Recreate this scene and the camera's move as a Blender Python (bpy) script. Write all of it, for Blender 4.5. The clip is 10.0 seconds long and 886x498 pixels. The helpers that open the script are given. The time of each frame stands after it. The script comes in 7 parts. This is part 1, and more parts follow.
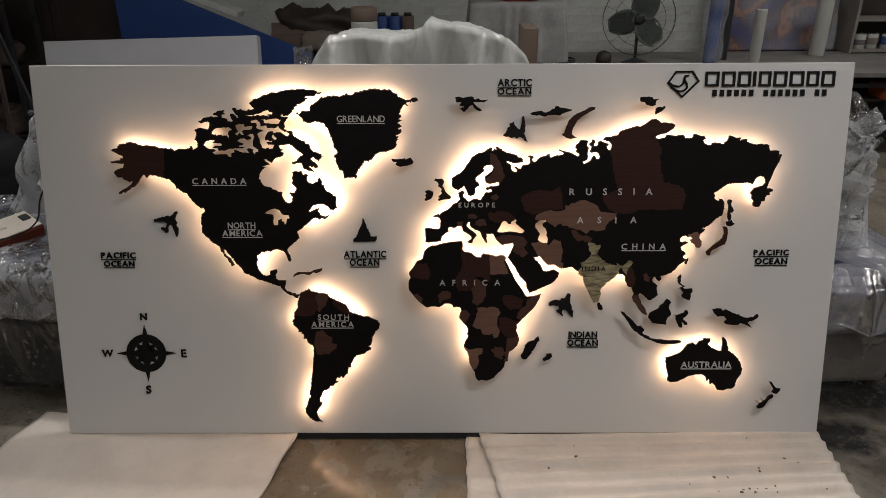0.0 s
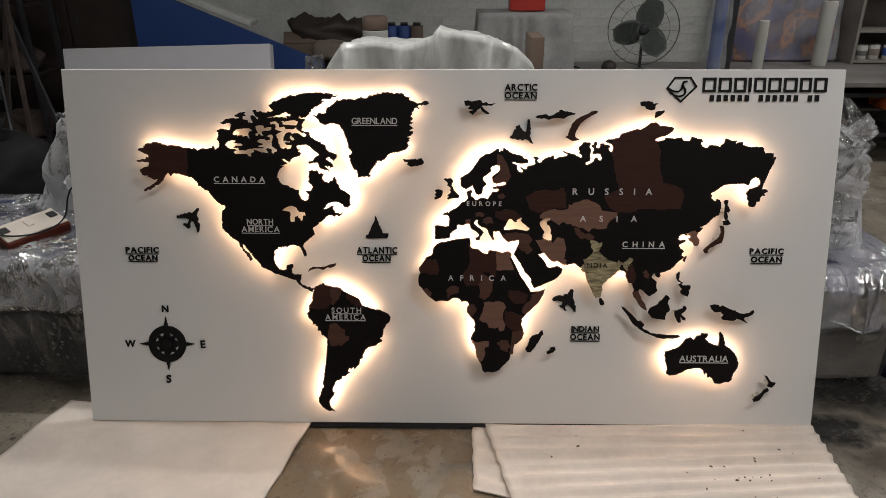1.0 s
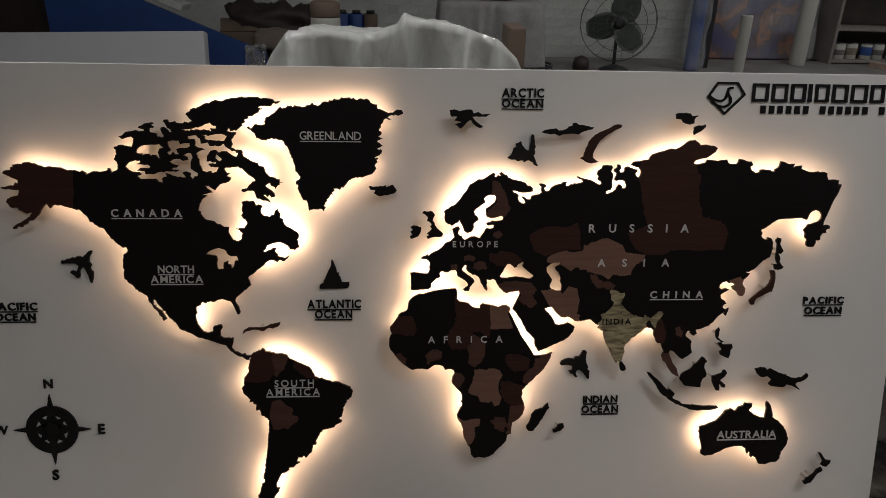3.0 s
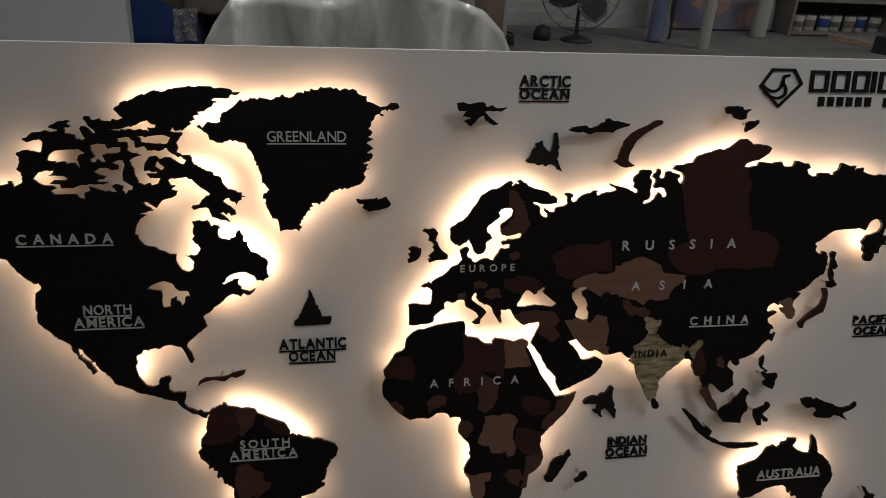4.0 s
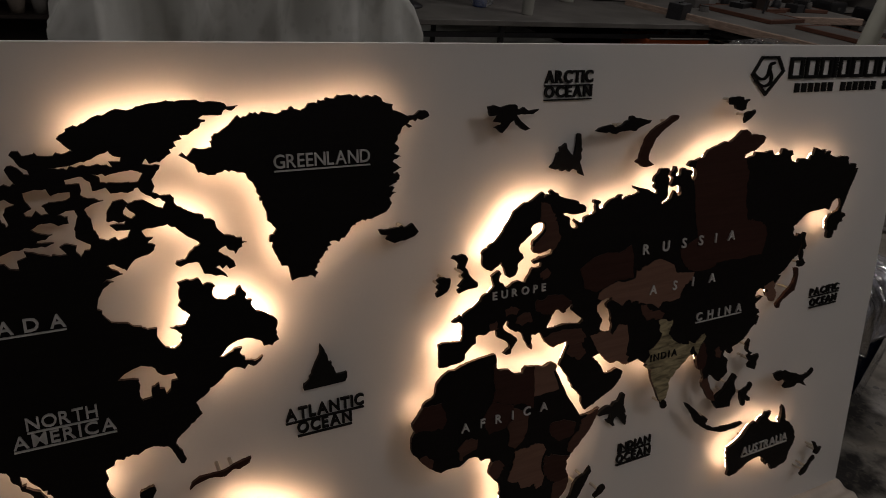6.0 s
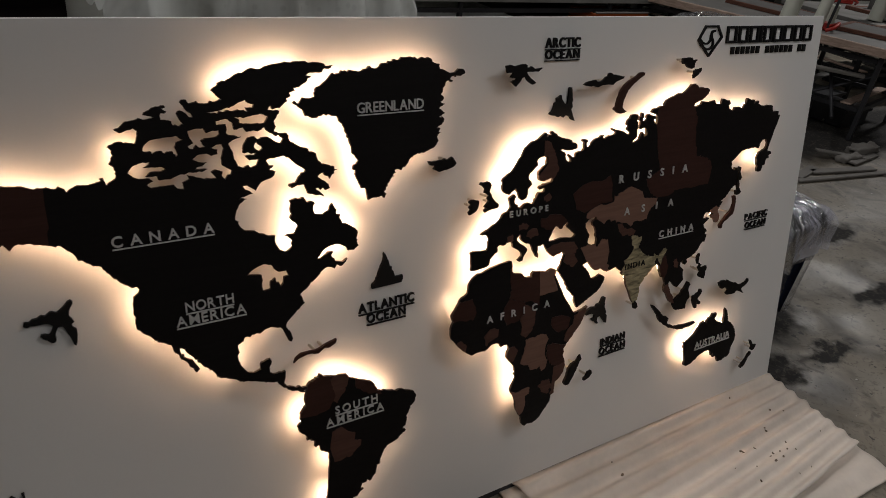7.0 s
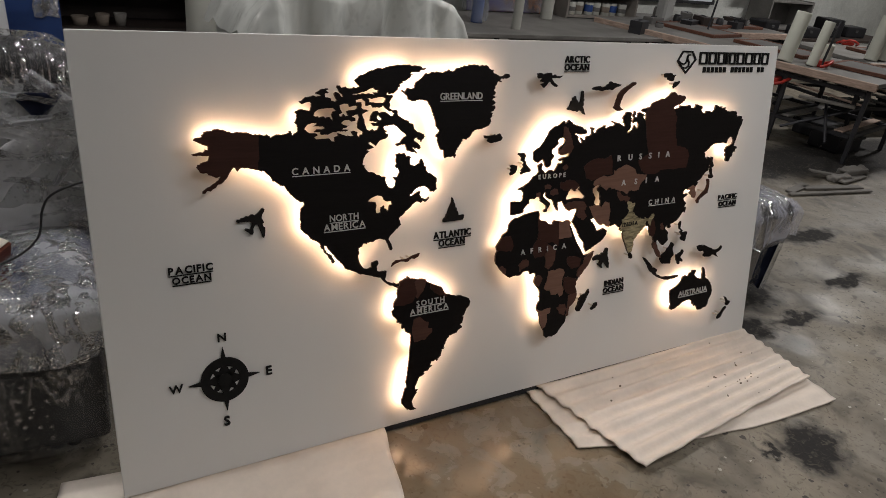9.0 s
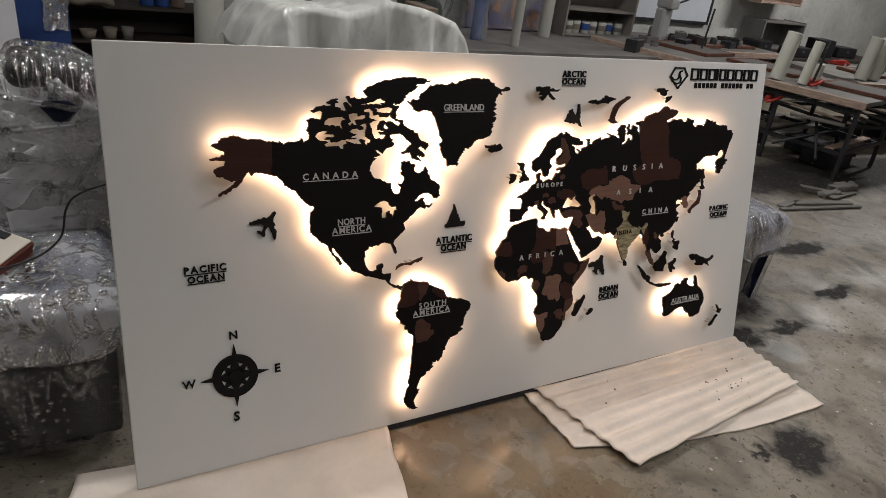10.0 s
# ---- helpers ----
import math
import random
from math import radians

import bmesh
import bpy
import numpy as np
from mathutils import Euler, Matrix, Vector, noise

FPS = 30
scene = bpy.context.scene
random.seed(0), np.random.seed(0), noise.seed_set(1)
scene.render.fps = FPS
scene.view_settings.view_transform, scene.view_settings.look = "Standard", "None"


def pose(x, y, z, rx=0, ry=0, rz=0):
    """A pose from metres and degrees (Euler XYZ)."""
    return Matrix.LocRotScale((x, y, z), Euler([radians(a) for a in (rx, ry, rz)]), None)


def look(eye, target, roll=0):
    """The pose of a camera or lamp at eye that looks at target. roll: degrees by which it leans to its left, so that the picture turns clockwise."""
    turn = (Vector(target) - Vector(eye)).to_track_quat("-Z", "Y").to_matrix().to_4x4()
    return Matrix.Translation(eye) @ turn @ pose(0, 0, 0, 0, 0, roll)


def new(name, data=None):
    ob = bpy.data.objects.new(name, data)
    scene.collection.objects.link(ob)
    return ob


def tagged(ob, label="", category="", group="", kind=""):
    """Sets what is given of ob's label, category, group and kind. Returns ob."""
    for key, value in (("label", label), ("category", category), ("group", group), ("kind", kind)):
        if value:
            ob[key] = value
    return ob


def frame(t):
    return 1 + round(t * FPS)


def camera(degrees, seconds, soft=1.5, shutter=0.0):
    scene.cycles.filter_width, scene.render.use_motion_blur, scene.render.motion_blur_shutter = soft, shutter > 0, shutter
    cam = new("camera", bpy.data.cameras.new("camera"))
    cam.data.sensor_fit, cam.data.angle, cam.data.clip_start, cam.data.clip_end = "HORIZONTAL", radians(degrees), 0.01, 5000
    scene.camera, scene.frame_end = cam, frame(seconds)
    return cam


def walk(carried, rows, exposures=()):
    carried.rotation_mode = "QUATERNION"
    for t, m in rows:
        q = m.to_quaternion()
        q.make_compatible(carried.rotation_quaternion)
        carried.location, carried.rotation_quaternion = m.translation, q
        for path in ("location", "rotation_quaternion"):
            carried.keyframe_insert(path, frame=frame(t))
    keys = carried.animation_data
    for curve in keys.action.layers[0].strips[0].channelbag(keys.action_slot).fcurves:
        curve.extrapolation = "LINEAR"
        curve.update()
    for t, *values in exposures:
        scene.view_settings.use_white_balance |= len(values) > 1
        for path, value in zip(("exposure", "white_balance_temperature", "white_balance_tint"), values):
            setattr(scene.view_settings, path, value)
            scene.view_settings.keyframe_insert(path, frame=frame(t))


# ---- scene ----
from mathutils.bvhtree import BVHTree

cam = camera(65.3, 10.0, soft=0.6, shutter=0.15)

# The display panel leans back; the path is given in the panel's own axes
# (x along it, y behind it, z up its face) and set upright by PANEL.
LEAN_BACK = 13.0
PANEL = pose(0, 0, 0.026, -LEAN_BACK, 0, 0)
PATH = [
    (0, (0.017, -2.106, 1.015), (0.006, -0.141, 0.639), -0.2),
    (0.5, (0.019, -2.187, 1.003), (-0.029, -0.217, 0.662), -0.6),
    (1, (0.009, -2.211, 0.992), (-0.019, -0.242, 0.644), 0.1),
    (1.5, (-0.004, -2.117, 1.007), (0.056, -0.155, 0.622), -1.1),
    (2, (-0.02, -1.961, 1.037), (0.039, 0.008, 0.691), -2.7),
    (2.2, (-0.015, -1.904, 1.057), (0.045, 0.065, 0.71), -2.8),
    (3.3, (-0.109, -1.575, 1.06), (0.059, 0.377, 0.656), 2.2),
    (3.5, (-0.135, -1.502, 1.086), (0.098, 0.431, 0.629), 1.7),
    (4, (-0.185, -1.329, 1.103), (0.118, 0.594, 0.642), 0.8),
    (4.5, (-0.206, -1.131, 1.136), (0.171, 0.749, 0.57), 0.0),
    (5, (-0.276, -1.019, 1.148), (0.159, 0.849, 0.581), 2.5),
    (5.2, (-0.323, -0.981, 1.159), (0.146, 0.876, 0.583), 1.8),
    (6.3, (-0.622, -0.996, 1.172), (0.355, 0.636, 0.578), -0.3),
    (6.5, (-0.689, -1.057, 1.173), (0.303, 0.549, 0.532), -0.5),
    (7, (-0.852, -1.208, 1.161), (0.156, 0.401, 0.533), -0.3),
    (7.5, (-1.054, -1.366, 1.133), (-0.044, 0.265, 0.565), 0.1),
    (8, (-1.178, -1.517, 1.132), (-0.178, 0.096, 0.499), 0.1),
    (8.5, (-1.235, -1.669, 1.112), (-0.26, -0.017, 0.547), -0.6),
    (9, (-1.287, -1.768, 1.107), (-0.324, -0.096, 0.581), 0.4),
    (9.5, (-1.314, -1.811, 1.099), (-0.355, -0.132, 0.587), 0.5),
    (10, (-1.35, -1.841, 1.095), (-0.372, -0.164, 0.614), 0.9),
]
EXPOSURES = [(0.0, -0.3, 6650, 11), (0.4, -0.15, 6650, 11), (1.0, 0.05, 6650, 11), (1.5, -0.36, 6650, 11), (2.0, -0.5, 6650, 11), (2.2, -0.5, 6650, 11), (3.5, -0.82, 6500, 10), (4.0, -0.93, 6500, 10), (4.5, -1.52, 6500, 10), (5.2, -1.85, 6600, 13), (6.3, -1.68, 7050, 16), (7.0, -0.85, 6550, 11), (7.5, -1.0, 6500, 10), (8.0, -1.0, 6500, 10), (8.5, -0.48, 6650, 11), (9.0, -0.1, 6650, 11), (10.0, 0.05, 6650, 11)]
walk(cam, [(t, PANEL @ look(eye, target, roll)) for t, eye, target, roll in PATH], EXPOSURES)

# ---- world and lights: a dim workshop at night, lit by ceiling tubes ----
world = bpy.data.worlds.new("world")
scene.world = world
world.use_nodes = True
world.node_tree.nodes["Background"].inputs[0].default_value = (0.5, 0.55, 0.6, 1)
world.node_tree.nodes["Background"].inputs[1].default_value = 0.02
LED_STRENGTH = 49.0
TUBE_WATTS = 36.0
TUBES = [(-2.0, 0.75, 0.6), (1.5, -1.3, 0.75), (-0.6, -2.4, 0.52), (2.6, -2.8, 0.4), (3.2, 2.6, 0.75), (7.2, 2.3, 2.2), (0.3, 1.0, 0.65)]

# ---- materials ----
def material(name, colour=(0.5, 0.5, 0.5), rough=0.5, metal=0.0, vary=0.12, scale=6.0, fine=60.0, bump=0.0, spec=0.5, coat=0.0, random_shift=0.0):
    """A surface with stains at a large scale, grain at a fine one, and a little relief."""
    m = bpy.data.materials.new(name)
    m.use_nodes = True
    nt = m.node_tree
    b = nt.nodes["Principled BSDF"]
    b.inputs["Roughness"].default_value = rough
    b.inputs["Metallic"].default_value = metal
    b.inputs["Specular IOR Level"].default_value = spec
    b.inputs["Coat Weight"].default_value = coat
    co = nt.nodes.new("ShaderNodeTexCoord")
    big = nt.nodes.new("ShaderNodeTexNoise")
    big.inputs["Scale"].default_value = scale
    big.inputs["Detail"].default_value = 5
    small = nt.nodes.new("ShaderNodeTexNoise")
    small.inputs["Scale"].default_value = fine
    small.inputs["Detail"].default_value = 3
    nt.links.new(co.outputs["Object"], big.inputs["Vector"])
    nt.links.new(co.outputs["Object"], small.inputs["Vector"])
    add = nt.nodes.new("ShaderNodeMath")
    add.operation = "MULTIPLY_ADD"
    nt.links.new(small.outputs["Fac"], add.inputs[0])
    add.inputs[1].default_value = 0.35
    nt.links.new(big.outputs["Fac"], add.inputs[2])
    ramp = nt.nodes.new("ShaderNodeMapRange")
    nt.links.new(add.outputs[0], ramp.inputs["Value"])
    ramp.inputs["From Min"].default_value, ramp.inputs["From Max"].default_value = 0.35, 1.0
    ramp.inputs["To Min"].default_value, ramp.inputs["To Max"].default_value = 1 - vary, 1 + vary
    tint = nt.nodes.new("ShaderNodeVectorMath")
    tint.operation = "SCALE"
    tint.inputs[0].default_value = colour
    if random_shift:
        info = nt.nodes.new("ShaderNodeObjectInfo")
        rr = nt.nodes.new("ShaderNodeMapRange")
        rr.inputs["To Min"].default_value, rr.inputs["To Max"].default_value = 1 - random_shift, 1 + random_shift
        nt.links.new(info.outputs["Random"], rr.inputs["Value"])
        mul = nt.nodes.new("ShaderNodeMath")
        mul.operation = "MULTIPLY"
        nt.links.new(rr.outputs[0], mul.inputs[0])
        nt.links.new(ramp.outputs[0], mul.inputs[1])
        nt.links.new(mul.outputs[0], tint.inputs["Scale"])
    else:
        nt.links.new(ramp.outputs[0], tint.inputs["Scale"])
    nt.links.new(tint.outputs[0], b.inputs["Base Color"])
    rmap = nt.nodes.new("ShaderNodeMapRange")
    rmap.inputs["To Min"].default_value, rmap.inputs["To Max"].default_value = max(0.02, rough - 0.08), min(1, rough + 0.08)
    nt.links.new(small.outputs["Fac"], rmap.inputs["Value"])
    nt.links.new(rmap.outputs[0], b.inputs["Roughness"])
    if bump:
        bp = nt.nodes.new("ShaderNodeBump")
        bp.inputs["Strength"].default_value = bump
        bp.inputs["Distance"].default_value = 0.004
        nt.links.new(add.outputs[0], bp.inputs["Height"])
        nt.links.new(bp.outputs[0], b.inputs["Normal"])
    return m


def glow(name, colour, strength):
    m = bpy.data.materials.new(name)
    m.use_nodes = True
    nt = m.node_tree
    nt.nodes.remove(nt.nodes["Principled BSDF"])
    e = nt.nodes.new("ShaderNodeEmission")
    e.inputs[0].default_value, e.inputs[1].default_value = (*colour, 1), strength
    nt.links.new(e.outputs[0], nt.nodes["Material Output"].inputs[0])
    return m


def veneer(name, colour, rough=0.45, stretch=(3, 3, 40), vary=0.3, turn=0.0, spec=0.15):
    """Stained wood: grain drawn out along one way."""
    m = material(name, colour, rough, vary=0.1, scale=8, fine=120, spec=spec)
    nt = m.node_tree
    b = nt.nodes["Principled BSDF"]
    co = nt.nodes.new("ShaderNodeTexCoord")
    mp = nt.nodes.new("ShaderNodeMapping")
    mp.inputs["Scale"].default_value = stretch
    mp.inputs["Rotation"].default_value = (0, radians(turn), 0)
    nz = nt.nodes.new("ShaderNodeTexNoise")
    nz.inputs["Scale"].default_value, nz.inputs["Detail"].default_value, nz.inputs["Distortion"].default_value = 4.0, 6, 0.6
    nt.links.new(co.outputs["Object"], mp.inputs[0])
    nt.links.new(mp.outputs[0], nz.inputs["Vector"])
    ramp = nt.nodes.new("ShaderNodeValToRGB")
    ramp.color_ramp.elements[0].position, ramp.color_ramp.elements[1].position = 0.3, 0.72
    ramp.color_ramp.elements[0].color = (*[c * (1 - vary) for c in colour], 1)
    ramp.color_ramp.elements[1].color = (*[min(1, c * (1 + vary)) for c in colour], 1)
    nt.links.new(nz.outputs["Fac"], ramp.inputs[0])
    nt.links.new(ramp.outputs[0], b.inputs["Base Color"])
    return m


def plastic_film(name, tint=(0.8, 0.84, 0.88), crinkle=24.0, milky=0.05, gloss=(0.04, 0.55), lo=0.50, hi=0.66, rough=0.12, relief=0.03, bubbles=0.4, stretch=(1, 1, 0.25), crease=0.15):
    """Clear packing film: see-through, with drawn-out glossy creases, small bubbles and some milkiness."""
    m = bpy.data.materials.new(name)
    m.use_nodes = True
    nt = m.node_tree
    nt.nodes.remove(nt.nodes["Principled BSDF"])
    co = nt.nodes.new("ShaderNodeTexCoord")
    mp = nt.nodes.new("ShaderNodeMapping")
    mp.inputs["Scale"].default_value = stretch
    mp.inputs["Rotation"].default_value = (0.25, 0.35, 0.2)
    nt.links.new(co.outputs["Object"], mp.inputs[0])
    nz = nt.nodes.new("ShaderNodeTexNoise")
    nz.inputs["Scale"].default_value, nz.inputs["Detail"].default_value, nz.inputs["Distortion"].default_value = crinkle, 3, 1.1
    nt.links.new(mp.outputs[0], nz.inputs["Vector"])
    wide = nt.nodes.new("ShaderNodeTexNoise")
    wide.inputs["Scale"].default_value, wide.inputs["Detail"].default_value = crinkle * 0.22, 3
    nt.links.new(co.outputs["Object"], wide.inputs["Vector"])
    height = nz.outputs["Fac"]
    for source, k, weight in ((mp.outputs[0], 1.3, crease), (co.outputs["Object"], 4.5, bubbles)):
        vo = nt.nodes.new("ShaderNodeTexVoronoi")
        vo.inputs["Scale"].default_value = crinkle * k
        nt.links.new(source, vo.inputs["Vector"])
        ad = nt.nodes.new("ShaderNodeMath")
        ad.operation = "MULTIPLY_ADD"
        nt.links.new(vo.outputs["Distance"], ad.inputs[0])
        ad.inputs[1].default_value = weight
        nt.links.new(height, ad.inputs[2])
        height = ad.outputs[0]
    broad = nt.nodes.new("ShaderNodeMath")
    broad.operation = "MULTIPLY_ADD"
    nt.links.new(wide.outputs["Fac"], broad.inputs[0])
    broad.inputs[1].default_value = 2.2
    nt.links.new(height, broad.inputs[2])
    height = broad.outputs[0]
    bp = nt.nodes.new("ShaderNodeBump")
    bp.inputs["Strength"].default_value, bp.inputs["Distance"].default_value = 0.9, relief
    nt.links.new(height, bp.inputs["Height"])
    tr = nt.nodes.new("ShaderNodeBsdfTransparent")
    gl = nt.nodes.new("ShaderNodeBsdfGlossy")
    gl.inputs["Roughness"].default_value = rough
    nt.links.new(bp.outputs[0], gl.inputs["Normal"])
    df = nt.nodes.new("ShaderNodeBsdfDiffuse")
    df.inputs[0].default_value = (*tint, 1)
    slow = nt.nodes.new("ShaderNodeBump")
    slow.inputs["Strength"].default_value, slow.inputs["Distance"].default_value = 0.6, relief * 2.0
    nt.links.new(wide.outputs["Fac"], slow.inputs["Height"])
    nt.links.new(slow.outputs[0], df.inputs["Normal"])
    haze = nt.nodes.new("ShaderNodeMapRange")
    haze.inputs["From Min"].default_value, haze.inputs["From Max"].default_value = 0.37, 0.56
    haze.inputs["To Min"].default_value, haze.inputs["To Max"].default_value = milky * (0.25 if milky < 0.5 else 1.12), min(1.0, milky * 1.75)
    nt.links.new(wide.outputs["Fac"], haze.inputs["Value"])
    cl = nt.nodes.new("ShaderNodeMixShader")
    nt.links.new(haze.outputs[0], cl.inputs[0])
    nt.links.new(tr.outputs[0], cl.inputs[1])
    nt.links.new(df.outputs[0], cl.inputs[2])
    folds = nt.nodes.new("ShaderNodeMapRange")
    folds.inputs["From Min"].default_value, folds.inputs["From Max"].default_value = lo, hi
    folds.inputs["To Min"].default_value, folds.inputs["To Max"].default_value = gloss
    nt.links.new(nz.outputs["Fac"], folds.inputs["Value"])
    blister = nt.nodes.new("ShaderNodeMapRange")
    blister.inputs["From Min"].default_value, blister.inputs["From Max"].default_value = 0.36, 0.22
    blister.inputs["To Min"].default_value, blister.inputs["To Max"].default_value = 0.0, min(0.8, bubbles)
    nt.links.new(vo.outputs["Distance"], blister.inputs["Value"])
    patch = nt.nodes.new("ShaderNodeMapRange")
    patch.inputs["From Min"].default_value, patch.inputs["From Max"].default_value = 0.60, 0.42
    nt.links.new(wide.outputs["Fac"], patch.inputs["Value"])
    some = nt.nodes.new("ShaderNodeMath")
    some.operation = "MULTIPLY"
    nt.links.new(blister.outputs[0], some.inputs[0])
    nt.links.new(patch.outputs[0], some.inputs[1])
    shine = nt.nodes.new("ShaderNodeMath")
    shine.operation = "MAXIMUM"
    nt.links.new(folds.outputs[0], shine.inputs[0])
    nt.links.new(some.outputs[0], shine.inputs[1])
    mx = nt.nodes.new("ShaderNodeMixShader")
    nt.links.new(shine.outputs[0], mx.inputs[0])
    nt.links.new(cl.outputs[0], mx.inputs[1])
    nt.links.new(gl.outputs[0], mx.inputs[2])
    nt.links.new(mx.outputs[0], nt.nodes["Material Output"].inputs[0])
    return m


def node_pair(m):
    return m.node_tree, m.node_tree.nodes["Principled BSDF"]


M_BOARD = material("white_laminate", (0.74, 0.73, 0.71), 0.42, vary=0.03, scale=2.0, fine=200, spec=0.4)
M_INK = veneer("stained_black_veneer", (0.0065, 0.0048, 0.0046), 0.6, vary=0.15)
M_DARK = veneer("stained_dark_veneer", (0.047, 0.0190, 0.0140), 0.6, vary=0.14)
M_BROWN = veneer("stained_brown_veneer", (0.092, 0.0435, 0.0315), 0.6, vary=0.14)
M_TAN = veneer("light_brown_veneer", (0.195, 0.105, 0.075), 0.6, vary=0.12)
M_RIM = material("raw_board_edge", (0.075, 0.048, 0.036), 0.7, vary=0.2)
M_GOLD = veneer("beige_grained_veneer", (0.30, 0.25, 0.15), 0.55, (8, 8, 30), 0.65)
M_LETTER = material("pale_letter_acrylic", (0.62, 0.60, 0.58), 0.4, vary=0.04)
M_BLACK = material("black_acrylic", (0.006, 0.006, 0.0065), 0.55, vary=0.2, spec=0.2)
M_BASEFILM = plastic_film("thin_dull_film", (0.8, 0.82, 0.85), 10.0, 0.03, (0.01, 0.3), 0.50, 0.66, 0.14, 0.03, 0.3, (1.4, 1, 0.5))
M_PIN = material("steel_pin", (0.6, 0.55, 0.48), 0.3, 1.0)
M_LED = glow("warm_led", (1.0, 0.632, 0.386), LED_STRENGTH)
M_TUBE = glow("tube_glass", (0.95, 0.98, 1.0), 14.0)
M_FOAM = material("packing_foam", (0.73, 0.645, 0.565), 0.8, vary=0.13, scale=7, fine=55, bump=0.6)
M_WHITEBOARD = material("glossy_whiteboard", (0.68, 0.72, 0.78), 0.2, vary=0.04)
M_SCRAP = material("pale_offcut", (0.18, 0.168, 0.152), 0.8, vary=0.15)
M_CARD = material("white_foam_board", (0.66, 0.66, 0.68), 0.6, vary=0.04)
M_BLUE = material("blue_foam_board", (0.020, 0.060, 0.22), 0.55, vary=0.2, scale=3)
M_METAL = material("dark_steel_frame", (0.05, 0.05, 0.055), 0.5, 0.6, vary=0.3)
M_GREY = material("grey_table_top", (0.17, 0.163, 0.152), 0.55, vary=0.4, scale=4)
M_WOOD = veneer("raw_timber", (0.42, 0.31, 0.25), 0.6, (3, 20, 20))
M_NAVY = material("navy_fabric", (0.026, 0.034, 0.075), 0.85, vary=0.3, scale=12, fine=200, bump=0.3)
M_GREYCLOTH = material("grey_fabric", (0.12, 0.115, 0.11), 0.85, vary=0.2, scale=8, fine=200, bump=0.3)
M_FILM = plastic_film("clear_packing_film", (0.86, 0.88, 0.92), 24.0, 0.19, (0.12, 0.9), 0.48, 0.59, 0.12, 0.026, 0.35, (1, 1, 0.5))
M_WRAP = plastic_film("bubble_film", (0.74, 0.75, 0.76), 18.0, 0.50, (0.05, 0.75), 0.54, 0.64, 0.15, 0.018, 0.38, (1, 1, 0.6))
M_PLEAT = plastic_film("pleated_film", (0.84, 0.84, 0.86), 26.0, 0.04, (0.02, 0.9), 0.46, 0.58, 0.08, 0.02, 0.25, (2.2, 1, 0.22))
M_BAND = plastic_film("tight_film_band", (0.90, 0.90, 0.92), 14.0, 0.46, (0.04, 0.75), 0.53, 0.64, 0.16, 0.014, 0.35, (0.35, 1, 1.6))
M_CLEAR = plastic_film("thin_clear_film", (0.8, 0.82, 0.85), 9.0, 0.15, (0.01, 0.2), 0.5, 0.68, 0.16, 0.03, 0.0)
M_MILKY = plastic_film("milky_plastic_sheet", (0.60, 0.61, 0.58), 7.0, 0.8, (0.02, 0.30), 0.52, 0.70, 0.16, 0.035, 0.12, (1.3, 1, 0.6), 0.35)
M_ROLL = material("paper_roll", (0.40, 0.40, 0.36), 0.6, vary=0.06)
M_RED = material("red_plastic", (0.42, 0.03, 0.02), 0.4, vary=0.15)
M_ORANGE = material("orange_plastic", (0.42, 0.085, 0.022), 0.45, vary=0.2)
M_OX = veneer("dark_red_wood", (0.10, 0.022, 0.012), 0.4)
M_IVORY = material("ivory_plastic", (0.62, 0.56, 0.48), 0.4, vary=0.08)
M_CABLE = material("black_cable", (0.012, 0.012, 0.014), 0.45)
M_SHELF = material("dark_brown_shelf", (0.034, 0.024, 0.020), 0.6, vary=0.3)
M_FAN = material("fan_blade_plastic", (0.12, 0.14, 0.125), 0.35, vary=0.1)
M_WIRE = material("dull_steel_wire", (0.12, 0.12, 0.12), 0.5, 0.7)
M_CEIL = material("ceiling_sheet", (0.30, 0.31, 0.32), 0.7, vary=0.15)
M_PLAIN = material("plain_wall_paint", (0.34, 0.34, 0.33), 0.85, vary=0.2, scale=1.5, bump=0.2)
M_CLOTH = material("dusty_white_cloth", (0.31, 0.31, 0.30), 0.9, vary=0.35, scale=6, bump=0.3)
M_CARTON = material("cardboard", (0.14, 0.10, 0.075), 0.8, vary=0.15)
M_BRICK = material("whitewashed_brick", (0.54, 0.55, 0.52), 0.9, vary=0.35, scale=2.2, fine=40, bump=0.5, random_shift=0.06)
M_MORTAR = material("whitewashed_mortar", (0.50, 0.51, 0.48), 0.95, vary=0.35, scale=2.2, fine=40, bump=0.4)


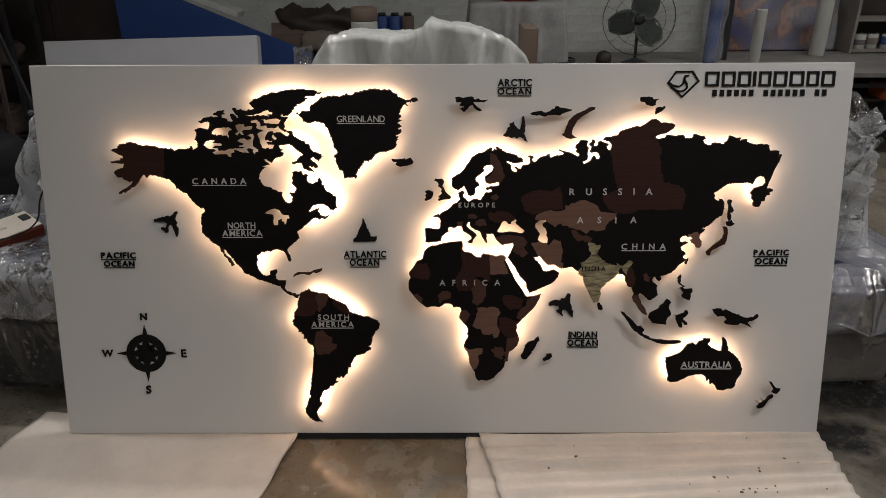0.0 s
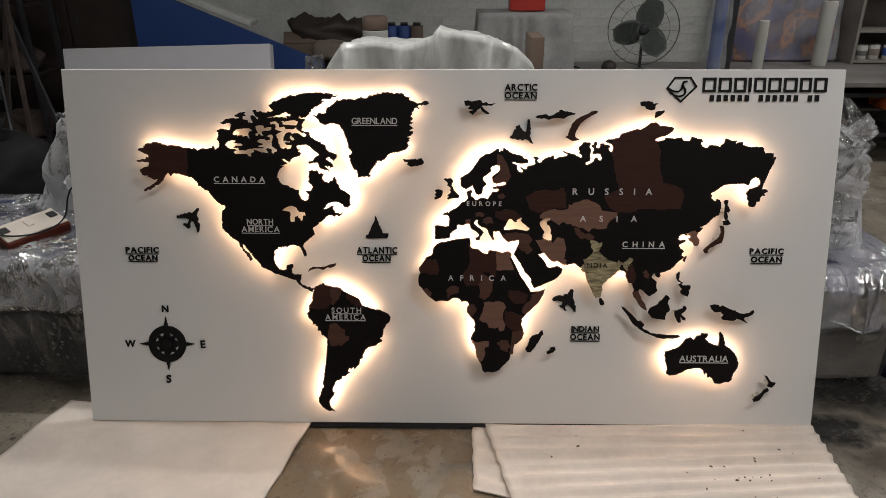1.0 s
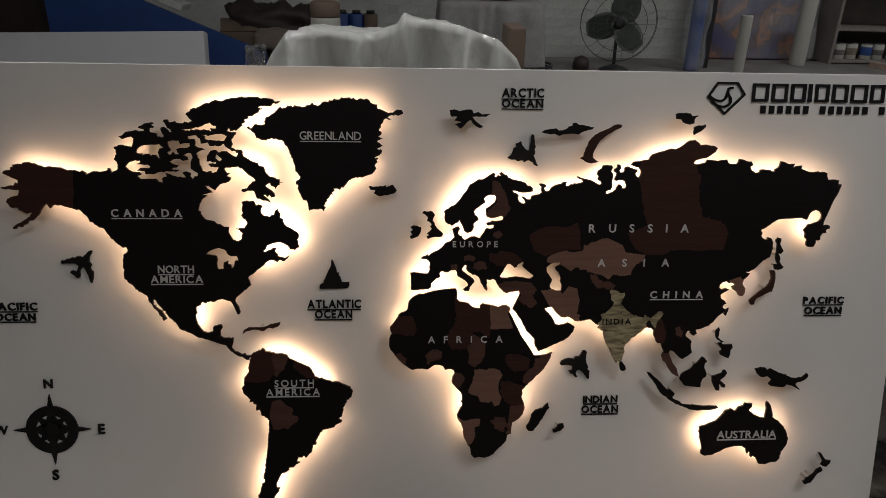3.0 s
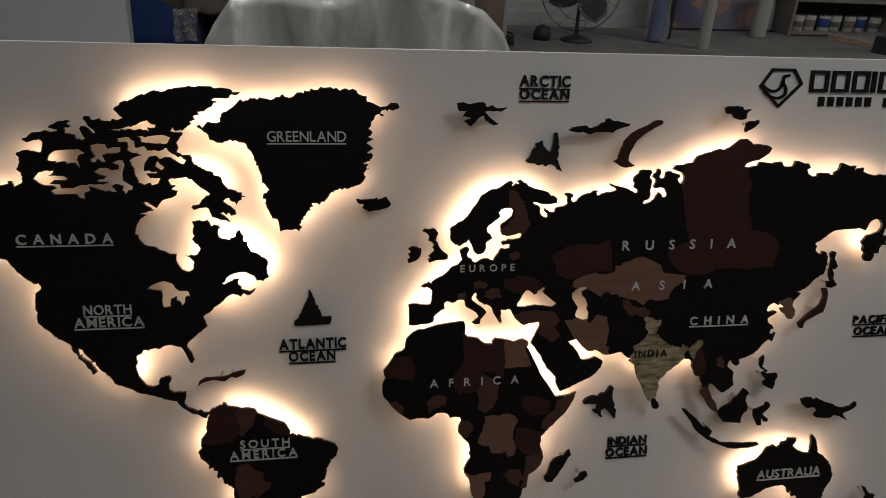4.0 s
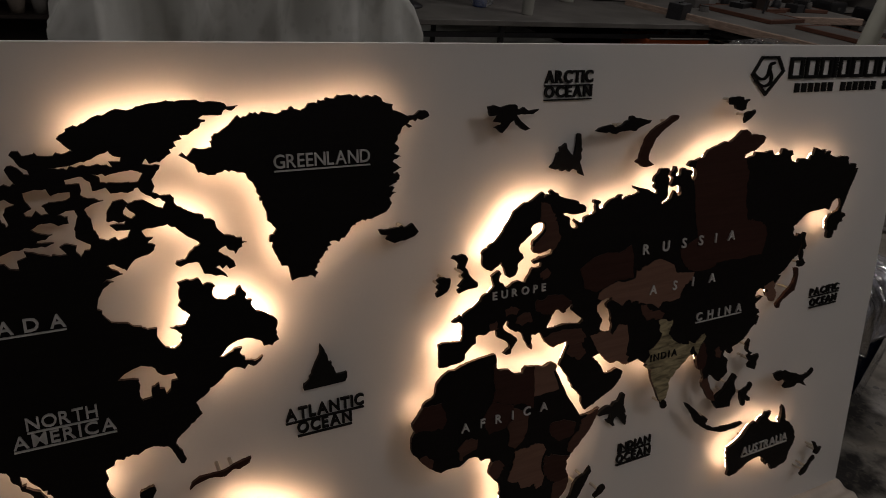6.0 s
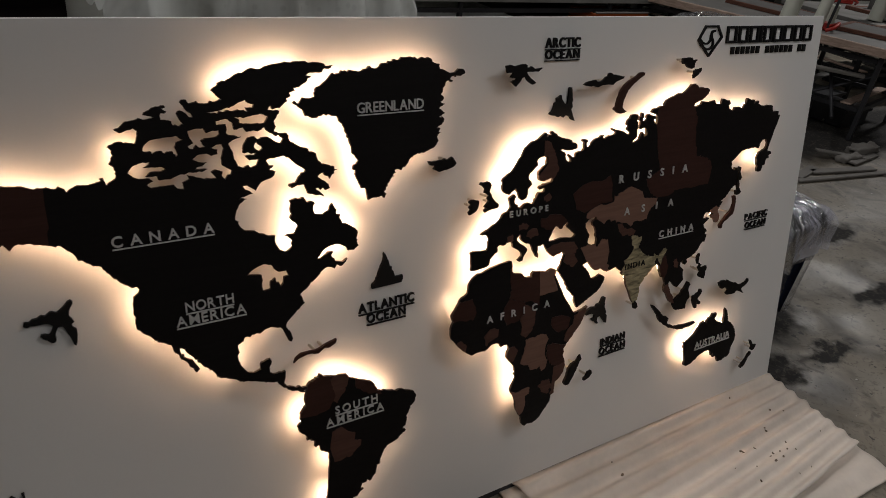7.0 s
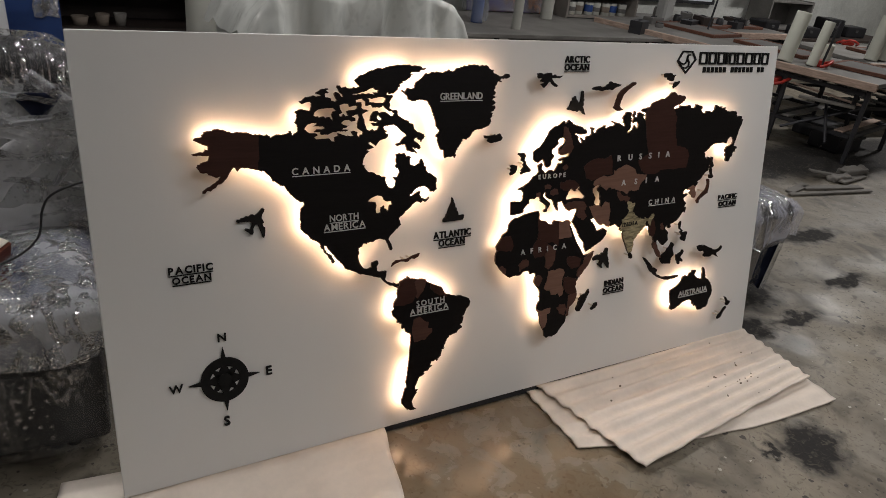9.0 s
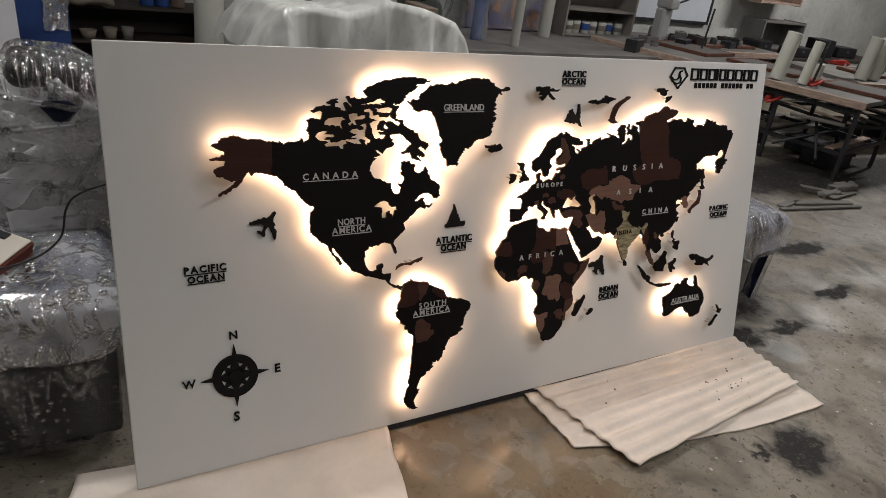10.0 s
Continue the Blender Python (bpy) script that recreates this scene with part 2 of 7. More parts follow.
def concrete_floor():
    m = material("stained_concrete", (0.225, 0.196, 0.152), 0.6, vary=0.36, scale=1.8, fine=30, bump=0.4)
    nt, b = node_pair(m)
    last = b.inputs["Base Color"].links[0].from_socket
    co = nt.nodes.new("ShaderNodeTexCoord").outputs["Object"]

    def noise_of(scale, detail=4, distortion=0.0):
        nz = nt.nodes.new("ShaderNodeTexNoise")
        nz.inputs["Scale"].default_value, nz.inputs["Detail"].default_value, nz.inputs["Distortion"].default_value = scale, detail, distortion
        nt.links.new(co, nz.inputs["Vector"])
        return nz

    def ranged(socket, lo, hi, to_lo=0.0, to_hi=1.0):
        mr = nt.nodes.new("ShaderNodeMapRange")
        for key, v in (("From Min", lo), ("From Max", hi), ("To Min", to_lo), ("To Max", to_hi)):
            mr.inputs[key].default_value = v
        nt.links.new(socket, mr.inputs["Value"])
        return mr.outputs[0]

    def times(one, two, how="MULTIPLY"):
        mt = nt.nodes.new("ShaderNodeMath")
        mt.operation = how
        for k, v in enumerate((one, two)):
            if isinstance(v, float):
                mt.inputs[k].default_value = v
            else:
                nt.links.new(v, mt.inputs[k])
        return mt.outputs[0]

    def laid(under, mask, colour):
        mx = nt.nodes.new("ShaderNodeMix")
        mx.data_type = "RGBA"
        mx.inputs[7].default_value = (*colour, 1)
        nt.links.new(mask, mx.inputs[0])
        nt.links.new(under, mx.inputs[6])
        return mx.outputs[2]

    # pale dust, then dark grime at two scales
    last = laid(last, ranged(noise_of(2.6, 7).outputs["Fac"], 0.52, 0.70, 0.0, 0.45), (0.31, 0.295, 0.265))
    last = laid(last, ranged(noise_of(4.5, 7, 0.9).outputs["Fac"], 0.50, 0.70, 0.0, 0.75), (0.065, 0.053, 0.040))
    last = laid(last, ranged(noise_of(15.0, 5, 0.6).outputs["Fac"], 0.60, 0.70, 0.0, 0.7), (0.07, 0.058, 0.05))
    last = laid(last, ranged(noise_of(34.0, 6, 1.8).outputs["Fac"], 0.56, 0.66, 0.0, 0.55), (0.085, 0.066, 0.046))
    # dark specks and pale chips of debris, thinly strewn
    for scale, share, size, colour in ((22.0, 0.80, 0.26, (0.03, 0.026, 0.023)), (55.0, 0.72, 0.30, (0.05, 0.042, 0.036)), (30.0, 0.93, 0.2, (0.5, 0.47, 0.42))):
        vo = nt.nodes.new("ShaderNodeTexVoronoi")
        vo.inputs["Scale"].default_value = scale
        bent = nt.nodes.new("ShaderNodeVectorMath")
        bent.operation = "MULTIPLY_ADD"
        nt.links.new(noise_of(scale * 2.2, 2).outputs["Color"], bent.inputs[0])
        bent.inputs[1].default_value = (0.5 / scale,) * 3
        nt.links.new(co, bent.inputs[2])
        nt.links.new(bent.outputs[0], vo.inputs["Vector"])
        cell = nt.nodes.new("ShaderNodeSeparateColor")
        nt.links.new(vo.outputs["Color"], cell.inputs[0])
        some = times(cell.outputs[0], share, "GREATER_THAN")
        near = times(vo.outputs["Distance"], times(cell.outputs[1], size), "LESS_THAN")
        last = laid(last, times(times(some, near), 0.85), colour)
    # dried black oil, streaky broken patches; those by tables and armchair hold painted shade
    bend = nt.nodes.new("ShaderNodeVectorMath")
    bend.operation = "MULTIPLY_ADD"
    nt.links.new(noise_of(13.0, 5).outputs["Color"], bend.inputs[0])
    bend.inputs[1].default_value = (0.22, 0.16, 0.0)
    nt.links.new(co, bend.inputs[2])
    oil_shade = None
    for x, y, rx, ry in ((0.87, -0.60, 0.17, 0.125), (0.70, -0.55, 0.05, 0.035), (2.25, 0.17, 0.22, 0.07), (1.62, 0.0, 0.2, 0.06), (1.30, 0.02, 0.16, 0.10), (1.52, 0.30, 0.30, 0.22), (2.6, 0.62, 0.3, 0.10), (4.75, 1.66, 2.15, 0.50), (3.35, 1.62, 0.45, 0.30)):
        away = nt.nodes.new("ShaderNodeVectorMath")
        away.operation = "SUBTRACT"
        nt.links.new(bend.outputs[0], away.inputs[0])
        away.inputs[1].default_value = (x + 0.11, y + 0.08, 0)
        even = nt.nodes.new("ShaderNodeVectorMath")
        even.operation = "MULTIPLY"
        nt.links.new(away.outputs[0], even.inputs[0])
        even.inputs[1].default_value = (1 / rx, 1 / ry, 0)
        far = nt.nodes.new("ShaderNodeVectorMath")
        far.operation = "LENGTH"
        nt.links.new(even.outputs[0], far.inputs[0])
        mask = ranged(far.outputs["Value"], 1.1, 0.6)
        oil_shade = mask if oil_shade is None else times(oil_shade, mask, "MAXIMUM")
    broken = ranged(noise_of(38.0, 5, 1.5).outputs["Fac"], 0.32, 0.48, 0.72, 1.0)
    last = laid(last, times(times(oil_shade, broken), 0.97), (0.010, 0.009, 0.009))
    # smoother patch before the panel's foot, its colour browned for the tapes' warm glow
    away = nt.nodes.new("ShaderNodeVectorMath")
    away.operation = "DISTANCE"
    nt.links.new(bend.outputs[0], away.inputs[0])
    away.inputs[1].default_value = (-0.15, -0.22, 0)
    glow_patch = times(ranged(away.outputs["Value"], 0.56, 0.36), ranged(noise_of(8.0, 5, 0.4).outputs["Fac"], 0.38, 0.50))
    nt.links.new(laid(last, times(glow_patch, 0.6), (0.185, 0.125, 0.066)), b.inputs["Base Color"])
    plain_rough = times(ranged(noise_of(3.4, 5).outputs["Fac"], 0.38, 0.62, 0.37, 0.62), times(oil_shade, 0.85), "MAXIMUM")
    nt.links.new(times(plain_rough, ranged(glow_patch, 0.0, 1.0, 1.0, 0.34)), b.inputs["Roughness"])
    return m


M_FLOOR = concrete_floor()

# ---- helpers for meshes and things ----
def part(name, bm, mat, parent=None, label=""):
    """Links a bmesh as one mesh object under a thing or a part."""
    me = bpy.data.meshes.new(name)
    bm.to_mesh(me)
    bm.free()
    for m in (mat if isinstance(mat, (list, tuple)) else [mat]):
        me.materials.append(m)
    ob = new(name, me)
    ob.parent = parent
    if label:
        tagged(ob, label)
    return ob


def thing(name, m, label, category, group="", kind=""):
    ob = new(name)
    ob.matrix_basis = m
    ob.empty_display_size = 0.05
    return tagged(ob, label, category, group, kind)


def box(size, at=(0, 0, 0), bevel=0.0, bm=None, turn=None, segments=1):
    """A bevelled box whose middle is at the given place."""
    own = bmesh.new()
    bmesh.ops.create_cube(own, size=1)
    bmesh.ops.scale(own, vec=size, verts=own.verts)
    if bevel:
        bmesh.ops.bevel(own, geom=own.edges[:], offset=bevel, segments=segments, affect="EDGES", profile=0.6)
    if turn is not None:
        bmesh.ops.transform(own, matrix=turn.to_4x4(), verts=own.verts)
    bmesh.ops.translate(own, vec=at, verts=own.verts)
    return merge(bm, own)


def merge(bm, own):
    if bm is None:
        return own
    me = bpy.data.meshes.new("tmp")
    own.to_mesh(me)
    own.free()
    bm.from_mesh(me)
    bpy.data.meshes.remove(me)
    return bm


def rod(a, b, r, r2=None, sides=10, bm=None):
    """A round bar from a to b, tapered if r2 is given."""
    a, b = Vector(a), Vector(b)
    own = bmesh.new()
    bmesh.ops.create_cone(own, cap_ends=True, segments=sides, radius1=r, radius2=r if r2 is None else r2, depth=(b - a).length)
    q = (b - a).to_track_quat("Z", "Y").to_matrix().to_4x4()
    bmesh.ops.transform(own, matrix=Matrix.Translation((a + b) / 2) @ q, verts=own.verts)
    return merge(bm, own)


def lathe(profile, at=(0, 0, 0), sides=20, bm=None):
    """A turned body from (radius, height) pairs."""
    own = bmesh.new()
    rings = []
    for r, h in profile:
        rings.append([own.verts.new((at[0] + r * math.cos(2 * math.pi * i / sides), at[1] + r * math.sin(2 * math.pi * i / sides), at[2] + h)) for i in range(sides)])
    for lo, hi in zip(rings, rings[1:]):
        for i in range(sides):
            own.faces.new((lo[i], lo[(i + 1) % sides], hi[(i + 1) % sides], hi[i]))
    own.faces.new(rings[0][::-1])
    own.faces.new(rings[-1])
    for f in own.faces:
        f.smooth = len(f.verts) == 4
    return merge(bm, own)


def tube(points, r, sides=6):
    """A bent round bar or cable through points."""
    bm = bmesh.new()
    pts = [Vector(p) for p in points]
    rings = []
    for i, p in enumerate(pts):
        d = (pts[min(i + 1, len(pts) - 1)] - pts[max(i - 1, 0)]).normalized()
        q = d.to_track_quat("Z", "Y")
        rings.append([bm.verts.new(p + q @ Vector((r * math.cos(2 * math.pi * k / sides), r * math.sin(2 * math.pi * k / sides), 0))) for k in range(sides)])
    for lo, hi in zip(rings, rings[1:]):
        for k in range(sides):
            f = bm.faces.new((lo[k], lo[(k + 1) % sides], hi[(k + 1) % sides], hi[k]))
            f.smooth = True
    bm.faces.new(rings[0][::-1])
    bm.faces.new(rings[-1])
    return bm


def spline(points, n=8):
    """A smooth line through points (Catmull-Rom)."""
    p = [Vector(q) for q in points]
    out = []
    for i in range(len(p) - 1):
        a, b, c, d = p[max(i - 1, 0)], p[i], p[i + 1], p[min(i + 2, len(p) - 1)]
        for k in range(n):
            t = k / n
            out.append(0.5 * (2 * b + (c - a) * t + (2 * a - 5 * b + 4 * c - d) * t * t + (3 * b - a - 3 * c + d) * t ** 3))
    return out + [p[-1]]


def puffy(size, at, cuts=10, amount=0.02, scale=4.0, bevel=0.06, seed=0.0, sag=0.0):
    """A soft, lumpy, wrapped body."""
    bm = bmesh.new()
    bmesh.ops.create_cube(bm, size=1)
    bmesh.ops.scale(bm, vec=size, verts=bm.verts)
    bmesh.ops.bevel(bm, geom=bm.edges[:], offset=bevel, segments=3, affect="EDGES", profile=0.5)
    for _ in range(2 if cuts < 12 else 3):
        bmesh.ops.subdivide_edges(bm, edges=[e for e in bm.edges if e.calc_length() > max(size) / cuts], cuts=1, use_grid_fill=True)
    bmesh.ops.triangulate(bm, faces=[f for f in bm.faces if len(f.verts) > 4])
    bm.normal_update()
    for v in bm.verts:
        q = v.co * scale + Vector((seed, seed * 1.7, -seed))
        v.co += v.normal * amount * (noise.noise(q) + 0.6 * noise.noise(q * 2.7) + 0.35 * noise.noise(q * 6.1))
        if sag:
            v.co.z -= sag * max(0.0, 1 - (v.co.x / size[0] * 2) ** 2) * max(0.0, v.co.z / size[2])
    for f in bm.faces:
        f.smooth = True
    bmesh.ops.translate(bm, vec=at, verts=bm.verts)
    return bm

# ---- outlines of the map's plates, in millimetres on the panel: x from its middle, z from its foot ----
NA_ARCTIC_NEAR = [(-979, 919), (-961, 926), (-955, 938), (-938, 940), (-920, 945), (-900, 937), (-877, 935), (-850, 933), (-824, 926), (-806, 923), (-789, 919), (-776, 925), (-762, 923), (-749, 926), (-740, 932), (-736, 919), (-732, 924), (-722, 929), (-720, 939), (-722, 946), (-729, 952), (-724, 962), (-722, 973), (-727, 978), (-717, 984), (-706, 985), (-696, 982), (-687, 980), (-684, 988), (-681, 999), (-687, 1004), (-696, 1002), (-707, 998), (-715, 1004), (-706, 1007), (-697, 1015)]
NA_ARCTIC_FAR = [(-686, 1016), (-676, 1019), (-666, 1016), (-658, 1017), (-655, 1019), (-670, 1023), (-668, 1027), (-660, 1030), (-649, 1035), (-637, 1036), (-635, 1033), (-641, 1031), (-634, 1026), (-645, 1022), (-645, 1014), (-629, 1011), (-627, 1003), (-611, 1004), (-616, 1011), (-620, 1022), (-617, 1026), (-607, 1023), (-601, 1015), (-595, 1014), (-597, 1020), (-606, 1028), (-609, 1034), (-613, 1039), (-610, 1043), (-603, 1043), (-600, 1037), (-587, 1040), (-584, 1036), (-568, 1035), (-546, 1039), (-554, 1046), (-562, 1055)]
NA_ARCTIC = NA_ARCTIC_NEAR + NA_ARCTIC_FAR
NA_ELLESMERE_NEAR = [(-551, 1063), (-551, 1066), (-542, 1070), (-531, 1072), (-522, 1078), (-509, 1080), (-501, 1085), (-489, 1087), (-474, 1087), (-470, 1090), (-454, 1093), (-438, 1095), (-424, 1094), (-414, 1096), (-402, 1096), (-394, 1093), (-375, 1093), (-363, 1090), (-361, 1086), (-346, 1087), (-359, 1081), (-373, 1075), (-392, 1076), (-398, 1072), (-389, 1070), (-403, 1059), (-412, 1052), (-423, 1052), (-420, 1047), (-431, 1044), (-428, 1038), (-437, 1035), (-435, 1030), (-441, 1027), (-450, 1019), (-469, 1021), (-471, 1018), (-450, 1015), (-455, 1008)]
NA_ELLESMERE_FAR = [(-462, 998), (-459, 989), (-463, 981), (-454, 976), (-441, 976), (-438, 967), (-433, 959), (-422, 952), (-403, 945), (-402, 939), (-389, 935), (-386, 923), (-378, 914), (-364, 911), (-348, 900), (-360, 893), (-365, 885), (-377, 899), (-387, 894), (-388, 891), (-380, 885), (-368, 876), (-366, 868), (-375, 865), (-388, 872), (-394, 870), (-380, 858), (-378, 853), (-388, 858), (-400, 861), (-409, 863), (-412, 873), (-417, 881), (-428, 881), (-439, 877), (-444, 881), (-442, 885), (-428, 890), (-410, 906)]
NA_ELLESMERE = NA_ELLESMERE_NEAR + NA_ELLESMERE_FAR
NA_HUDSON_NEAR = [(-420, 914), (-431, 923), (-440, 933), (-453, 936), (-467, 934), (-481, 932), (-476, 922), (-468, 921), (-476, 915), (-466, 911), (-469, 904), (-484, 898), (-495, 893), (-500, 887), (-504, 881), (-512, 887), (-518, 892), (-528, 891), (-520, 884), (-509, 877), (-521, 874), (-534, 869), (-521, 868), (-533, 862), (-541, 850), (-544, 838), (-540, 827), (-530, 813), (-511, 809), (-495, 801), (-488, 795), (-476, 795)]
NA_HUDSON_FAR = [(-476, 779), (-468, 765), (-457, 761), (-447, 769), (-445, 780), (-452, 788), (-460, 792), (-440, 793), (-433, 804), (-437, 813), (-447, 822), (-442, 829), (-445, 837), (-442, 847), (-445, 855), (-432, 858), (-417, 857), (-412, 846), (-396, 843), (-401, 834), (-396, 823), (-382, 820), (-370, 826), (-368, 834), (-362, 838), (-355, 826), (-350, 810), (-342, 796), (-328, 790), (-316, 780), (-314, 772), (-317, 762), (-313, 747)]
NA_HUDSON = NA_HUDSON_NEAR + NA_HUDSON_FAR
NA_ATLANTIC = [(-324, 739), (-336, 741), (-341, 751), (-353, 757), (-372, 757), (-388, 749), (-400, 737), (-394, 735), (-381, 741), (-367, 745), (-371, 737), (-365, 725), (-350, 720), (-338, 726), (-342, 719), (-366, 710), (-372, 714), (-380, 716), (-392, 710), (-401, 701), (-409, 694), (-420, 685), (-437, 673), (-430, 654), (-440, 645), (-456, 632), (-467, 623), (-470, 614), (-463, 603), (-458, 587), (-462, 581), (-469, 590), (-475, 605), (-480, 614), (-493, 618), (-511, 618), (-520, 612), (-535, 614), (-550, 610), (-563, 595), (-565, 579), (-561, 558), (-552, 544), (-538, 536), (-525, 540)]
NA_PANAMA = [(-523, 553), (-506, 557), (-503, 549), (-509, 538), (-509, 529), (-502, 523), (-478, 522), (-479, 510), (-483, 497), (-476, 488), (-463, 483), (-449, 477), (-439, 477), (-442, 466), (-453, 469), (-461, 475), (-476, 481), (-488, 492), (-497, 505), (-515, 510), (-533, 516), (-551, 523), (-569, 529), (-587, 538), (-605, 547), (-610, 558), (-622, 571), (-632, 584), (-641, 595), (-648, 604), (-655, 617), (-662, 621), (-662, 611), (-654, 599), (-641, 586), (-633, 571), (-641, 567), (-651, 584), (-663, 599), (-671, 613)]
NA_PACIFIC = [(-676, 630), (-692, 639), (-702, 648), (-717, 662), (-726, 681), (-726, 704), (-723, 729), (-714, 735), (-715, 747), (-724, 746), (-736, 756), (-748, 767), (-753, 776), (-764, 792), (-775, 794), (-787, 806), (-800, 821), (-812, 833), (-830, 838), (-847, 842), (-868, 847), (-880, 838), (-888, 849), (-898, 838), (-906, 824), (-921, 810), (-945, 797), (-967, 790), (-967, 795), (-945, 808), (-926, 820), (-923, 829), (-938, 829), (-950, 834), (-955, 840), (-969, 841), (-977, 854), (-967, 864), (-949, 868), (-945, 880), (-964, 882), (-978, 882), (-985, 887), (-965, 891), (-947, 894), (-946, 903), (-959, 908)]
GREENLAND_EAST = [(-426, 1026), (-403, 1034), (-387, 1034), (-383, 1043), (-373, 1053), (-360, 1062), (-351, 1072), (-334, 1074), (-311, 1077), (-295, 1074), (-278, 1082), (-259, 1079), (-250, 1087), (-232, 1089), (-224, 1094), (-203, 1096), (-168, 1094), (-147, 1093), (-137, 1084), (-125, 1081), (-125, 1072), (-113, 1069), (-90, 1064), (-81, 1071), (-69, 1069), (-66, 1062), (-81, 1057), (-95, 1057), (-102, 1052), (-94, 1048), (-111, 1047), (-118, 1036), (-123, 1024), (-116, 1016), (-125, 1009), (-113, 1004), (-127, 997), (-113, 987), (-127, 981), (-115, 975), (-120, 966), (-133, 961), (-122, 950), (-134, 943), (-129, 935)]
GREENLAND_WEST = [(-138, 922), (-152, 917), (-170, 914), (-188, 910), (-197, 901), (-206, 889), (-227, 887), (-236, 873), (-241, 864), (-250, 849), (-254, 833), (-259, 838), (-277, 838), (-288, 834), (-291, 852), (-303, 864), (-312, 884), (-317, 901), (-306, 913), (-318, 927), (-318, 939), (-323, 953), (-328, 965), (-334, 983), (-344, 997), (-362, 1002), (-388, 998), (-404, 1002), (-409, 1014)]
SOUTH_AMERICA_EAST = [(-438, 477), (-434, 483), (-421, 487), (-411, 496), (-403, 488), (-384, 485), (-375, 481), (-361, 481), (-352, 479), (-345, 468), (-326, 459), (-312, 453), (-297, 446), (-290, 433), (-285, 420), (-270, 418), (-258, 412), (-245, 408), (-230, 407), (-212, 399), (-197, 392), (-192, 382), (-194, 369), (-203, 359), (-211, 348), (-215, 333), (-220, 315), (-228, 298), (-238, 288), (-251, 284), (-264, 280), (-275, 273), (-283, 255), (-287, 240), (-296, 226), (-308, 208), (-323, 206), (-334, 210), (-327, 193), (-340, 183), (-355, 179), (-359, 169), (-372, 165), (-380, 149), (-388, 133)]
SOUTH_AMERICA_WEST = [(-381, 115), (-391, 103), (-399, 90), (-397, 78), (-390, 64), (-381, 56), (-396, 58), (-411, 64), (-420, 69), (-429, 83), (-434, 99), (-428, 117), (-426, 127), (-416, 147), (-419, 163), (-413, 182), (-410, 212), (-406, 241), (-401, 280), (-400, 308), (-411, 320), (-429, 333), (-438, 352), (-447, 366), (-459, 379), (-464, 392), (-458, 407), (-456, 422), (-444, 436), (-444, 456)]
AFRICA_NORTH = [(-28, 631), (-17, 630), (-4, 635), (6, 638), (21, 640), (36, 642), (51, 643), (63, 643), (66, 634), (65, 618), (72, 610), (84, 609), (93, 607), (99, 600), (110, 594), (122, 593), (122, 600), (129, 606), (140, 603), (156, 600), (169, 596), (179, 601), (188, 601), (196, 596), (199, 590), (195, 584), (205, 568), (209, 558), (218, 542), (226, 524), (236, 509), (248, 492), (258, 476), (262, 469), (277, 470), (294, 473), (307, 478)]
AFRICA_SOUTH = [(304, 474), (302, 463), (294, 448), (284, 432), (271, 419), (255, 403), (241, 387), (233, 379), (235, 371), (232, 361), (238, 348), (242, 332), (237, 314), (227, 302), (211, 292), (209, 277), (209, 262), (198, 258), (196, 241), (187, 231), (176, 220), (166, 207), (152, 199), (140, 196), (128, 199), (116, 196), (107, 205), (105, 222), (96, 237), (87, 255), (85, 277), (80, 292), (71, 304), (69, 314), (74, 326), (81, 335)]
AFRICA_WEST = [(76, 331), (81, 336), (83, 343), (79, 350), (82, 355), (81, 365), (78, 375), (69, 384), (62, 393), (55, 404), (57, 417), (62, 425), (58, 435), (48, 437), (38, 435), (33, 444), (24, 448), (11, 448), (2, 441), (-7, 436), (-21, 439), (-34, 438), (-44, 435), (-55, 442), (-67, 451), (-75, 460), (-82, 468), (-91, 481), (-98, 488), (-101, 497), (-101, 508), (-99, 522), (-94, 530), (-98, 539), (-99, 547), (-93, 554), (-86, 563), (-80, 571), (-78, 578), (-72, 583), (-62, 586), (-56, 591), (-55, 599), (-53, 611), (-47, 618), (-39, 625)]
EURASIA_MED_WEST = [(-49, 683), (-48, 674), (-48, 662), (-47, 652), (-48, 641), (-40, 639), (-31, 640), (-19, 641), (-8, 642), (0, 645), (2, 652), (1, 656), (7, 662), (15, 669), (23, 672), (22, 683), (28, 687), (37, 684), (44, 685), (49, 689), (60, 690), (64, 685), (65, 677), (74, 670), (85, 663), (91, 656), (92, 650), (85, 646), (79, 641), (85, 637), (94, 637), (96, 646), (102, 654), (108, 661), (105, 667), (97, 674), (87, 680), (79, 687), (77, 694), (84, 703)]
EURASIA_MED_EAST = [(88, 700), (87, 691), (93, 684), (101, 679), (111, 676), (118, 672), (121, 665), (123, 657), (129, 649), (133, 641), (139, 637), (140, 644), (137, 652), (139, 658), (138, 666), (146, 664), (152, 667), (158, 665), (161, 659), (165, 651), (169, 644), (177, 638), (186, 631), (194, 634), (203, 635), (210, 636), (217, 638), (220, 630), (216, 620), (212, 612), (208, 603), (205, 596)]
EURASIA_ARABIA = [(203, 591), (210, 584), (216, 574), (222, 567), (229, 552), (237, 539), (249, 525), (261, 511), (261, 501), (264, 493), (271, 481), (287, 488), (304, 495), (319, 502), (335, 509), (348, 519), (357, 530), (361, 543), (353, 550), (344, 555), (333, 551), (320, 549), (311, 553), (306, 564), (300, 573), (291, 583), (281, 591), (291, 594), (302, 595), (307, 587), (316, 577), (326, 569), (335, 568), (341, 571), (351, 566), (360, 559), (373, 558), (385, 560), (399, 563), (406, 557), (415, 550)]
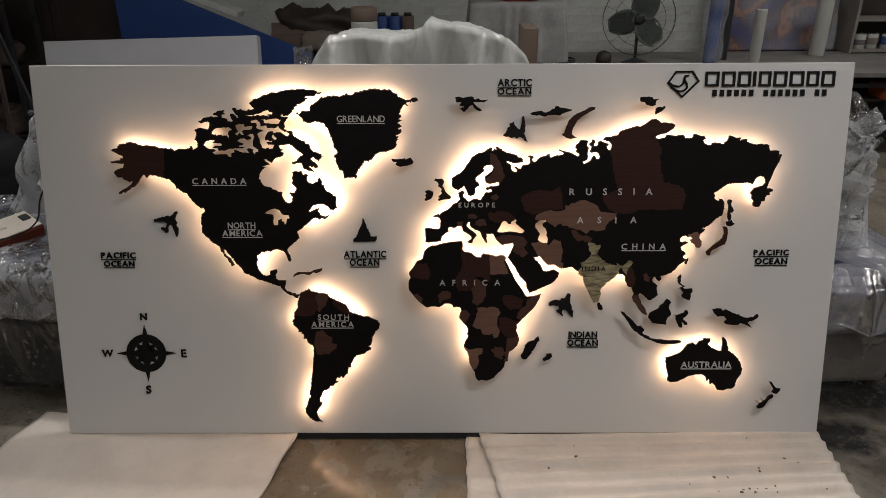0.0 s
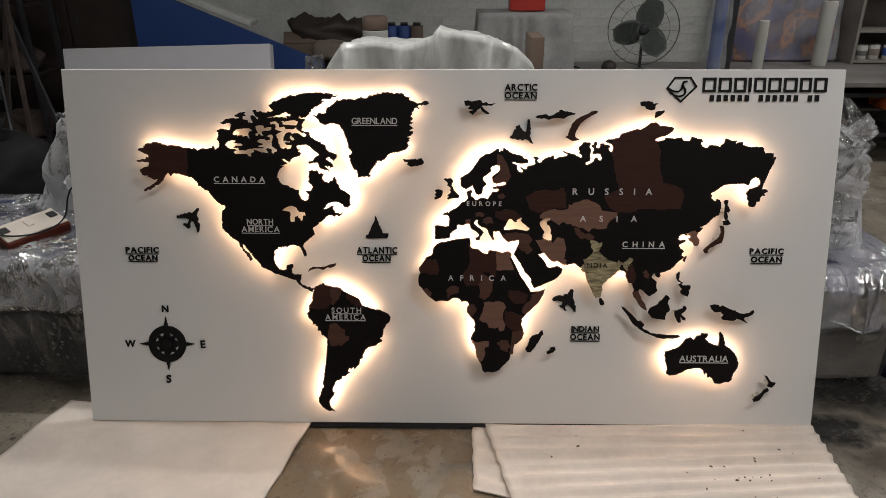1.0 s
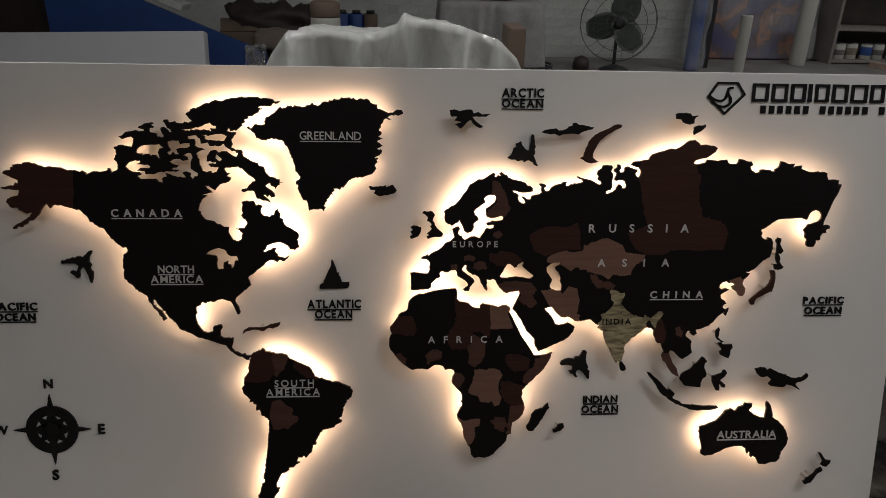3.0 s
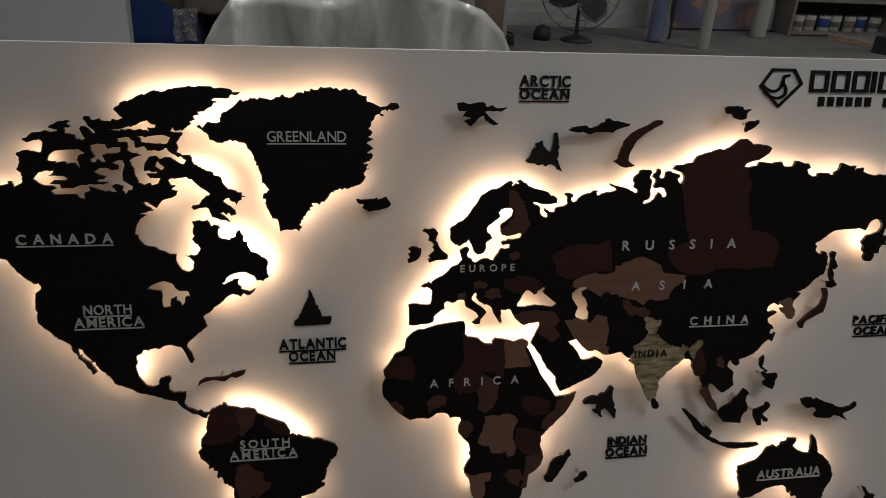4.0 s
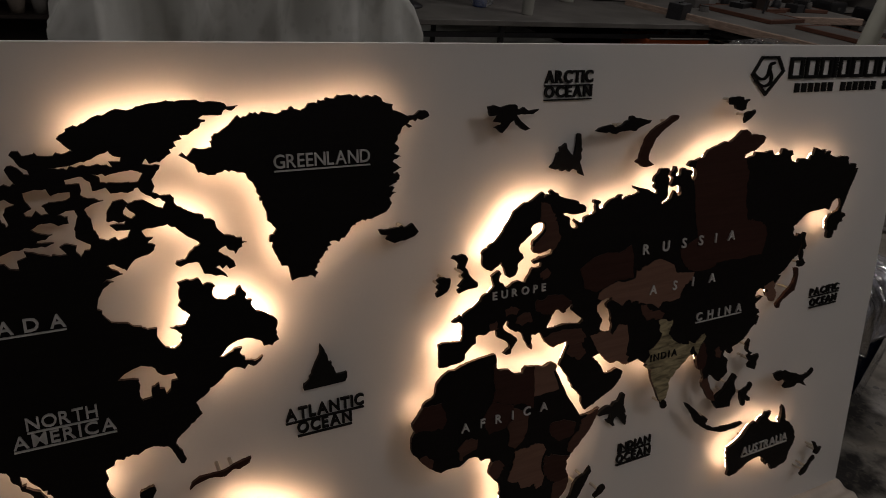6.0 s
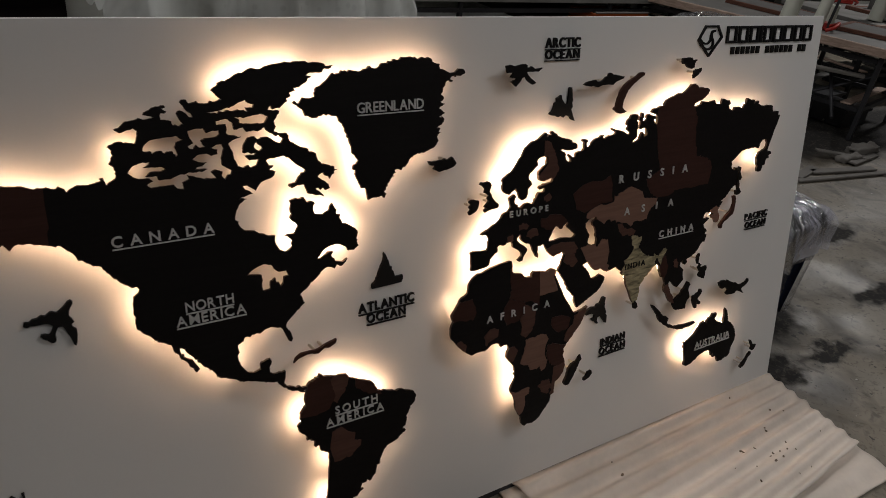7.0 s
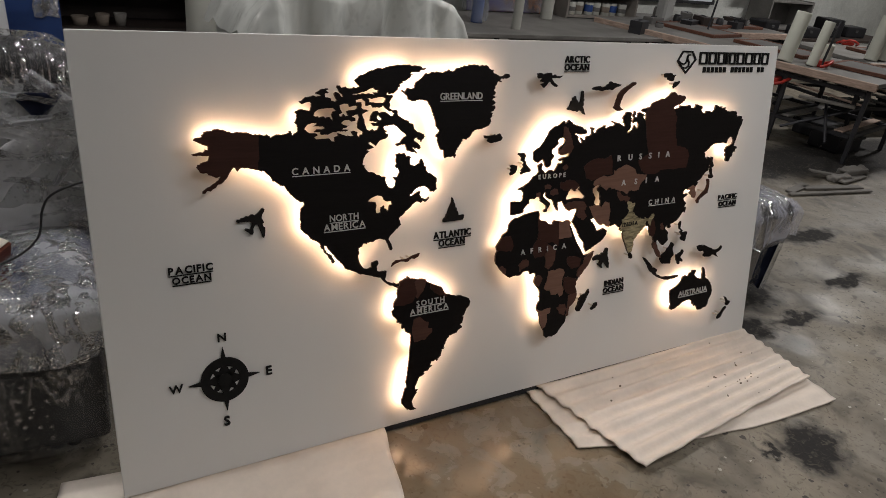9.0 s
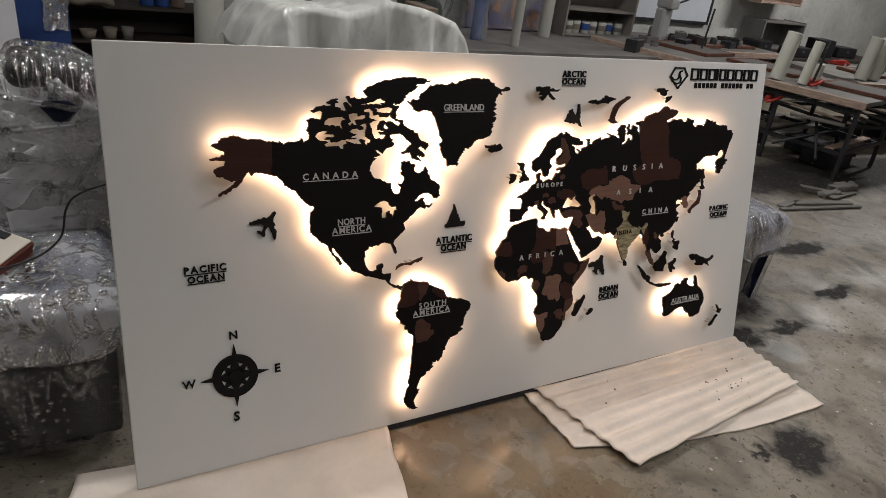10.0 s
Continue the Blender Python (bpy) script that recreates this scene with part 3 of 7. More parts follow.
EURASIA_INDIA = [(424, 546), (419, 541), (428, 534), (435, 534), (435, 525), (438, 512), (443, 500), (451, 486), (459, 470), (465, 457), (471, 448), (474, 454), (479, 452), (485, 455), (487, 466), (491, 479), (488, 489), (493, 499), (502, 506), (508, 515), (516, 518), (523, 525), (530, 529), (536, 536), (545, 541), (554, 540)]
EURASIA_INDOCHINA = [(563, 531), (563, 521), (569, 510), (574, 500), (583, 500), (588, 487), (593, 478), (588, 467), (592, 454), (602, 444), (608, 431), (617, 420), (628, 412), (637, 409), (632, 421), (630, 431), (620, 443), (614, 456), (609, 465), (606, 474), (609, 480), (617, 477), (625, 470), (634, 461), (643, 456), (651, 463), (659, 467), (666, 474), (662, 488), (663, 503), (654, 512), (646, 520), (649, 530), (656, 533), (658, 524), (668, 518), (675, 524), (671, 533), (683, 536), (698, 542), (712, 551), (720, 561)]
EURASIA_YELLOW = [(739, 578), (745, 586), (736, 592), (738, 599), (745, 601), (740, 609), (731, 614), (727, 624), (734, 629), (742, 633), (749, 638), (742, 641), (731, 638), (723, 643), (725, 651), (731, 657), (740, 659), (747, 654), (753, 656), (763, 649), (754, 646), (760, 637), (770, 631), (775, 622), (784, 621), (789, 629), (790, 640), (781, 652), (784, 663), (792, 670), (799, 679), (788, 681), (806, 688), (817, 698), (827, 709), (846, 721), (849, 734), (850, 747)]
EURASIA_OKHOTSK = [(850, 759), (844, 769), (836, 771), (834, 764), (825, 767), (818, 773), (821, 781), (816, 788), (825, 792), (835, 800), (844, 807), (853, 813), (866, 816), (884, 817), (901, 818), (915, 819), (930, 814), (934, 822), (937, 830), (944, 836), (952, 839), (962, 837), (968, 827), (968, 818), (961, 810), (949, 806), (936, 803), (932, 797), (925, 788), (931, 780), (930, 770), (937, 763), (935, 756), (939, 747), (955, 747), (959, 755), (959, 763)]
EURASIA_KAMCHATKA = [(970, 764), (970, 774), (975, 781), (985, 781), (982, 789), (993, 793), (990, 800), (984, 802), (974, 801), (975, 810), (983, 832), (992, 858), (1002, 878), (1007, 892), (1010, 902), (1004, 903), (1000, 895), (1001, 913), (989, 914), (974, 913), (970, 923), (970, 929), (959, 933), (944, 933), (931, 931), (918, 934), (903, 940), (904, 948), (888, 946), (882, 941), (886, 952), (871, 951), (859, 956), (851, 958)]
EURASIA_SIBERIA = [(849, 951), (846, 943), (837, 939), (837, 933), (824, 937), (810, 938), (801, 937), (799, 931), (790, 929), (779, 935), (774, 944), (782, 948), (776, 957), (760, 960), (746, 963), (744, 956), (741, 951), (720, 952), (715, 961), (696, 957), (675, 960), (666, 961), (663, 954), (644, 949), (634, 951), (636, 957), (651, 963), (665, 965), (674, 971), (686, 980), (689, 989), (679, 994), (664, 996), (647, 994), (644, 999), (635, 1004), (634, 1007), (619, 1006), (609, 998), (600, 991), (587, 984), (577, 987), (567, 984), (555, 980), (542, 976), (531, 973), (525, 966), (523, 960)]
EURASIA_YENISEI = [(500, 955), (484, 952), (479, 947), (490, 943), (500, 940), (505, 933), (505, 924), (501, 916), (494, 920), (491, 927), (497, 931), (495, 936), (483, 939), (472, 943), (465, 940), (465, 932), (461, 928), (454, 929), (452, 934), (456, 937), (453, 947), (448, 948), (446, 940), (440, 937), (439, 931), (446, 926), (445, 920), (441, 912), (446, 908), (456, 910), (467, 908), (471, 899), (469, 891), (462, 890), (460, 897), (453, 901), (448, 894), (445, 886), (436, 881), (427, 876), (421, 879)]
EURASIA_YAMAL = [(424, 884), (434, 887), (437, 895), (435, 905), (437, 916), (437, 925), (432, 931), (436, 941), (433, 945), (420, 946), (412, 945), (409, 938), (400, 932), (398, 924), (403, 919), (400, 913), (402, 909), (408, 907), (410, 901), (404, 898), (398, 903), (386, 909), (373, 912), (361, 915), (354, 918), (350, 919), (351, 915), (360, 911), (365, 906), (360, 903), (350, 901), (337, 900), (325, 895), (323, 901), (326, 905), (318, 905), (312, 900), (304, 899), (295, 896)]
EURASIA_KOLA = [(288, 891), (284, 884), (278, 882), (273, 885), (271, 891), (276, 894), (275, 898), (267, 901), (260, 901), (259, 897), (265, 893), (264, 887), (266, 880), (260, 875), (250, 874), (241, 871), (239, 863), (231, 863), (226, 867), (220, 871), (218, 866), (225, 860), (227, 855), (223, 852), (212, 858), (209, 864), (210, 872), (205, 877), (197, 880), (194, 883), (201, 884), (211, 880), (222, 879), (234, 880), (244, 882), (244, 890), (239, 894), (229, 897), (226, 902), (216, 906), (203, 909), (191, 913), (183, 916), (181, 921)]
EURASIA_NORWAY = [(173, 924), (168, 928), (162, 925), (166, 919), (159, 921), (155, 916), (151, 916), (153, 922), (149, 926), (141, 922), (131, 915), (123, 910), (114, 911), (107, 907), (100, 902), (92, 898), (86, 886), (78, 876), (72, 866), (65, 857), (57, 849), (45, 844), (36, 838), (31, 832), (32, 819), (34, 809), (42, 802), (52, 799), (60, 805), (69, 812), (72, 804), (77, 795), (80, 786), (87, 781), (96, 783), (101, 788), (104, 796), (103, 804), (109, 809), (115, 813), (112, 821), (106, 825), (104, 833)]
EURASIA_BALTIC = [(108, 840), (118, 846), (126, 852), (130, 855), (127, 864), (132, 870), (142, 873), (152, 872), (156, 867), (154, 859), (148, 852), (141, 846), (133, 842), (131, 834), (133, 824), (135, 820), (144, 817), (157, 819), (169, 823), (175, 819), (173, 813), (163, 811), (152, 810), (139, 808), (133, 804), (137, 799), (147, 801), (152, 800), (151, 793), (144, 791), (135, 793), (131, 789), (128, 782), (123, 776), (120, 768), (114, 769), (106, 773), (97, 772), (90, 768), (82, 764), (77, 768)]
EURASIA_CHANNEL = [(75, 773), (69, 775), (66, 780), (67, 786), (71, 791), (67, 797), (60, 795), (51, 790), (53, 784), (55, 776), (57, 771), (52, 766), (48, 761), (40, 759), (34, 756), (31, 750), (26, 745), (17, 738), (7, 734), (-2, 729), (-4, 723), (-8, 729), (-12, 725), (-19, 723), (-24, 719), (-19, 717), (-12, 718), (-4, 712), (-2, 702), (-3, 690), (-6, 682), (-15, 681), (-29, 684), (-41, 685)]
AUSTRALIA_NEAR = [(701, 271), (723, 277), (746, 287), (758, 300), (770, 316), (784, 320), (794, 312), (802, 325), (815, 327), (818, 335), (829, 333), (838, 333), (837, 324), (830, 316), (840, 307), (857, 297), (875, 293), (877, 320), (874, 333), (878, 339), (886, 330), (892, 316), (897, 294), (913, 284)]
AUSTRALIA_FAR = [(926, 269), (937, 252), (944, 232), (941, 217), (928, 197), (926, 178), (916, 168), (903, 168), (888, 162), (870, 164), (863, 179), (852, 187), (848, 183), (841, 201), (836, 193), (832, 206), (818, 216), (800, 216), (776, 210), (760, 200), (742, 192), (720, 190), (711, 196), (713, 215), (707, 235)]
AUSTRALIA = AUSTRALIA_NEAR + AUSTRALIA_FAR
SOUND_A = [(-678, 968), (-674, 977), (-666, 983), (-642, 986), (-625, 987), (-615, 980), (-626, 976), (-629, 969), (-625, 956), (-628, 953), (-633, 963), (-641, 963), (-646, 960), (-649, 965), (-660, 964), (-664, 961), (-665, 966), (-675, 966)]
SOUND_B = [(-704, 935), (-696, 945), (-683, 949), (-669, 950), (-671, 945), (-680, 941), (-653, 940), (-647, 935), (-654, 932), (-670, 933), (-678, 926), (-663, 926), (-658, 918), (-641, 918), (-627, 924), (-615, 922), (-612, 914), (-623, 910), (-622, 899), (-632, 901), (-637, 908), (-672, 907), (-679, 913), (-668, 918), (-674, 923), (-689, 924), (-697, 928)]
SOUND_C = [(-606, 993), (-592, 996), (-581, 996), (-577, 987), (-568, 990), (-556, 990), (-556, 983), (-567, 979), (-580, 979), (-588, 975), (-581, 965), (-590, 964), (-595, 970), (-600, 963), (-606, 964), (-608, 969), (-599, 973), (-604, 982)]
SOUND_D = [(-604, 947), (-595, 953), (-582, 954), (-573, 949), (-562, 951), (-562, 959), (-573, 962), (-554, 967), (-551, 959), (-557, 943), (-556, 931), (-549, 926), (-541, 921), (-543, 914), (-549, 914), (-554, 906), (-559, 914), (-557, 921), (-567, 925), (-576, 922), (-568, 911), (-593, 914), (-606, 919), (-620, 923), (-613, 926), (-591, 924), (-581, 928), (-600, 930), (-581, 939), (-594, 941)]
SOUND_F = [(-575, 1020), (-548, 1023), (-528, 1028), (-520, 1033), (-508, 1037), (-503, 1031), (-494, 1029), (-496, 1023), (-509, 1024), (-505, 1017), (-518, 1020), (-534, 1020), (-559, 1019)]
SOUND_G = [(-529, 1010), (-510, 1008), (-485, 1012), (-471, 1007), (-478, 996), (-505, 997), (-521, 999), (-521, 1005)]
SOUND_H = [(-560, 1005), (-544, 1008), (-532, 1000), (-531, 989), (-516, 992), (-511, 984), (-489, 984), (-479, 989), (-476, 983), (-465, 976), (-447, 967), (-452, 959), (-460, 962), (-474, 972), (-485, 972), (-496, 966), (-492, 960), (-485, 953), (-491, 949), (-500, 956), (-499, 961), (-493, 969), (-498, 975), (-510, 973), (-518, 961), (-520, 949), (-498, 947), (-500, 943), (-517, 943), (-510, 935), (-493, 935), (-498, 925), (-509, 922), (-512, 927), (-521, 923), (-531, 927), (-536, 940), (-538, 955), (-543, 966), (-535, 972), (-520, 976), (-537, 980), (-545, 985), (-543, 991), (-544, 999), (-559, 999)]
GREAT_LAKES = [(-533, 730), (-523, 738), (-502, 745), (-489, 741), (-483, 731), (-476, 725), (-461, 725), (-457, 714), (-465, 714), (-468, 701), (-474, 695), (-476, 704), (-482, 706), (-482, 714), (-492, 710), (-493, 695), (-505, 693), (-508, 704), (-507, 725), (-520, 728)]
BLACK_SEA = [(170, 673), (172, 679), (178, 687), (182, 697), (187, 705), (194, 705), (200, 700), (205, 695), (212, 697), (211, 702), (217, 706), (226, 710), (228, 705), (224, 700), (231, 693), (240, 685), (251, 677), (253, 673), (245, 667), (233, 669), (222, 671), (208, 673), (196, 671), (183, 669), (173, 671)]
CASPIAN_SEA = [(284, 696), (292, 703), (301, 708), (311, 708), (318, 709), (317, 702), (310, 699), (306, 696), (308, 688), (315, 683), (318, 676), (321, 667), (319, 660), (324, 649), (323, 637), (313, 636), (300, 641), (294, 647), (296, 657), (299, 666), (290, 678), (285, 687)]
C_ALASKA = [(-999, 964), (-820, 956), (-830, 806), (-887, 779), (-1014, 770)]
C_VENEZUELA = [(-387, 482), (-359, 485), (-344, 474), (-354, 452), (-365, 438), (-377, 420), (-388, 430), (-392, 455)]
C_GUYANA = [(-339, 476), (-275, 452), (-276, 410), (-300, 418), (-322, 433), (-336, 446)]
C_BOLIVIA = [(-392, 357), (-372, 363), (-356, 347), (-340, 338), (-343, 321), (-328, 317), (-330, 304), (-344, 293), (-356, 284), (-390, 284), (-398, 321)]
C_COLOMBIA = [(-466, 497), (-388, 502), (-387, 464), (-380, 438), (-395, 413), (-423, 407), (-469, 413)]
C_LIBYA = [(59, 624), (106, 614), (146, 612), (149, 540), (149, 516), (122, 533), (106, 533), (81, 541), (59, 552), (64, 576)]
C_EGYPT = [(146, 612), (198, 604), (199, 588), (191, 582), (206, 542), (149, 540)]
C_CHAD = [(88, 532), (109, 526), (139, 507), (136, 471), (127, 453), (111, 441), (95, 452), (98, 474), (90, 499)]
C_GUINEA = [(-97, 471), (-72, 479), (-58, 464), (-62, 447), (-80, 443)]
C_GHANA = [(-12, 472), (7, 489), (30, 483), (28, 465), (4, 458), (-5, 449)]
C_MAURITANIA = [(-81, 573), (-44, 574), (-33, 541), (-40, 524), (-74, 529), (-101, 529), (-98, 548)]
C_CONGO = [(110, 433), (124, 437), (140, 434), (157, 439), (175, 433), (183, 419), (174, 401), (173, 380), (182, 361), (176, 340), (164, 336), (158, 351), (142, 348), (128, 349), (122, 365), (107, 368), (97, 375), (101, 394), (109, 408)]
C_GABON = [(53, 424), (77, 427), (87, 415), (82, 398), (72, 387), (56, 398)]
C_NAMIBIA = [(66, 304), (103, 302), (127, 304), (128, 285), (115, 282), (116, 255), (108, 237), (96, 231), (83, 255), (76, 285)]
C_MOZAMBIQUE = [(204, 336), (247, 341), (248, 317), (221, 295), (215, 255), (197, 252), (199, 284), (202, 307)]
C_SOMALIA = [(265, 462), (312, 480), (295, 434), (249, 393), (235, 399), (240, 423), (260, 438)]
C_ETHIOPIA = [(192, 473), (223, 473), (252, 459), (246, 433), (213, 428), (194, 445)]
C_KAZAKHSTAN = [(286, 722), (303, 730), (326, 737), (349, 734), (372, 738), (373, 749), (391, 757), (411, 765), (428, 769), (446, 763), (470, 751), (480, 733), (502, 730), (529, 727), (525, 713), (507, 705), (500, 694), (495, 677), (471, 674), (452, 678), (439, 665), (421, 677), (405, 680), (390, 685), (375, 690), (357, 695), (343, 687), (333, 694), (317, 702), (299, 705), (284, 710)]
C_SIBERIA_CENTRAL = [(499, 927), (504, 954), (519, 975), (613, 1010), (693, 988), (689, 976), (639, 958), (642, 940), (653, 916), (653, 874), (665, 822), (689, 816), (707, 812), (724, 801), (734, 782), (729, 763), (724, 738), (687, 740), (660, 736), (632, 740), (598, 738), (565, 727), (526, 728), (501, 743), (487, 765), (481, 781), (504, 789), (529, 799), (517, 845), (508, 889)]
C_SIBERIA_WEST = [(238, 775), (266, 792), (300, 799), (329, 794), (356, 806), (364, 783), (364, 759), (369, 740), (328, 739), (303, 732), (279, 724), (253, 735)]
C_IRAN = [(272, 637), (290, 639), (308, 649), (326, 629), (343, 649), (362, 644), (370, 610), (366, 584), (375, 559), (349, 551), (324, 572), (300, 588), (289, 609)]
C_TURKEY = [(131, 646), (166, 655), (205, 663), (250, 657), (263, 637), (246, 623), (217, 631), (184, 620), (139, 625)]
C_IRAQ = [(224, 629), (252, 627), (264, 605), (251, 594), (232, 602), (218, 613)]
C_INDIA = [(444, 637), (451, 640), (463, 636), (473, 630), (483, 632), (482, 623), (478, 613), (474, 604), (482, 594), (488, 587), (502, 578), (517, 571), (536, 567), (536, 575), (544, 569), (554, 565), (562, 573), (570, 582), (579, 583), (584, 577), (578, 567), (572, 558), (568, 549), (566, 537), (558, 547), (552, 560), (545, 559), (541, 551), (544, 536), (535, 525), (508, 494), (495, 471), (488, 445), (469, 439), (444, 477), (423, 525), (412, 545), (423, 556), (429, 564), (425, 576), (437, 580), (445, 588), (453, 597), (457, 608), (448, 616), (449, 627)]
C_KYRGYZ = [(393, 677), (409, 678), (425, 659), (446, 659), (459, 650), (451, 637), (432, 645), (412, 643), (399, 658)]
C_FINLAND = [(146, 909), (164, 903), (172, 887), (182, 866), (190, 839), (182, 825), (175, 819), (158, 809), (130, 806), (131, 830), (149, 846), (159, 856), (157, 871), (146, 875)]
C_UKRAINE = [(142, 727), (169, 736), (197, 733), (223, 717), (217, 700), (192, 697), (164, 701), (145, 710)]
C_GERMANY = [(80, 724), (90, 728), (101, 726), (110, 719), (104, 711), (91, 714), (82, 711)]
C_BALKANS = [(106, 706), (119, 712), (132, 710), (138, 694), (122, 691), (115, 688), (102, 695)]
C_BALTICS = [(149, 779), (165, 788), (174, 778), (168, 770), (157, 767)]
C_MYANMAR = [(557, 532), (567, 537), (572, 555), (580, 564), (589, 547), (595, 528), (594, 510), (587, 496), (572, 495)]
C_KOREA = [(746, 663), (775, 671), (792, 662), (802, 613), (763, 615), (754, 641)]
C_ZAMBIA = [(155, 299), (171, 308), (192, 305), (199, 284), (185, 267), (166, 277)]
C_TANZANIA = [(180, 402), (200, 402), (243, 387), (247, 343), (218, 336), (197, 343), (182, 364)]
C_NIGER = [(39, 522), (60, 550), (81, 541), (106, 533), (104, 501), (81, 489), (54, 486)]
C_ALPS = [(48, 700), (63, 706), (67, 692), (52, 687)]
C_MALAYA = [(581, 472), (607, 473), (623, 442), (644, 404), (610, 413), (585, 451)]
C_LAOS = [(616, 537), (627, 543), (639, 530), (636, 515), (623, 519)]
I_ICELAND = [(-148, 892), (-135, 891), (-127, 891), (-121, 892), (-100, 892), (-91, 896), (-81, 882), (-88, 875), (-105, 870), (-123, 868), (-136, 875), (-132, 882), (-144, 884)]
I_CUBA = [(-458, 529), (-454, 539), (-443, 546), (-424, 546), (-408, 546), (-393, 552), (-378, 556), (-366, 558), (-369, 550), (-384, 543), (-393, 546), (-406, 537), (-430, 541), (-445, 537)]
I_SVALBARD = [(42, 1071), (54, 1073), (66, 1069), (84, 1073), (93, 1073), (101, 1064), (110, 1068), (119, 1062), (140, 1064), (128, 1056), (105, 1057), (96, 1056), (107, 1044), (123, 1033), (114, 1030), (98, 1039), (93, 1049), (84, 1044), (79, 1037), (69, 1028), (61, 1035), (54, 1038), (70, 1044), (54, 1047), (61, 1056), (47, 1056)]
I_FRANZ_JOSEF = [(262, 1022), (270, 1027), (280, 1029), (288, 1030), (298, 1031), (303, 1026), (313, 1027), (321, 1030), (328, 1036), (336, 1038), (337, 1044), (344, 1045), (350, 1041), (361, 1040), (370, 1038), (379, 1035), (387, 1035), (384, 1030), (374, 1028), (364, 1025), (356, 1021), (352, 1017), (339, 1019), (324, 1018), (313, 1017), (306, 1014), (297, 1017), (283, 1017), (271, 1019)]
I_NOVAYA = [(358, 961), (366, 966), (367, 974), (370, 984), (375, 992), (377, 1001), (383, 1008), (392, 1017), (402, 1023), (414, 1028), (426, 1033), (436, 1040), (446, 1042), (455, 1040), (453, 1034), (442, 1029), (432, 1023), (421, 1017), (412, 1010), (402, 1002), (397, 992), (391, 981), (388, 971), (388, 963), (394, 958), (403, 953), (396, 951), (384, 949), (373, 952), (365, 957)]
I_SEVERNAYA_A = [(585, 1068), (603, 1070), (620, 1070), (624, 1063), (639, 1065), (631, 1056), (631, 1046), (621, 1043), (604, 1048), (600, 1055), (588, 1056)]
I_SEVERNAYA_B = [(634, 1038), (659, 1044), (660, 1038), (648, 1027), (633, 1019), (631, 1027)]
I_BRITAIN = [(-21, 828), (-16, 833), (-9, 831), (0, 833), (5, 831), (10, 824), (7, 817), (4, 810), (9, 805), (12, 796), (17, 790), (22, 785), (29, 780), (28, 771), (20, 770), (9, 770), (1, 768), (-7, 765), (-10, 771), (-3, 774), (-9, 778), (-3, 783), (3, 789), (-1, 795), (3, 801), (-4, 807), (-9, 809), (-7, 817), (-13, 824)]
I_IRELAND = [(-49, 794), (-41, 798), (-33, 797), (-23, 794), (-23, 787), (-25, 779), (-30, 772), (-38, 768), (-48, 765), (-50, 771), (-44, 776), (-49, 782), (-43, 787)]
I_MADAGASCAR = [(303, 339), (307, 326), (298, 314), (290, 297), (277, 277), (268, 264), (255, 264), (249, 275), (258, 291), (263, 310), (272, 320), (289, 324)]
I_MAURITIUS = [(318, 264), (327, 270), (333, 280), (345, 282), (348, 272), (337, 262), (320, 258)]
I_SRI_LANKA = [(484, 447), (491, 447), (498, 438), (501, 428), (495, 423), (487, 425), (484, 436)]
I_SUMATRA_JAVA = [(556, 420), (566, 416), (576, 407), (589, 396), (600, 384), (612, 371), (621, 371), (633, 361), (630, 354), (627, 351), (632, 344), (642, 340), (656, 330), (675, 328), (692, 327), (712, 324), (729, 325), (748, 324), (752, 319), (740, 315), (727, 313), (707, 314), (687, 314), (669, 319), (653, 326), (637, 331), (622, 341), (608, 353), (594, 364), (588, 373), (584, 381), (574, 395), (562, 409)]
I_BORNEO = [(643, 400), (647, 412), (659, 420), (671, 426), (678, 437), (687, 443), (695, 454), (698, 459), (706, 455), (712, 448), (706, 441), (705, 431), (713, 411), (711, 405), (703, 399), (699, 387), (699, 376), (684, 378), (668, 380), (658, 381), (652, 388)]
I_SULAWESI = [(729, 407), (742, 410), (754, 414), (757, 422), (763, 422), (767, 414), (763, 407), (754, 399), (751, 394), (765, 383), (765, 375), (756, 376), (748, 385), (750, 367), (742, 367), (737, 376), (731, 387)]
I_LUZON = [(728, 528), (736, 536), (738, 529), (737, 519), (735, 510), (744, 503), (751, 499), (745, 496), (734, 504), (728, 515)]
I_MINDANAO = [(736, 494), (743, 497), (752, 490), (764, 491), (773, 492), (775, 482), (770, 475), (771, 465), (767, 454), (756, 458), (746, 463), (742, 471), (749, 478)]
I_TAIWAN = [(745, 571), (747, 581), (756, 588), (754, 579), (750, 567)]
I_NEW_GUINEA = [(841, 424), (853, 427), (869, 427), (873, 419), (883, 425), (892, 420), (908, 412), (925, 408), (941, 398), (955, 397), (969, 399), (978, 407), (982, 410), (985, 403), (979, 395), (970, 390), (957, 387), (953, 381), (967, 366), (960, 368), (944, 377), (929, 381), (923, 375), (905, 375), (885, 378), (880, 384), (888, 393), (877, 404), (859, 402), (848, 411)]
I_NEW_ZEALAND_N = [(1035, 189), (1045, 186), (1055, 172), (1061, 166), (1074, 164), (1071, 156), (1063, 147), (1053, 149), (1048, 152), (1052, 162), (1044, 176)]
I_NEW_ZEALAND_S = [(1050, 145), (1054, 137), (1042, 129), (1034, 117), (1026, 103), (1008, 97), (1003, 105), (1019, 117), (1031, 127), (1039, 139)]
I_SAKHALIN = [(862, 762), (868, 768), (875, 766), (874, 751), (880, 741), (884, 734), (878, 727), (872, 728), (877, 717), (877, 708), (871, 702), (866, 713), (867, 734), (867, 751)]
I_HOKKAIDO = [(863, 700), (872, 701), (879, 705), (884, 697), (889, 694), (884, 689), (876, 686), (866, 687)]
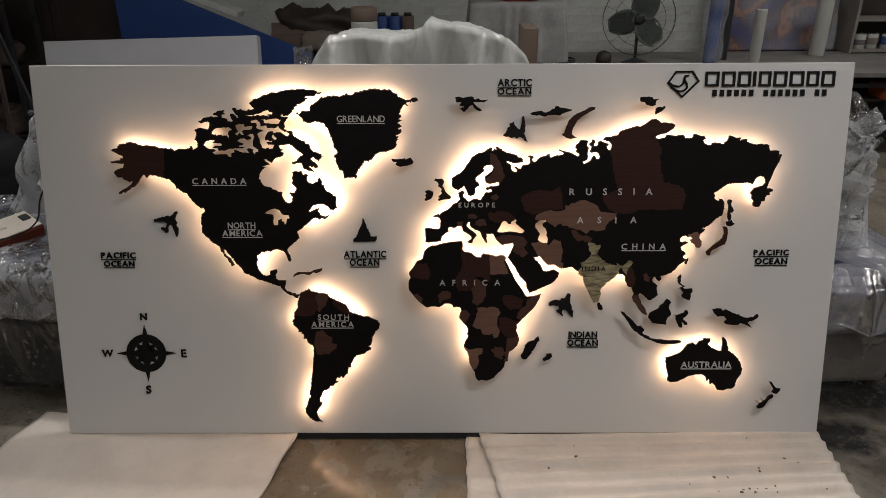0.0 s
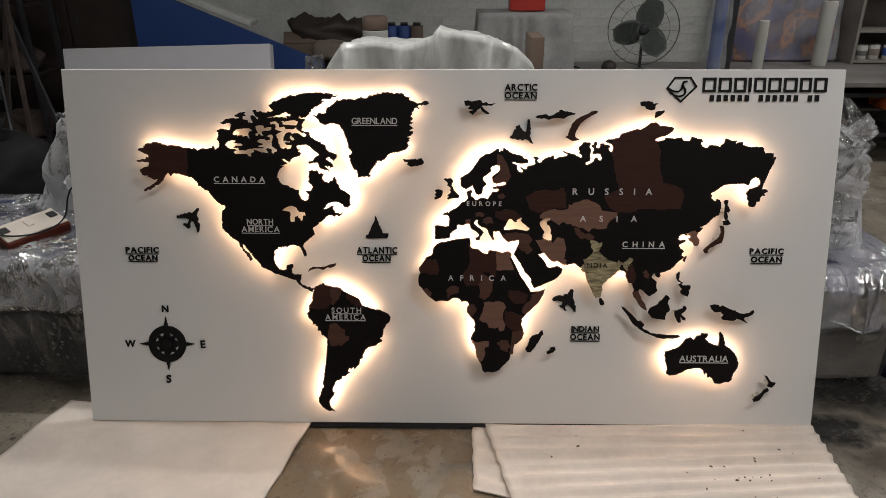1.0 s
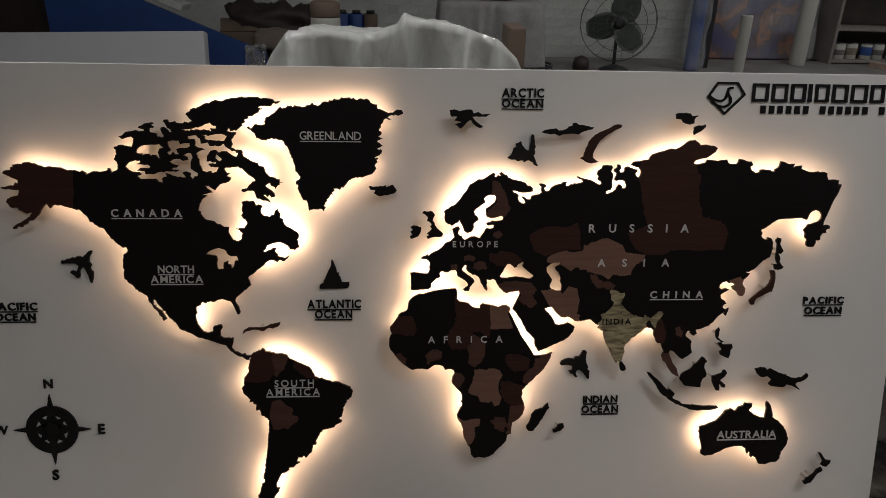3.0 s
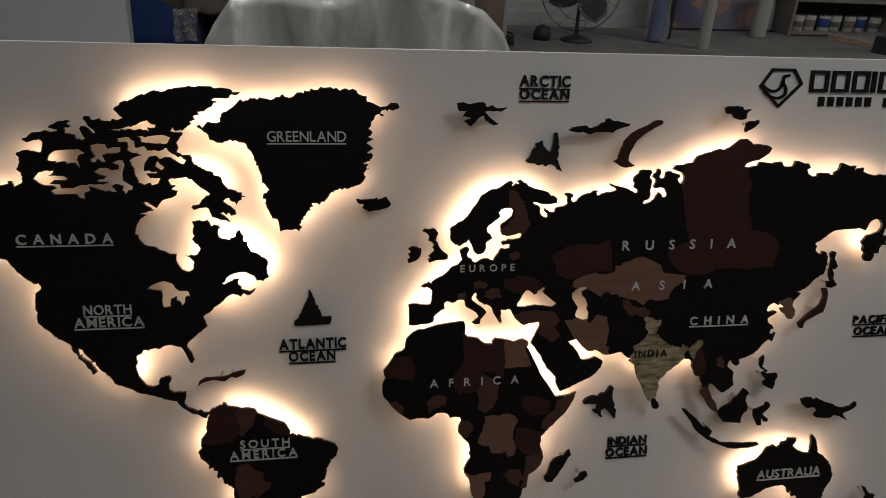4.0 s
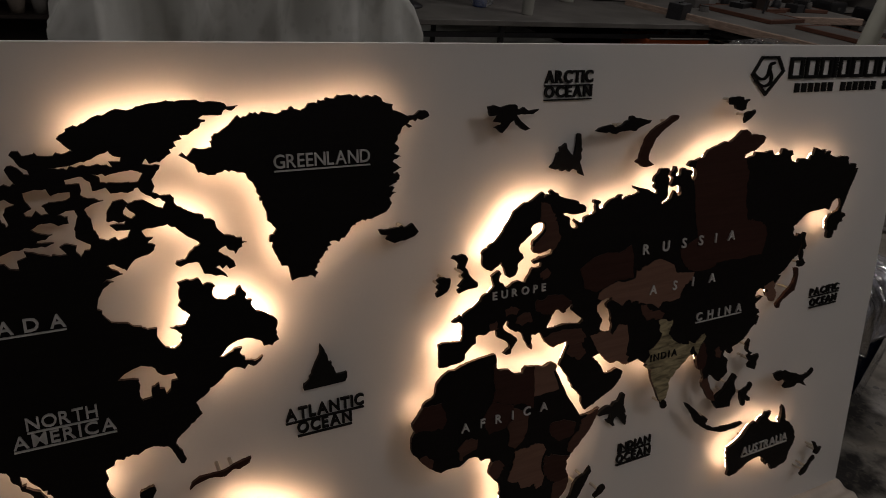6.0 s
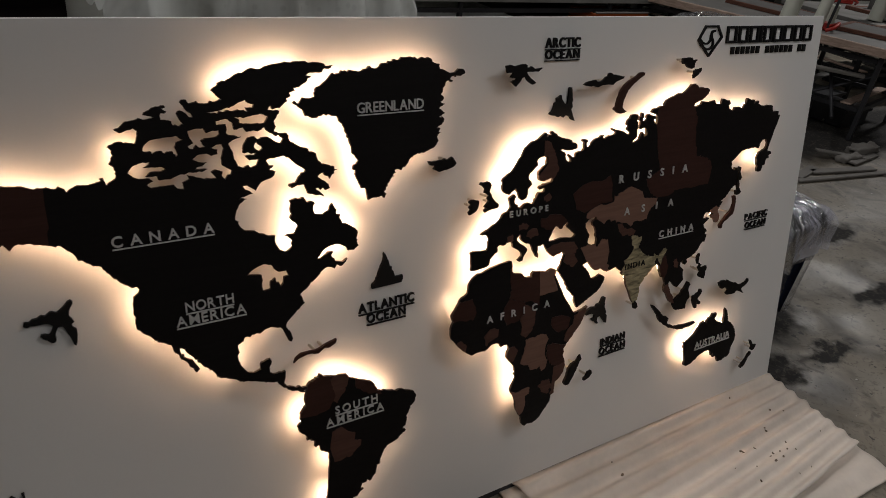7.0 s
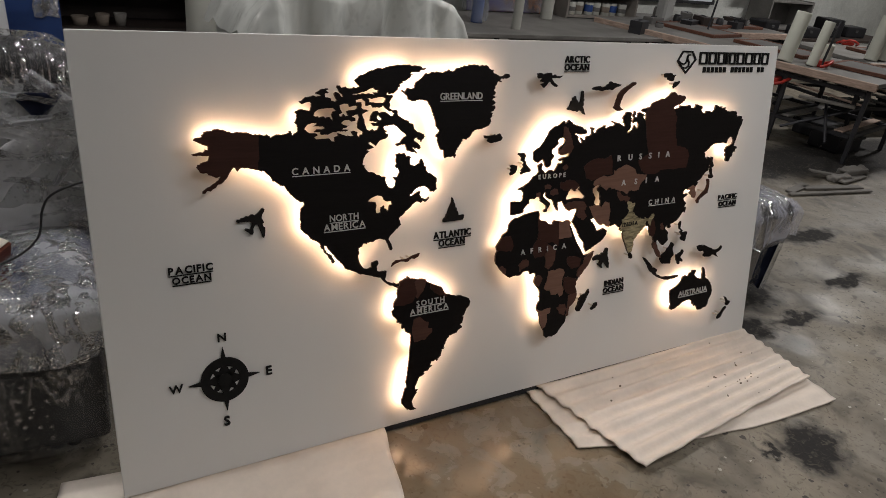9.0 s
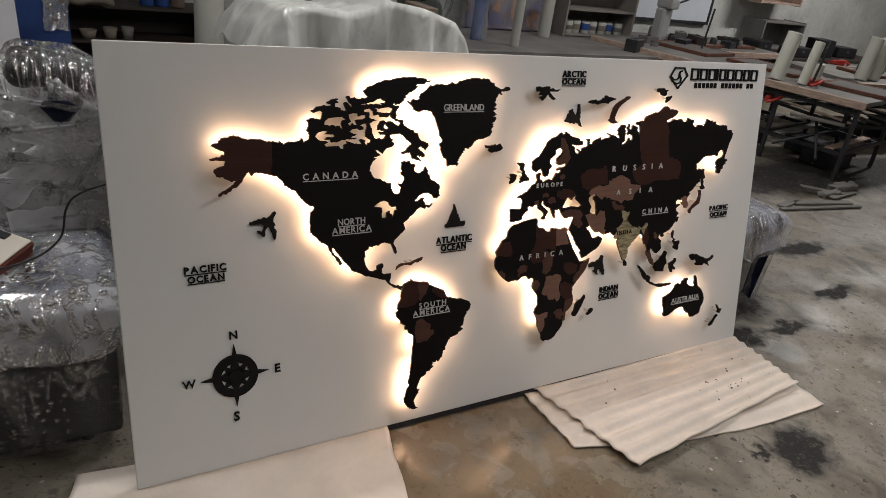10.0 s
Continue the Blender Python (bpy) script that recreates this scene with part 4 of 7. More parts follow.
I_HONSHU = [(854, 685), (865, 685), (869, 676), (870, 662), (869, 651), (867, 640), (865, 630), (856, 628), (846, 623), (838, 618), (828, 614), (822, 607), (821, 596), (813, 596), (807, 606), (813, 612), (823, 621), (831, 629), (840, 635), (849, 642), (856, 651), (860, 662), (858, 675)]
I_JET_ARCTIC = [(245, 1016), (249, 1015), (250, 1006), (251, 993), (254, 987), (251, 981), (253, 971), (249, 965), (254, 955), (259, 944), (261, 939), (254, 942), (245, 950), (238, 954), (232, 953), (227, 949), (222, 954), (216, 953), (211, 951), (207, 954), (190, 957), (186, 960), (195, 968), (199, 978), (200, 983), (207, 986), (205, 994), (212, 996), (218, 1000), (220, 991), (227, 983), (233, 978), (238, 978), (240, 987), (242, 1002), (242, 1013)]
I_JET_PACIFIC = [(-813, 733), (-810, 730), (-812, 724), (-817, 716), (-819, 707), (-815, 700), (-813, 695), (-817, 692), (-816, 686), (-811, 681), (-811, 674), (-813, 661), (-816, 653), (-819, 656), (-821, 664), (-825, 676), (-828, 685), (-831, 691), (-837, 691), (-842, 682), (-842, 672), (-844, 666), (-850, 666), (-855, 672), (-861, 676), (-864, 680), (-862, 683), (-857, 683), (-851, 680), (-846, 688), (-843, 695), (-850, 700), (-860, 701), (-870, 701), (-880, 700), (-884, 703), (-882, 709), (-875, 708), (-871, 712), (-864, 712), (-858, 716), (-852, 714), (-845, 719), (-841, 719), (-835, 716), (-829, 720), (-823, 725), (-818, 731)]
I_JET_INDIAN = [(394, 469), (401, 470), (405, 466), (403, 456), (403, 443), (407, 433), (410, 425), (408, 420), (414, 414), (413, 403), (413, 394), (410, 393), (402, 403), (394, 413), (386, 419), (380, 416), (378, 408), (383, 399), (378, 398), (370, 407), (364, 409), (359, 416), (368, 417), (370, 425), (365, 430), (352, 432), (339, 431), (336, 435), (340, 442), (349, 447), (356, 449), (371, 447), (376, 454), (386, 454), (391, 462)]
I_BOAT = [(-241, 710), (-235, 699), (-230, 683), (-221, 666), (-218, 653), (-199, 653), (-199, 644), (-203, 637), (-271, 636), (-271, 646), (-265, 649), (-254, 672), (-244, 692)]

# ---- the display panel with the lit wooden world map ----
BOARD_W, BOARD_H, BOARD_T = 2.44, 1.168, 0.018
FRONT, BACK = -0.040, -0.034          # the map plates' faces, before the panel's face


def jagged(points, seed, rough=0.16, least=7.0):
    """A coastline in metres with a broken edge between the points."""
    rnd = random.Random(seed)
    out = []
    n = len(points)
    for i in range(n):
        a, b = Vector(points[i]), Vector(points[(i + 1) % n])
        out.append(a)
        d = b - a
        if d.length > least:
            side = Vector((-d.y, d.x)).normalized()
            k = min(5, int(d.length / (0.62 * least)))
            reach = min(rough * d.length, 20 * rough) * rnd.choice((0.25, 0.5, 0.8, 1.25))
            k = max(1, k - rnd.choice((0, 0, 1, 2)))
            for j in range(k):
                out.append(a + d * ((j + 1) / (k + 1) + rnd.uniform(-0.42, 0.42) / (k + 1)) + side * rnd.uniform(-reach, reach))
    return [p / 1000 for p in out]


def inside(poly, x, z):
    hit, j = False, len(poly) - 1
    for i in range(len(poly)):
        a, b = poly[i], poly[j]
        if (a[1] > z) != (b[1] > z) and x < (b[0] - a[0]) * (z - a[1]) / (b[1] - a[1]) + a[0]:
            hit = not hit
        j = i
    return hit


def slab(verts, tris, front, back, rim=0):
    """A plate from flat triangles: front face, back face and rim (with its own material slot)."""
    bm = bmesh.new()
    fv = {i: bm.verts.new((verts[i][0], front, verts[i][1])) for t in tris for i in t}
    bv = {i: bm.verts.new((verts[i][0], back, verts[i][1])) for i in fv}
    count = {}
    for t in tris:
        for a, b in zip(t, t[1:] + t[:1]):
            count[(a, b)] = 1
        bm.faces.new([fv[i] for i in t])
        bm.faces.new([bv[i] for i in reversed(t)])
    for a, b in count:
        if (b, a) not in count:
            bm.faces.new((fv[b], fv[a], bv[a], bv[b])).material_index = rim
    bmesh.ops.recalc_face_normals(bm, faces=bm.faces)
    return bm


def within(poly, pts):
    """Which of the points lie inside a polygon."""
    p = np.array([tuple(q) for q in poly])
    q = np.roll(p, 1, axis=0)
    x, z = pts[:, 0:1], pts[:, 1:2]
    crossed = (p[:, 1] > z) != (q[:, 1] > z)
    rise = np.where(q[:, 1] == p[:, 1], 1e-12, q[:, 1] - p[:, 1])
    return (np.sum(crossed & (x < (q[:, 0] - p[:, 0]) * (z - p[:, 1]) / rise + p[:, 0]), axis=1) % 2) == 1


def partition(coast, holes, countries):
    """Cuts a continent into its country plates: a list of triangles for each, the rest last."""
    from mathutils.geometry import delaunay_2d_cdt
    verts, edges = [], []
    for poly in [coast] + holes + countries:
        start, n = len(verts), len(poly)
        verts += [Vector(p) for p in poly]
        edges += [(start + i, start + (i + 1) % n) for i in range(n)]
    v, _, f, _, _, _ = delaunay_2d_cdt(verts, edges, [], 0, 1e-5)
    flat = np.array([tuple(p) for p in v])
    mid = np.array([flat[list(t)].mean(0) for t in f])
    owner = np.where(within(coast, mid), len(countries), -1)
    for i, c in enumerate(countries):
        owner[(owner >= 0) & within(c, mid)] = i
    for h in holes:
        owner[within(h, mid)] = -1
    groups = [[] for _ in range(len(countries) + 1)]
    for tri, k in zip(f, owner):
        if k >= 0:
            groups[k].append(tuple(tri))
    return v, groups


def led_runs(coast, holes, unlit=(), inset=0.0125, keep=0.0085, step=0.012):
    """Runs of the tape that follow the coast inside its edge."""
    pts = [Vector(p) for p in coast]
    ring = []
    for a, b in zip(pts, pts[1:] + pts[:1]):
        k = max(1, round((b - a).length / step))
        ring += [a.lerp(b, i / k) for i in range(k)]
    n = len(ring)
    soft = [sum((ring[(i + j) % n] for j in range(-3, 4)), Vector((0, 0))) / 7 for i in range(n)]
    area = sum(a.x * b.y - b.x * a.y for a, b in zip(pts, pts[1:] + pts[:1]))
    sign = 1 if area > 0 else -1
    edge = np.array([tuple(p) for p in ring] + [tuple(p) for h in holes for p in h])
    runs, run = [], []
    for i in range(n):
        d = (soft[(i + 2) % n] - soft[i - 2]).normalized()
        p = soft[i] + sign * Vector((-d.y, d.x)) * inset
        near = np.min(np.hypot(edge[:, 0] - p.x, edge[:, 1] - p.y))
        if near > keep and inside(coast, p.x, p.y) and not any(math.hypot(p.x - u[0], p.y - u[1]) < u[2] for u in unlit):
            if run and (p - run[-1]).length > 0.035:
                runs.append(run)
                run = []
            if not run or (p - run[-1]).length > 0.008:
                run.append(p)
        elif run:
            runs.append(run)
            run = []
    if run:
        runs.append(run)
    return [r for r in runs if len(r) > 1]


# where the tape is doubled, and where it is thin (x, z, reach, share of its width)
TAPE_SHARES = [(-0.52, 1.06, 0.07, 1.6), (-0.36, 1.06, 0.05, 1.35), (-0.36, 0.79, 0.11, 2.9), (-0.43, 0.93, 0.06, 1.5), (-0.36, 0.95, 0.05, 1.35), (-0.30, 0.46, 0.09, 1.5),
               (-0.44, 0.40, 0.06, 1.3), (0.05, 0.86, 0.08, 1.6), (0.15, 0.92, 0.10, 1.5), (0.30, 0.90, 0.09, 1.3), (-0.10, 0.55, 0.09, 0.7), (0.82, 0.22, 0.16, 0.75), (0.30, 0.44, 0.08, 0.75), (-0.76, 0.74, 0.10, 0.7), (0.65, 0.97, 0.09, 0.7), (-0.17, 1.03, 0.14, 0.6), (-0.83, 0.94, 0.13, 0.7), (0.96, 0.87, 0.15, 0.65), (0.0, 0.76, 0.08, 1.35), (-0.43, 0.32, 0.10, 1.3), (0.05, 0.94, 0.06, 1.3)]


def tape(run, width=0.008, depth=0.0016, at=BACK + 0.0085):
    """A thin strip along the back of a plate."""
    bm = bmesh.new()
    rows = []
    for i, p in enumerate(run):
        d = (run[min(i + 1, len(run) - 1)] - run[max(i - 1, 0)]).normalized()
        share = 1.0
        for x, z, reach, k in TAPE_SHARES:
            share *= 1 + (k - 1) * max(0.0, min(1.0, 2 - 2 * math.hypot(p.x - x, p.y - z) / reach))
        s = Vector((-d.y, d.x)) * width * share / 2
        rows.append([bm.verts.new((q.x, y, q.y)) for y, q in ((at, p - s), (at, p + s), (at + depth, p + s), (at + depth, p - s))])
    for a, b in zip(rows, rows[1:]):
        for k in range(4):
            bm.faces.new((a[k], a[(k + 1) % 4], b[(k + 1) % 4], b[k]))
    bm.faces.new(rows[0][::-1])
    bm.faces.new(rows[-1])
    bmesh.ops.recalc_face_normals(bm, faces=bm.faces)
    return bm


def pins(owner, spots, to=BACK):
    for x, z in spots:
        part("pin", rod((x, 0.0, z), (x, to, z), 0.003, sides=8), M_PIN, owner, "short steel pin that holds the plate off the panel")


def continent(label, coast, holes, countries, seed, unlit=(), rough=0.2, least=7.0):
    """A lit map plate: country plates, pins and tapes of warm lamps behind them."""
    t = thing("map_plate", PANEL, label, "map plate", "continents of the world map")
    line = jagged(coast, seed, rough, least)
    gaps = [jagged(h, seed + 1 + i, 0.10) for i, h in enumerate(holes)]
    v, groups = partition(line, gaps, [jagged(c[0], seed + 40 + i, 0.16, 6.0) for i, c in enumerate(countries)])
    for i, tris in enumerate(groups):
        if not tris:
            continue
        mat, lift = (countries[i][1], 0.0006 + 0.0005 * (i % 3)) if i < len(countries) else (M_INK, 0.0)
        part("country_plate", slab(v, tris, FRONT - lift, FRONT + 0.0026, 1), [mat, M_RIM], t)
    part("backing", slab(v, [tri for tris in groups for tri in tris], FRONT + 0.0032, BACK, 1), [M_INK, M_RIM], t, "dark backing board with a raw brown edge")
    for run in led_runs(line, gaps, unlit):
        part("spacer", tape(run, 0.005, 0.0083, BACK + 0.0001), M_RIM, t, "raw wooden spacer strip behind the plate")
        part("led_tape", tape(run), M_LED, t, "warm white light tape glowing on the back")
    lo = [min(p[k] for p in line) for k in (0, 1)]
    hi = [max(p[k] for p in line) for k in (0, 1)]
    spots = []
    for i in range(1, 6):
        for j in range(1, 5):
            x, z = lo[0] + (hi[0] - lo[0]) * i / 6, lo[1] + (hi[1] - lo[1]) * j / 5
            if inside(line, x, z) and min(math.hypot(p.x - x, p.y - z) for p in line) > 0.03 and not any(inside(g, x, z) for g in gaps):
                spots.append((x, z))
    pins(t, spots[:8])
    return t


def island(points, label, seed, name="island_plate", category="map plate", group="islands of the world map", mat=None, depth=-0.032, pegs=2):
    t = thing(name, PANEL, label, category, group)
    line = jagged(points, seed, 0.1, 9)
    v, groups = partition(line, [], [])
    part("plate", slab(v, groups[-1], depth, depth + 0.006 if depth < -0.02 else 0.0), mat or M_INK, t)
    if pegs:
        c = sum(line, Vector((0, 0))) / len(line)
        far = sorted(line, key=lambda p: -(p - c).length)
        spots = []
        for p in (far[0], far[len(far) // 4]):
            for k in (0.0, 0.25, 0.5, 0.75):
                q = c.lerp(p, k)
                if inside(line, q.x, q.y) and all((q - Vector(s)).length > 0.012 for s in spots):
                    spots.append((q.x, q.y))
                    break
        pins(t, spots[:pegs], depth + 0.005)
    return t


board = thing("display_panel", PANEL, "large white laminated panel leaning back, carrying a world map", "display panel")
part("board", box((BOARD_W, BOARD_T, BOARD_H), (0, BOARD_T / 2, BOARD_H / 2), 0.0015), M_BOARD, board)
for z in (0.09, 0.58, 1.08):
    part("batten", box((2.2, 0.03, 0.05), (0, BOARD_T + 0.015, z), 0.003), M_WOOD, board, "raw timber batten across the back")
# dark strip put in for the shade in the gap below the panel
part("gap_strip", box((2.3, 0.03, 0.02), (0, 0.022, -0.0125), 0.002), M_METAL, board, "dark strip standing in for the shaded gap under the panel")

NORTH_AMERICA = NA_ARCTIC + NA_ELLESMERE + NA_HUDSON + NA_ATLANTIC + NA_PANAMA + NA_PACIFIC
continent("black and brown wooden plate of North America, lit from behind", NORTH_AMERICA,
          [SOUND_A, SOUND_B, SOUND_C, SOUND_D, SOUND_F, SOUND_G, SOUND_H, GREAT_LAKES], [(C_ALASKA, M_DARK)], 11,
          [(-0.50, 0.82, 0.07), (-0.46, 0.67, 0.045), (-0.94, 0.84, 0.06), (-0.62, 0.96, 0.065), (-0.46, 0.60, 0.04), (-0.52, 0.53, 0.05)])
continent("black wooden plate of Greenland, lit from behind", GREENLAND_EAST + GREENLAND_WEST, [], [], 12, (), 0.22, 5.0)
continent("dark brown wooden plate of South America, lit from behind", SOUTH_AMERICA_EAST + SOUTH_AMERICA_WEST, [],
          [(C_VENEZUELA, M_BROWN), (C_GUYANA, M_DARK), (C_COLOMBIA, M_DARK), (C_BOLIVIA, M_BROWN)], 13, [(-0.21, 0.37, 0.045), (-0.45, 0.47, 0.04), (-0.42, 0.335, 0.03), (-0.41, 0.235, 0.028)], 0.28)
continent("wooden plate of Africa patched in blacks and browns, lit from behind", AFRICA_NORTH + AFRICA_SOUTH + AFRICA_WEST, [],
          [(C_EGYPT, M_TAN), (C_LIBYA, M_DARK), (C_CHAD, M_BROWN), (C_NIGER, M_DARK), (C_MAURITANIA, M_DARK), (C_GHANA, M_BROWN), (C_GUINEA, M_BROWN), (C_CONGO, M_TAN), (C_GABON, M_BROWN),
           (C_NAMIBIA, M_TAN), (C_ZAMBIA, M_BROWN), (C_TANZANIA, M_DARK), (C_MOZAMBIQUE, M_BROWN), (C_ETHIOPIA, M_DARK), (C_SOMALIA, M_BROWN)], 14, [(0.20, 0.23, 0.055), (0.13, 0.215, 0.05), (-0.07, 0.49, 0.05)], 0.07, 9.0)
continent("backlit wooden plate of Europe and Asia in blacks and browns",
          EURASIA_MED_WEST + EURASIA_MED_EAST + EURASIA_ARABIA + EURASIA_INDIA + EURASIA_INDOCHINA + EURASIA_YELLOW + EURASIA_OKHOTSK + EURASIA_KAMCHATKA
          + EURASIA_SIBERIA + EURASIA_YENISEI + EURASIA_YAMAL + EURASIA_KOLA + EURASIA_NORWAY + EURASIA_BALTIC + EURASIA_CHANNEL, [BLACK_SEA, CASPIAN_SEA],
          [(C_SIBERIA_CENTRAL, M_DARK), (C_SIBERIA_WEST, M_DARK), (C_KAZAKHSTAN, M_TAN), (C_IRAN, M_TAN), (C_TURKEY, M_BROWN), (C_IRAQ, M_BROWN), (C_KYRGYZ, M_BROWN),
           (C_FINLAND, M_BROWN), (C_UKRAINE, M_DARK), (C_GERMANY, M_BROWN), (C_ALPS, M_BROWN), (C_BALKANS, M_BROWN), (C_BALTICS, M_BROWN), (C_LAOS, M_BROWN),
           (C_MYANMAR, M_DARK), (C_MALAYA, M_BROWN), (C_KOREA, M_TAN), (C_INDIA, M_GOLD)], 15,
          [(0.86, 0.73, 0.05), (0.60, 0.46, 0.06), (0.67, 0.50, 0.05), (0.36, 0.505, 0.04), (0.48, 0.49, 0.03)], 0.11, 7.0)
continent("black wooden plate of Australia, lit from behind", AUSTRALIA, [], [], 16, (), 0.1)

for k, (pts, what) in enumerate((
        (I_ICELAND, "Iceland"), (I_CUBA, "Cuba"), (I_SVALBARD, "Svalbard"), (I_FRANZ_JOSEF, "an arctic island group"), (I_NOVAYA, "a long curved arctic island"),
        (I_SEVERNAYA_A, "a small arctic island"), (I_SEVERNAYA_B, "a small arctic island"), (I_BRITAIN, "Great Britain"), (I_IRELAND, "Ireland"),
        (I_MADAGASCAR, "Madagascar"), (I_MAURITIUS, "a small ocean island"), (I_SRI_LANKA, "Sri Lanka"), (I_SUMATRA_JAVA, "Sumatra and Java"), (I_BORNEO, "Borneo"),
        (I_SULAWESI, "Sulawesi"), (I_LUZON, "Luzon"), (I_MINDANAO, "Mindanao"), (I_TAIWAN, "Taiwan"), (I_NEW_GUINEA, "New Guinea"),
        (I_NEW_ZEALAND_N, "northern New Zealand"), (I_NEW_ZEALAND_S, "southern New Zealand"), (I_SAKHALIN, "Sakhalin"), (I_HOKKAIDO, "Hokkaido"), (I_HONSHU, "Honshu"))):
    island(pts, "black wooden cut-out of " + what + " on pins", 30 + k, mat=M_DARK if what in ("Honshu", "Cuba", "a long curved arctic island") else M_INK)
for k, pts in enumerate((I_JET_ARCTIC, I_JET_PACIFIC, I_JET_INDIAN)):
    island(pts, "black cut-out of a jet plane glued on the white panel", 70 + k, "plane_cutout", "wall ornament", "planes on the map", M_BLACK, -0.007, 0)
island(I_BOAT, "black cut-out of a sailing boat glued on the white panel", 80, "boat_cutout", "wall ornament", "", M_BLACK, -0.006, 0)

# ---- lettering ----
GLYPHS = {}


def glyph(ch, weight):
    """The mesh of one character, its foot at 0, one unit high as a capital."""
    if (ch, weight) not in GLYPHS:
        cu = bpy.data.curves.new("glyph", "FONT")
        cu.body, cu.extrude, cu.offset, cu.resolution_u = ch, 0.5, weight, 3
        ob = new("glyph", cu)
        me = bpy.data.meshes.new_from_object(ob.evaluated_get(bpy.context.evaluated_depsgraph_get()))
        bpy.data.objects.remove(ob)
        co = np.array([tuple(v.co) for v in me.vertices])
        lo, hi = co.min(0), co.max(0)
        GLYPHS[(ch, weight)] = (me, lo, hi)
    return GLYPHS[(ch, weight)]


def line_of_text(owner, text, x0, x1, z0, z1, front, depth, mat, weight=0.012, rule=False, name="letter"):
    """Capitals of a given height spread between x0 and x1 (millimetres), with a rule below if wanted."""
    high = (z1 - z0) / 1000
    cap = glyph("H", weight)
    unit = high / (cap[2][1] - cap[1][1])
    wide = [(glyph(c, weight)[2][0] - glyph(c, weight)[1][0]) * unit for c in text]
    room = (x1 - x0) / 1000
    squeeze = min(1.0, room * (0.87 if len(text) > 1 else 1) / sum(wide))
    gap = (room - sum(wide) * squeeze) / max(1, len(text) - 1)
    x = x0 / 1000
    for c, w in zip(text, wide):
        me, lo, hi = glyph(c, weight)
        bm = bmesh.new()
        bm.from_mesh(me)
        for v in bm.verts:
            fx, fz, fd = (v.co.x - lo[0]) * unit * squeeze, (v.co.y - cap[1][1]) * unit, v.co.z
            v.co = (x + fx, front if fd > 0 else front + depth, z0 / 1000 + fz)
        bmesh.ops.recalc_face_normals(bm, faces=bm.faces)
        part(name, bm, mat, owner)
        x += w * squeeze + gap
    if rule:
        part("underline", box((room, depth, high * 0.11), ((x0 + x1) / 2000, front + depth / 2, z0 / 1000 - high * 0.2)), mat, owner)


def map_name(lines, label, **kw):
    t = thing("map_lettering", PANEL, label, "lettering", "names on the map")
    for text, x0, x1, z0, z1, rule in lines:
        line_of_text(t, text, x0, x1, z0, z1, FRONT - 0.0038, 0.003, kw.get("mat", M_LETTER), kw.get("weight", 0.006), rule)


map_name([("GREENLAND", -305, -164, 1000, 1019, True)], "pale underlined letters GREENLAND on the black plate")
map_name([("CANADA", -743, -582, 819, 837, True)], "pale underlined letters CANADA on the black plate", weight=0.014)
map_name([("NORTH", -645, -562, 685, 703, True), ("AMERICA", -663, -542, 661, 679, True)], "pale underlined letters NORTH AMERICA on the black plate")
map_name([("SOUTH", -383, -287, 397, 414, True), ("AMERICA", -404, -273, 374, 391, True)], "pale underlined letters SOUTH AMERICA on the dark plate")
map_name([("AFRICA", -5, 180, 506, 523, False)], "pale widely spaced letters AFRICA on the brown plates")
map_name([("EUROPE", 53, 162, 747, 761, False)], "pale spaced letters EUROPE on the dark plates")
map_name([("RUSSIA", 384, 632, 783, 803, False)], "pale widely spaced letters RUSSIA on the brown plates", weight=0.014)
map_name([("ASIA", 410, 589, 698, 717, False)], "pale widely spaced letters ASIA on the light brown plate", weight=0.014)
map_name([("CHINA", 547, 681, 617, 635, True)], "pale underlined letters CHINA on the black plate", weight=0.014)
map_name([("INDIA", 430, 502, 550, 565, False)], "small dark letters INDIA on the yellow grained plate", mat=M_BLACK, weight=0.002)
map_name([("AUSTRALIA", 750, 908, 239, 259, True)], "pale underlined letters AUSTRALIA on the black plate", weight=0.004)

for label, lines in (
        ("ARCTIC OCEAN", (("ARCTIC", 169, 270, 1103, 1124), ("OCEAN", 169, 269, 1079, 1098))),
        ("ATLANTIC OCEAN", (("ATLANTIC", -303, -171, 586, 607), ("OCEAN", -285, -193, 560, 581))),
        ("PACIFIC OCEAN", (("PACIFIC", -1059, -951, 585, 604), ("OCEAN", -1052, -957, 559, 577))),
        ("PACIFIC OCEAN", (("PACIFIC", 967, 1075, 590, 608), ("OCEAN", 973, 1072, 562, 581))),
        ("INDIAN OCEAN", (("INDIAN", 402, 493, 326, 345), ("OCEAN", 399, 496, 298, 318)))):
    t = thing("ocean_lettering", PANEL, "black raised underlined letters " + label + " on the white panel", "lettering", "ocean names on the panel")
    for text, x0, x1, z0, z1 in lines:
        line_of_text(t, text, x0, x1, z0, z1, -0.0045, 0.0045, M_BLACK, 0.026, True)

# ---- compass rose ----
rose = thing("compass_rose", PANEL, "black cut-out compass rose with N, E, S, W letters on it", "wall ornament")
CX, CZ, CR = -0.944, 0.2755, 0.063


def ring(r0, r1, front, depth, sides=48):
    bm = bmesh.new()
    loops = [[bm.verts.new((CX + r * math.cos(2 * math.pi * i / sides), y, CZ + r * math.sin(2 * math.pi * i / sides))) for i in range(sides)]
             for r, y in ((r0, front), (r1, front), (r1, front + depth), (r0, front + depth))]
    for a in range(4):
        p, q = loops[a], loops[(a + 1) % 4]
        for i in range(sides):
            bm.faces.new((p[i], p[(i + 1) % sides], q[(i + 1) % sides], q[i]))
    bmesh.ops.recalc_face_normals(bm, faces=bm.faces)
    return bm


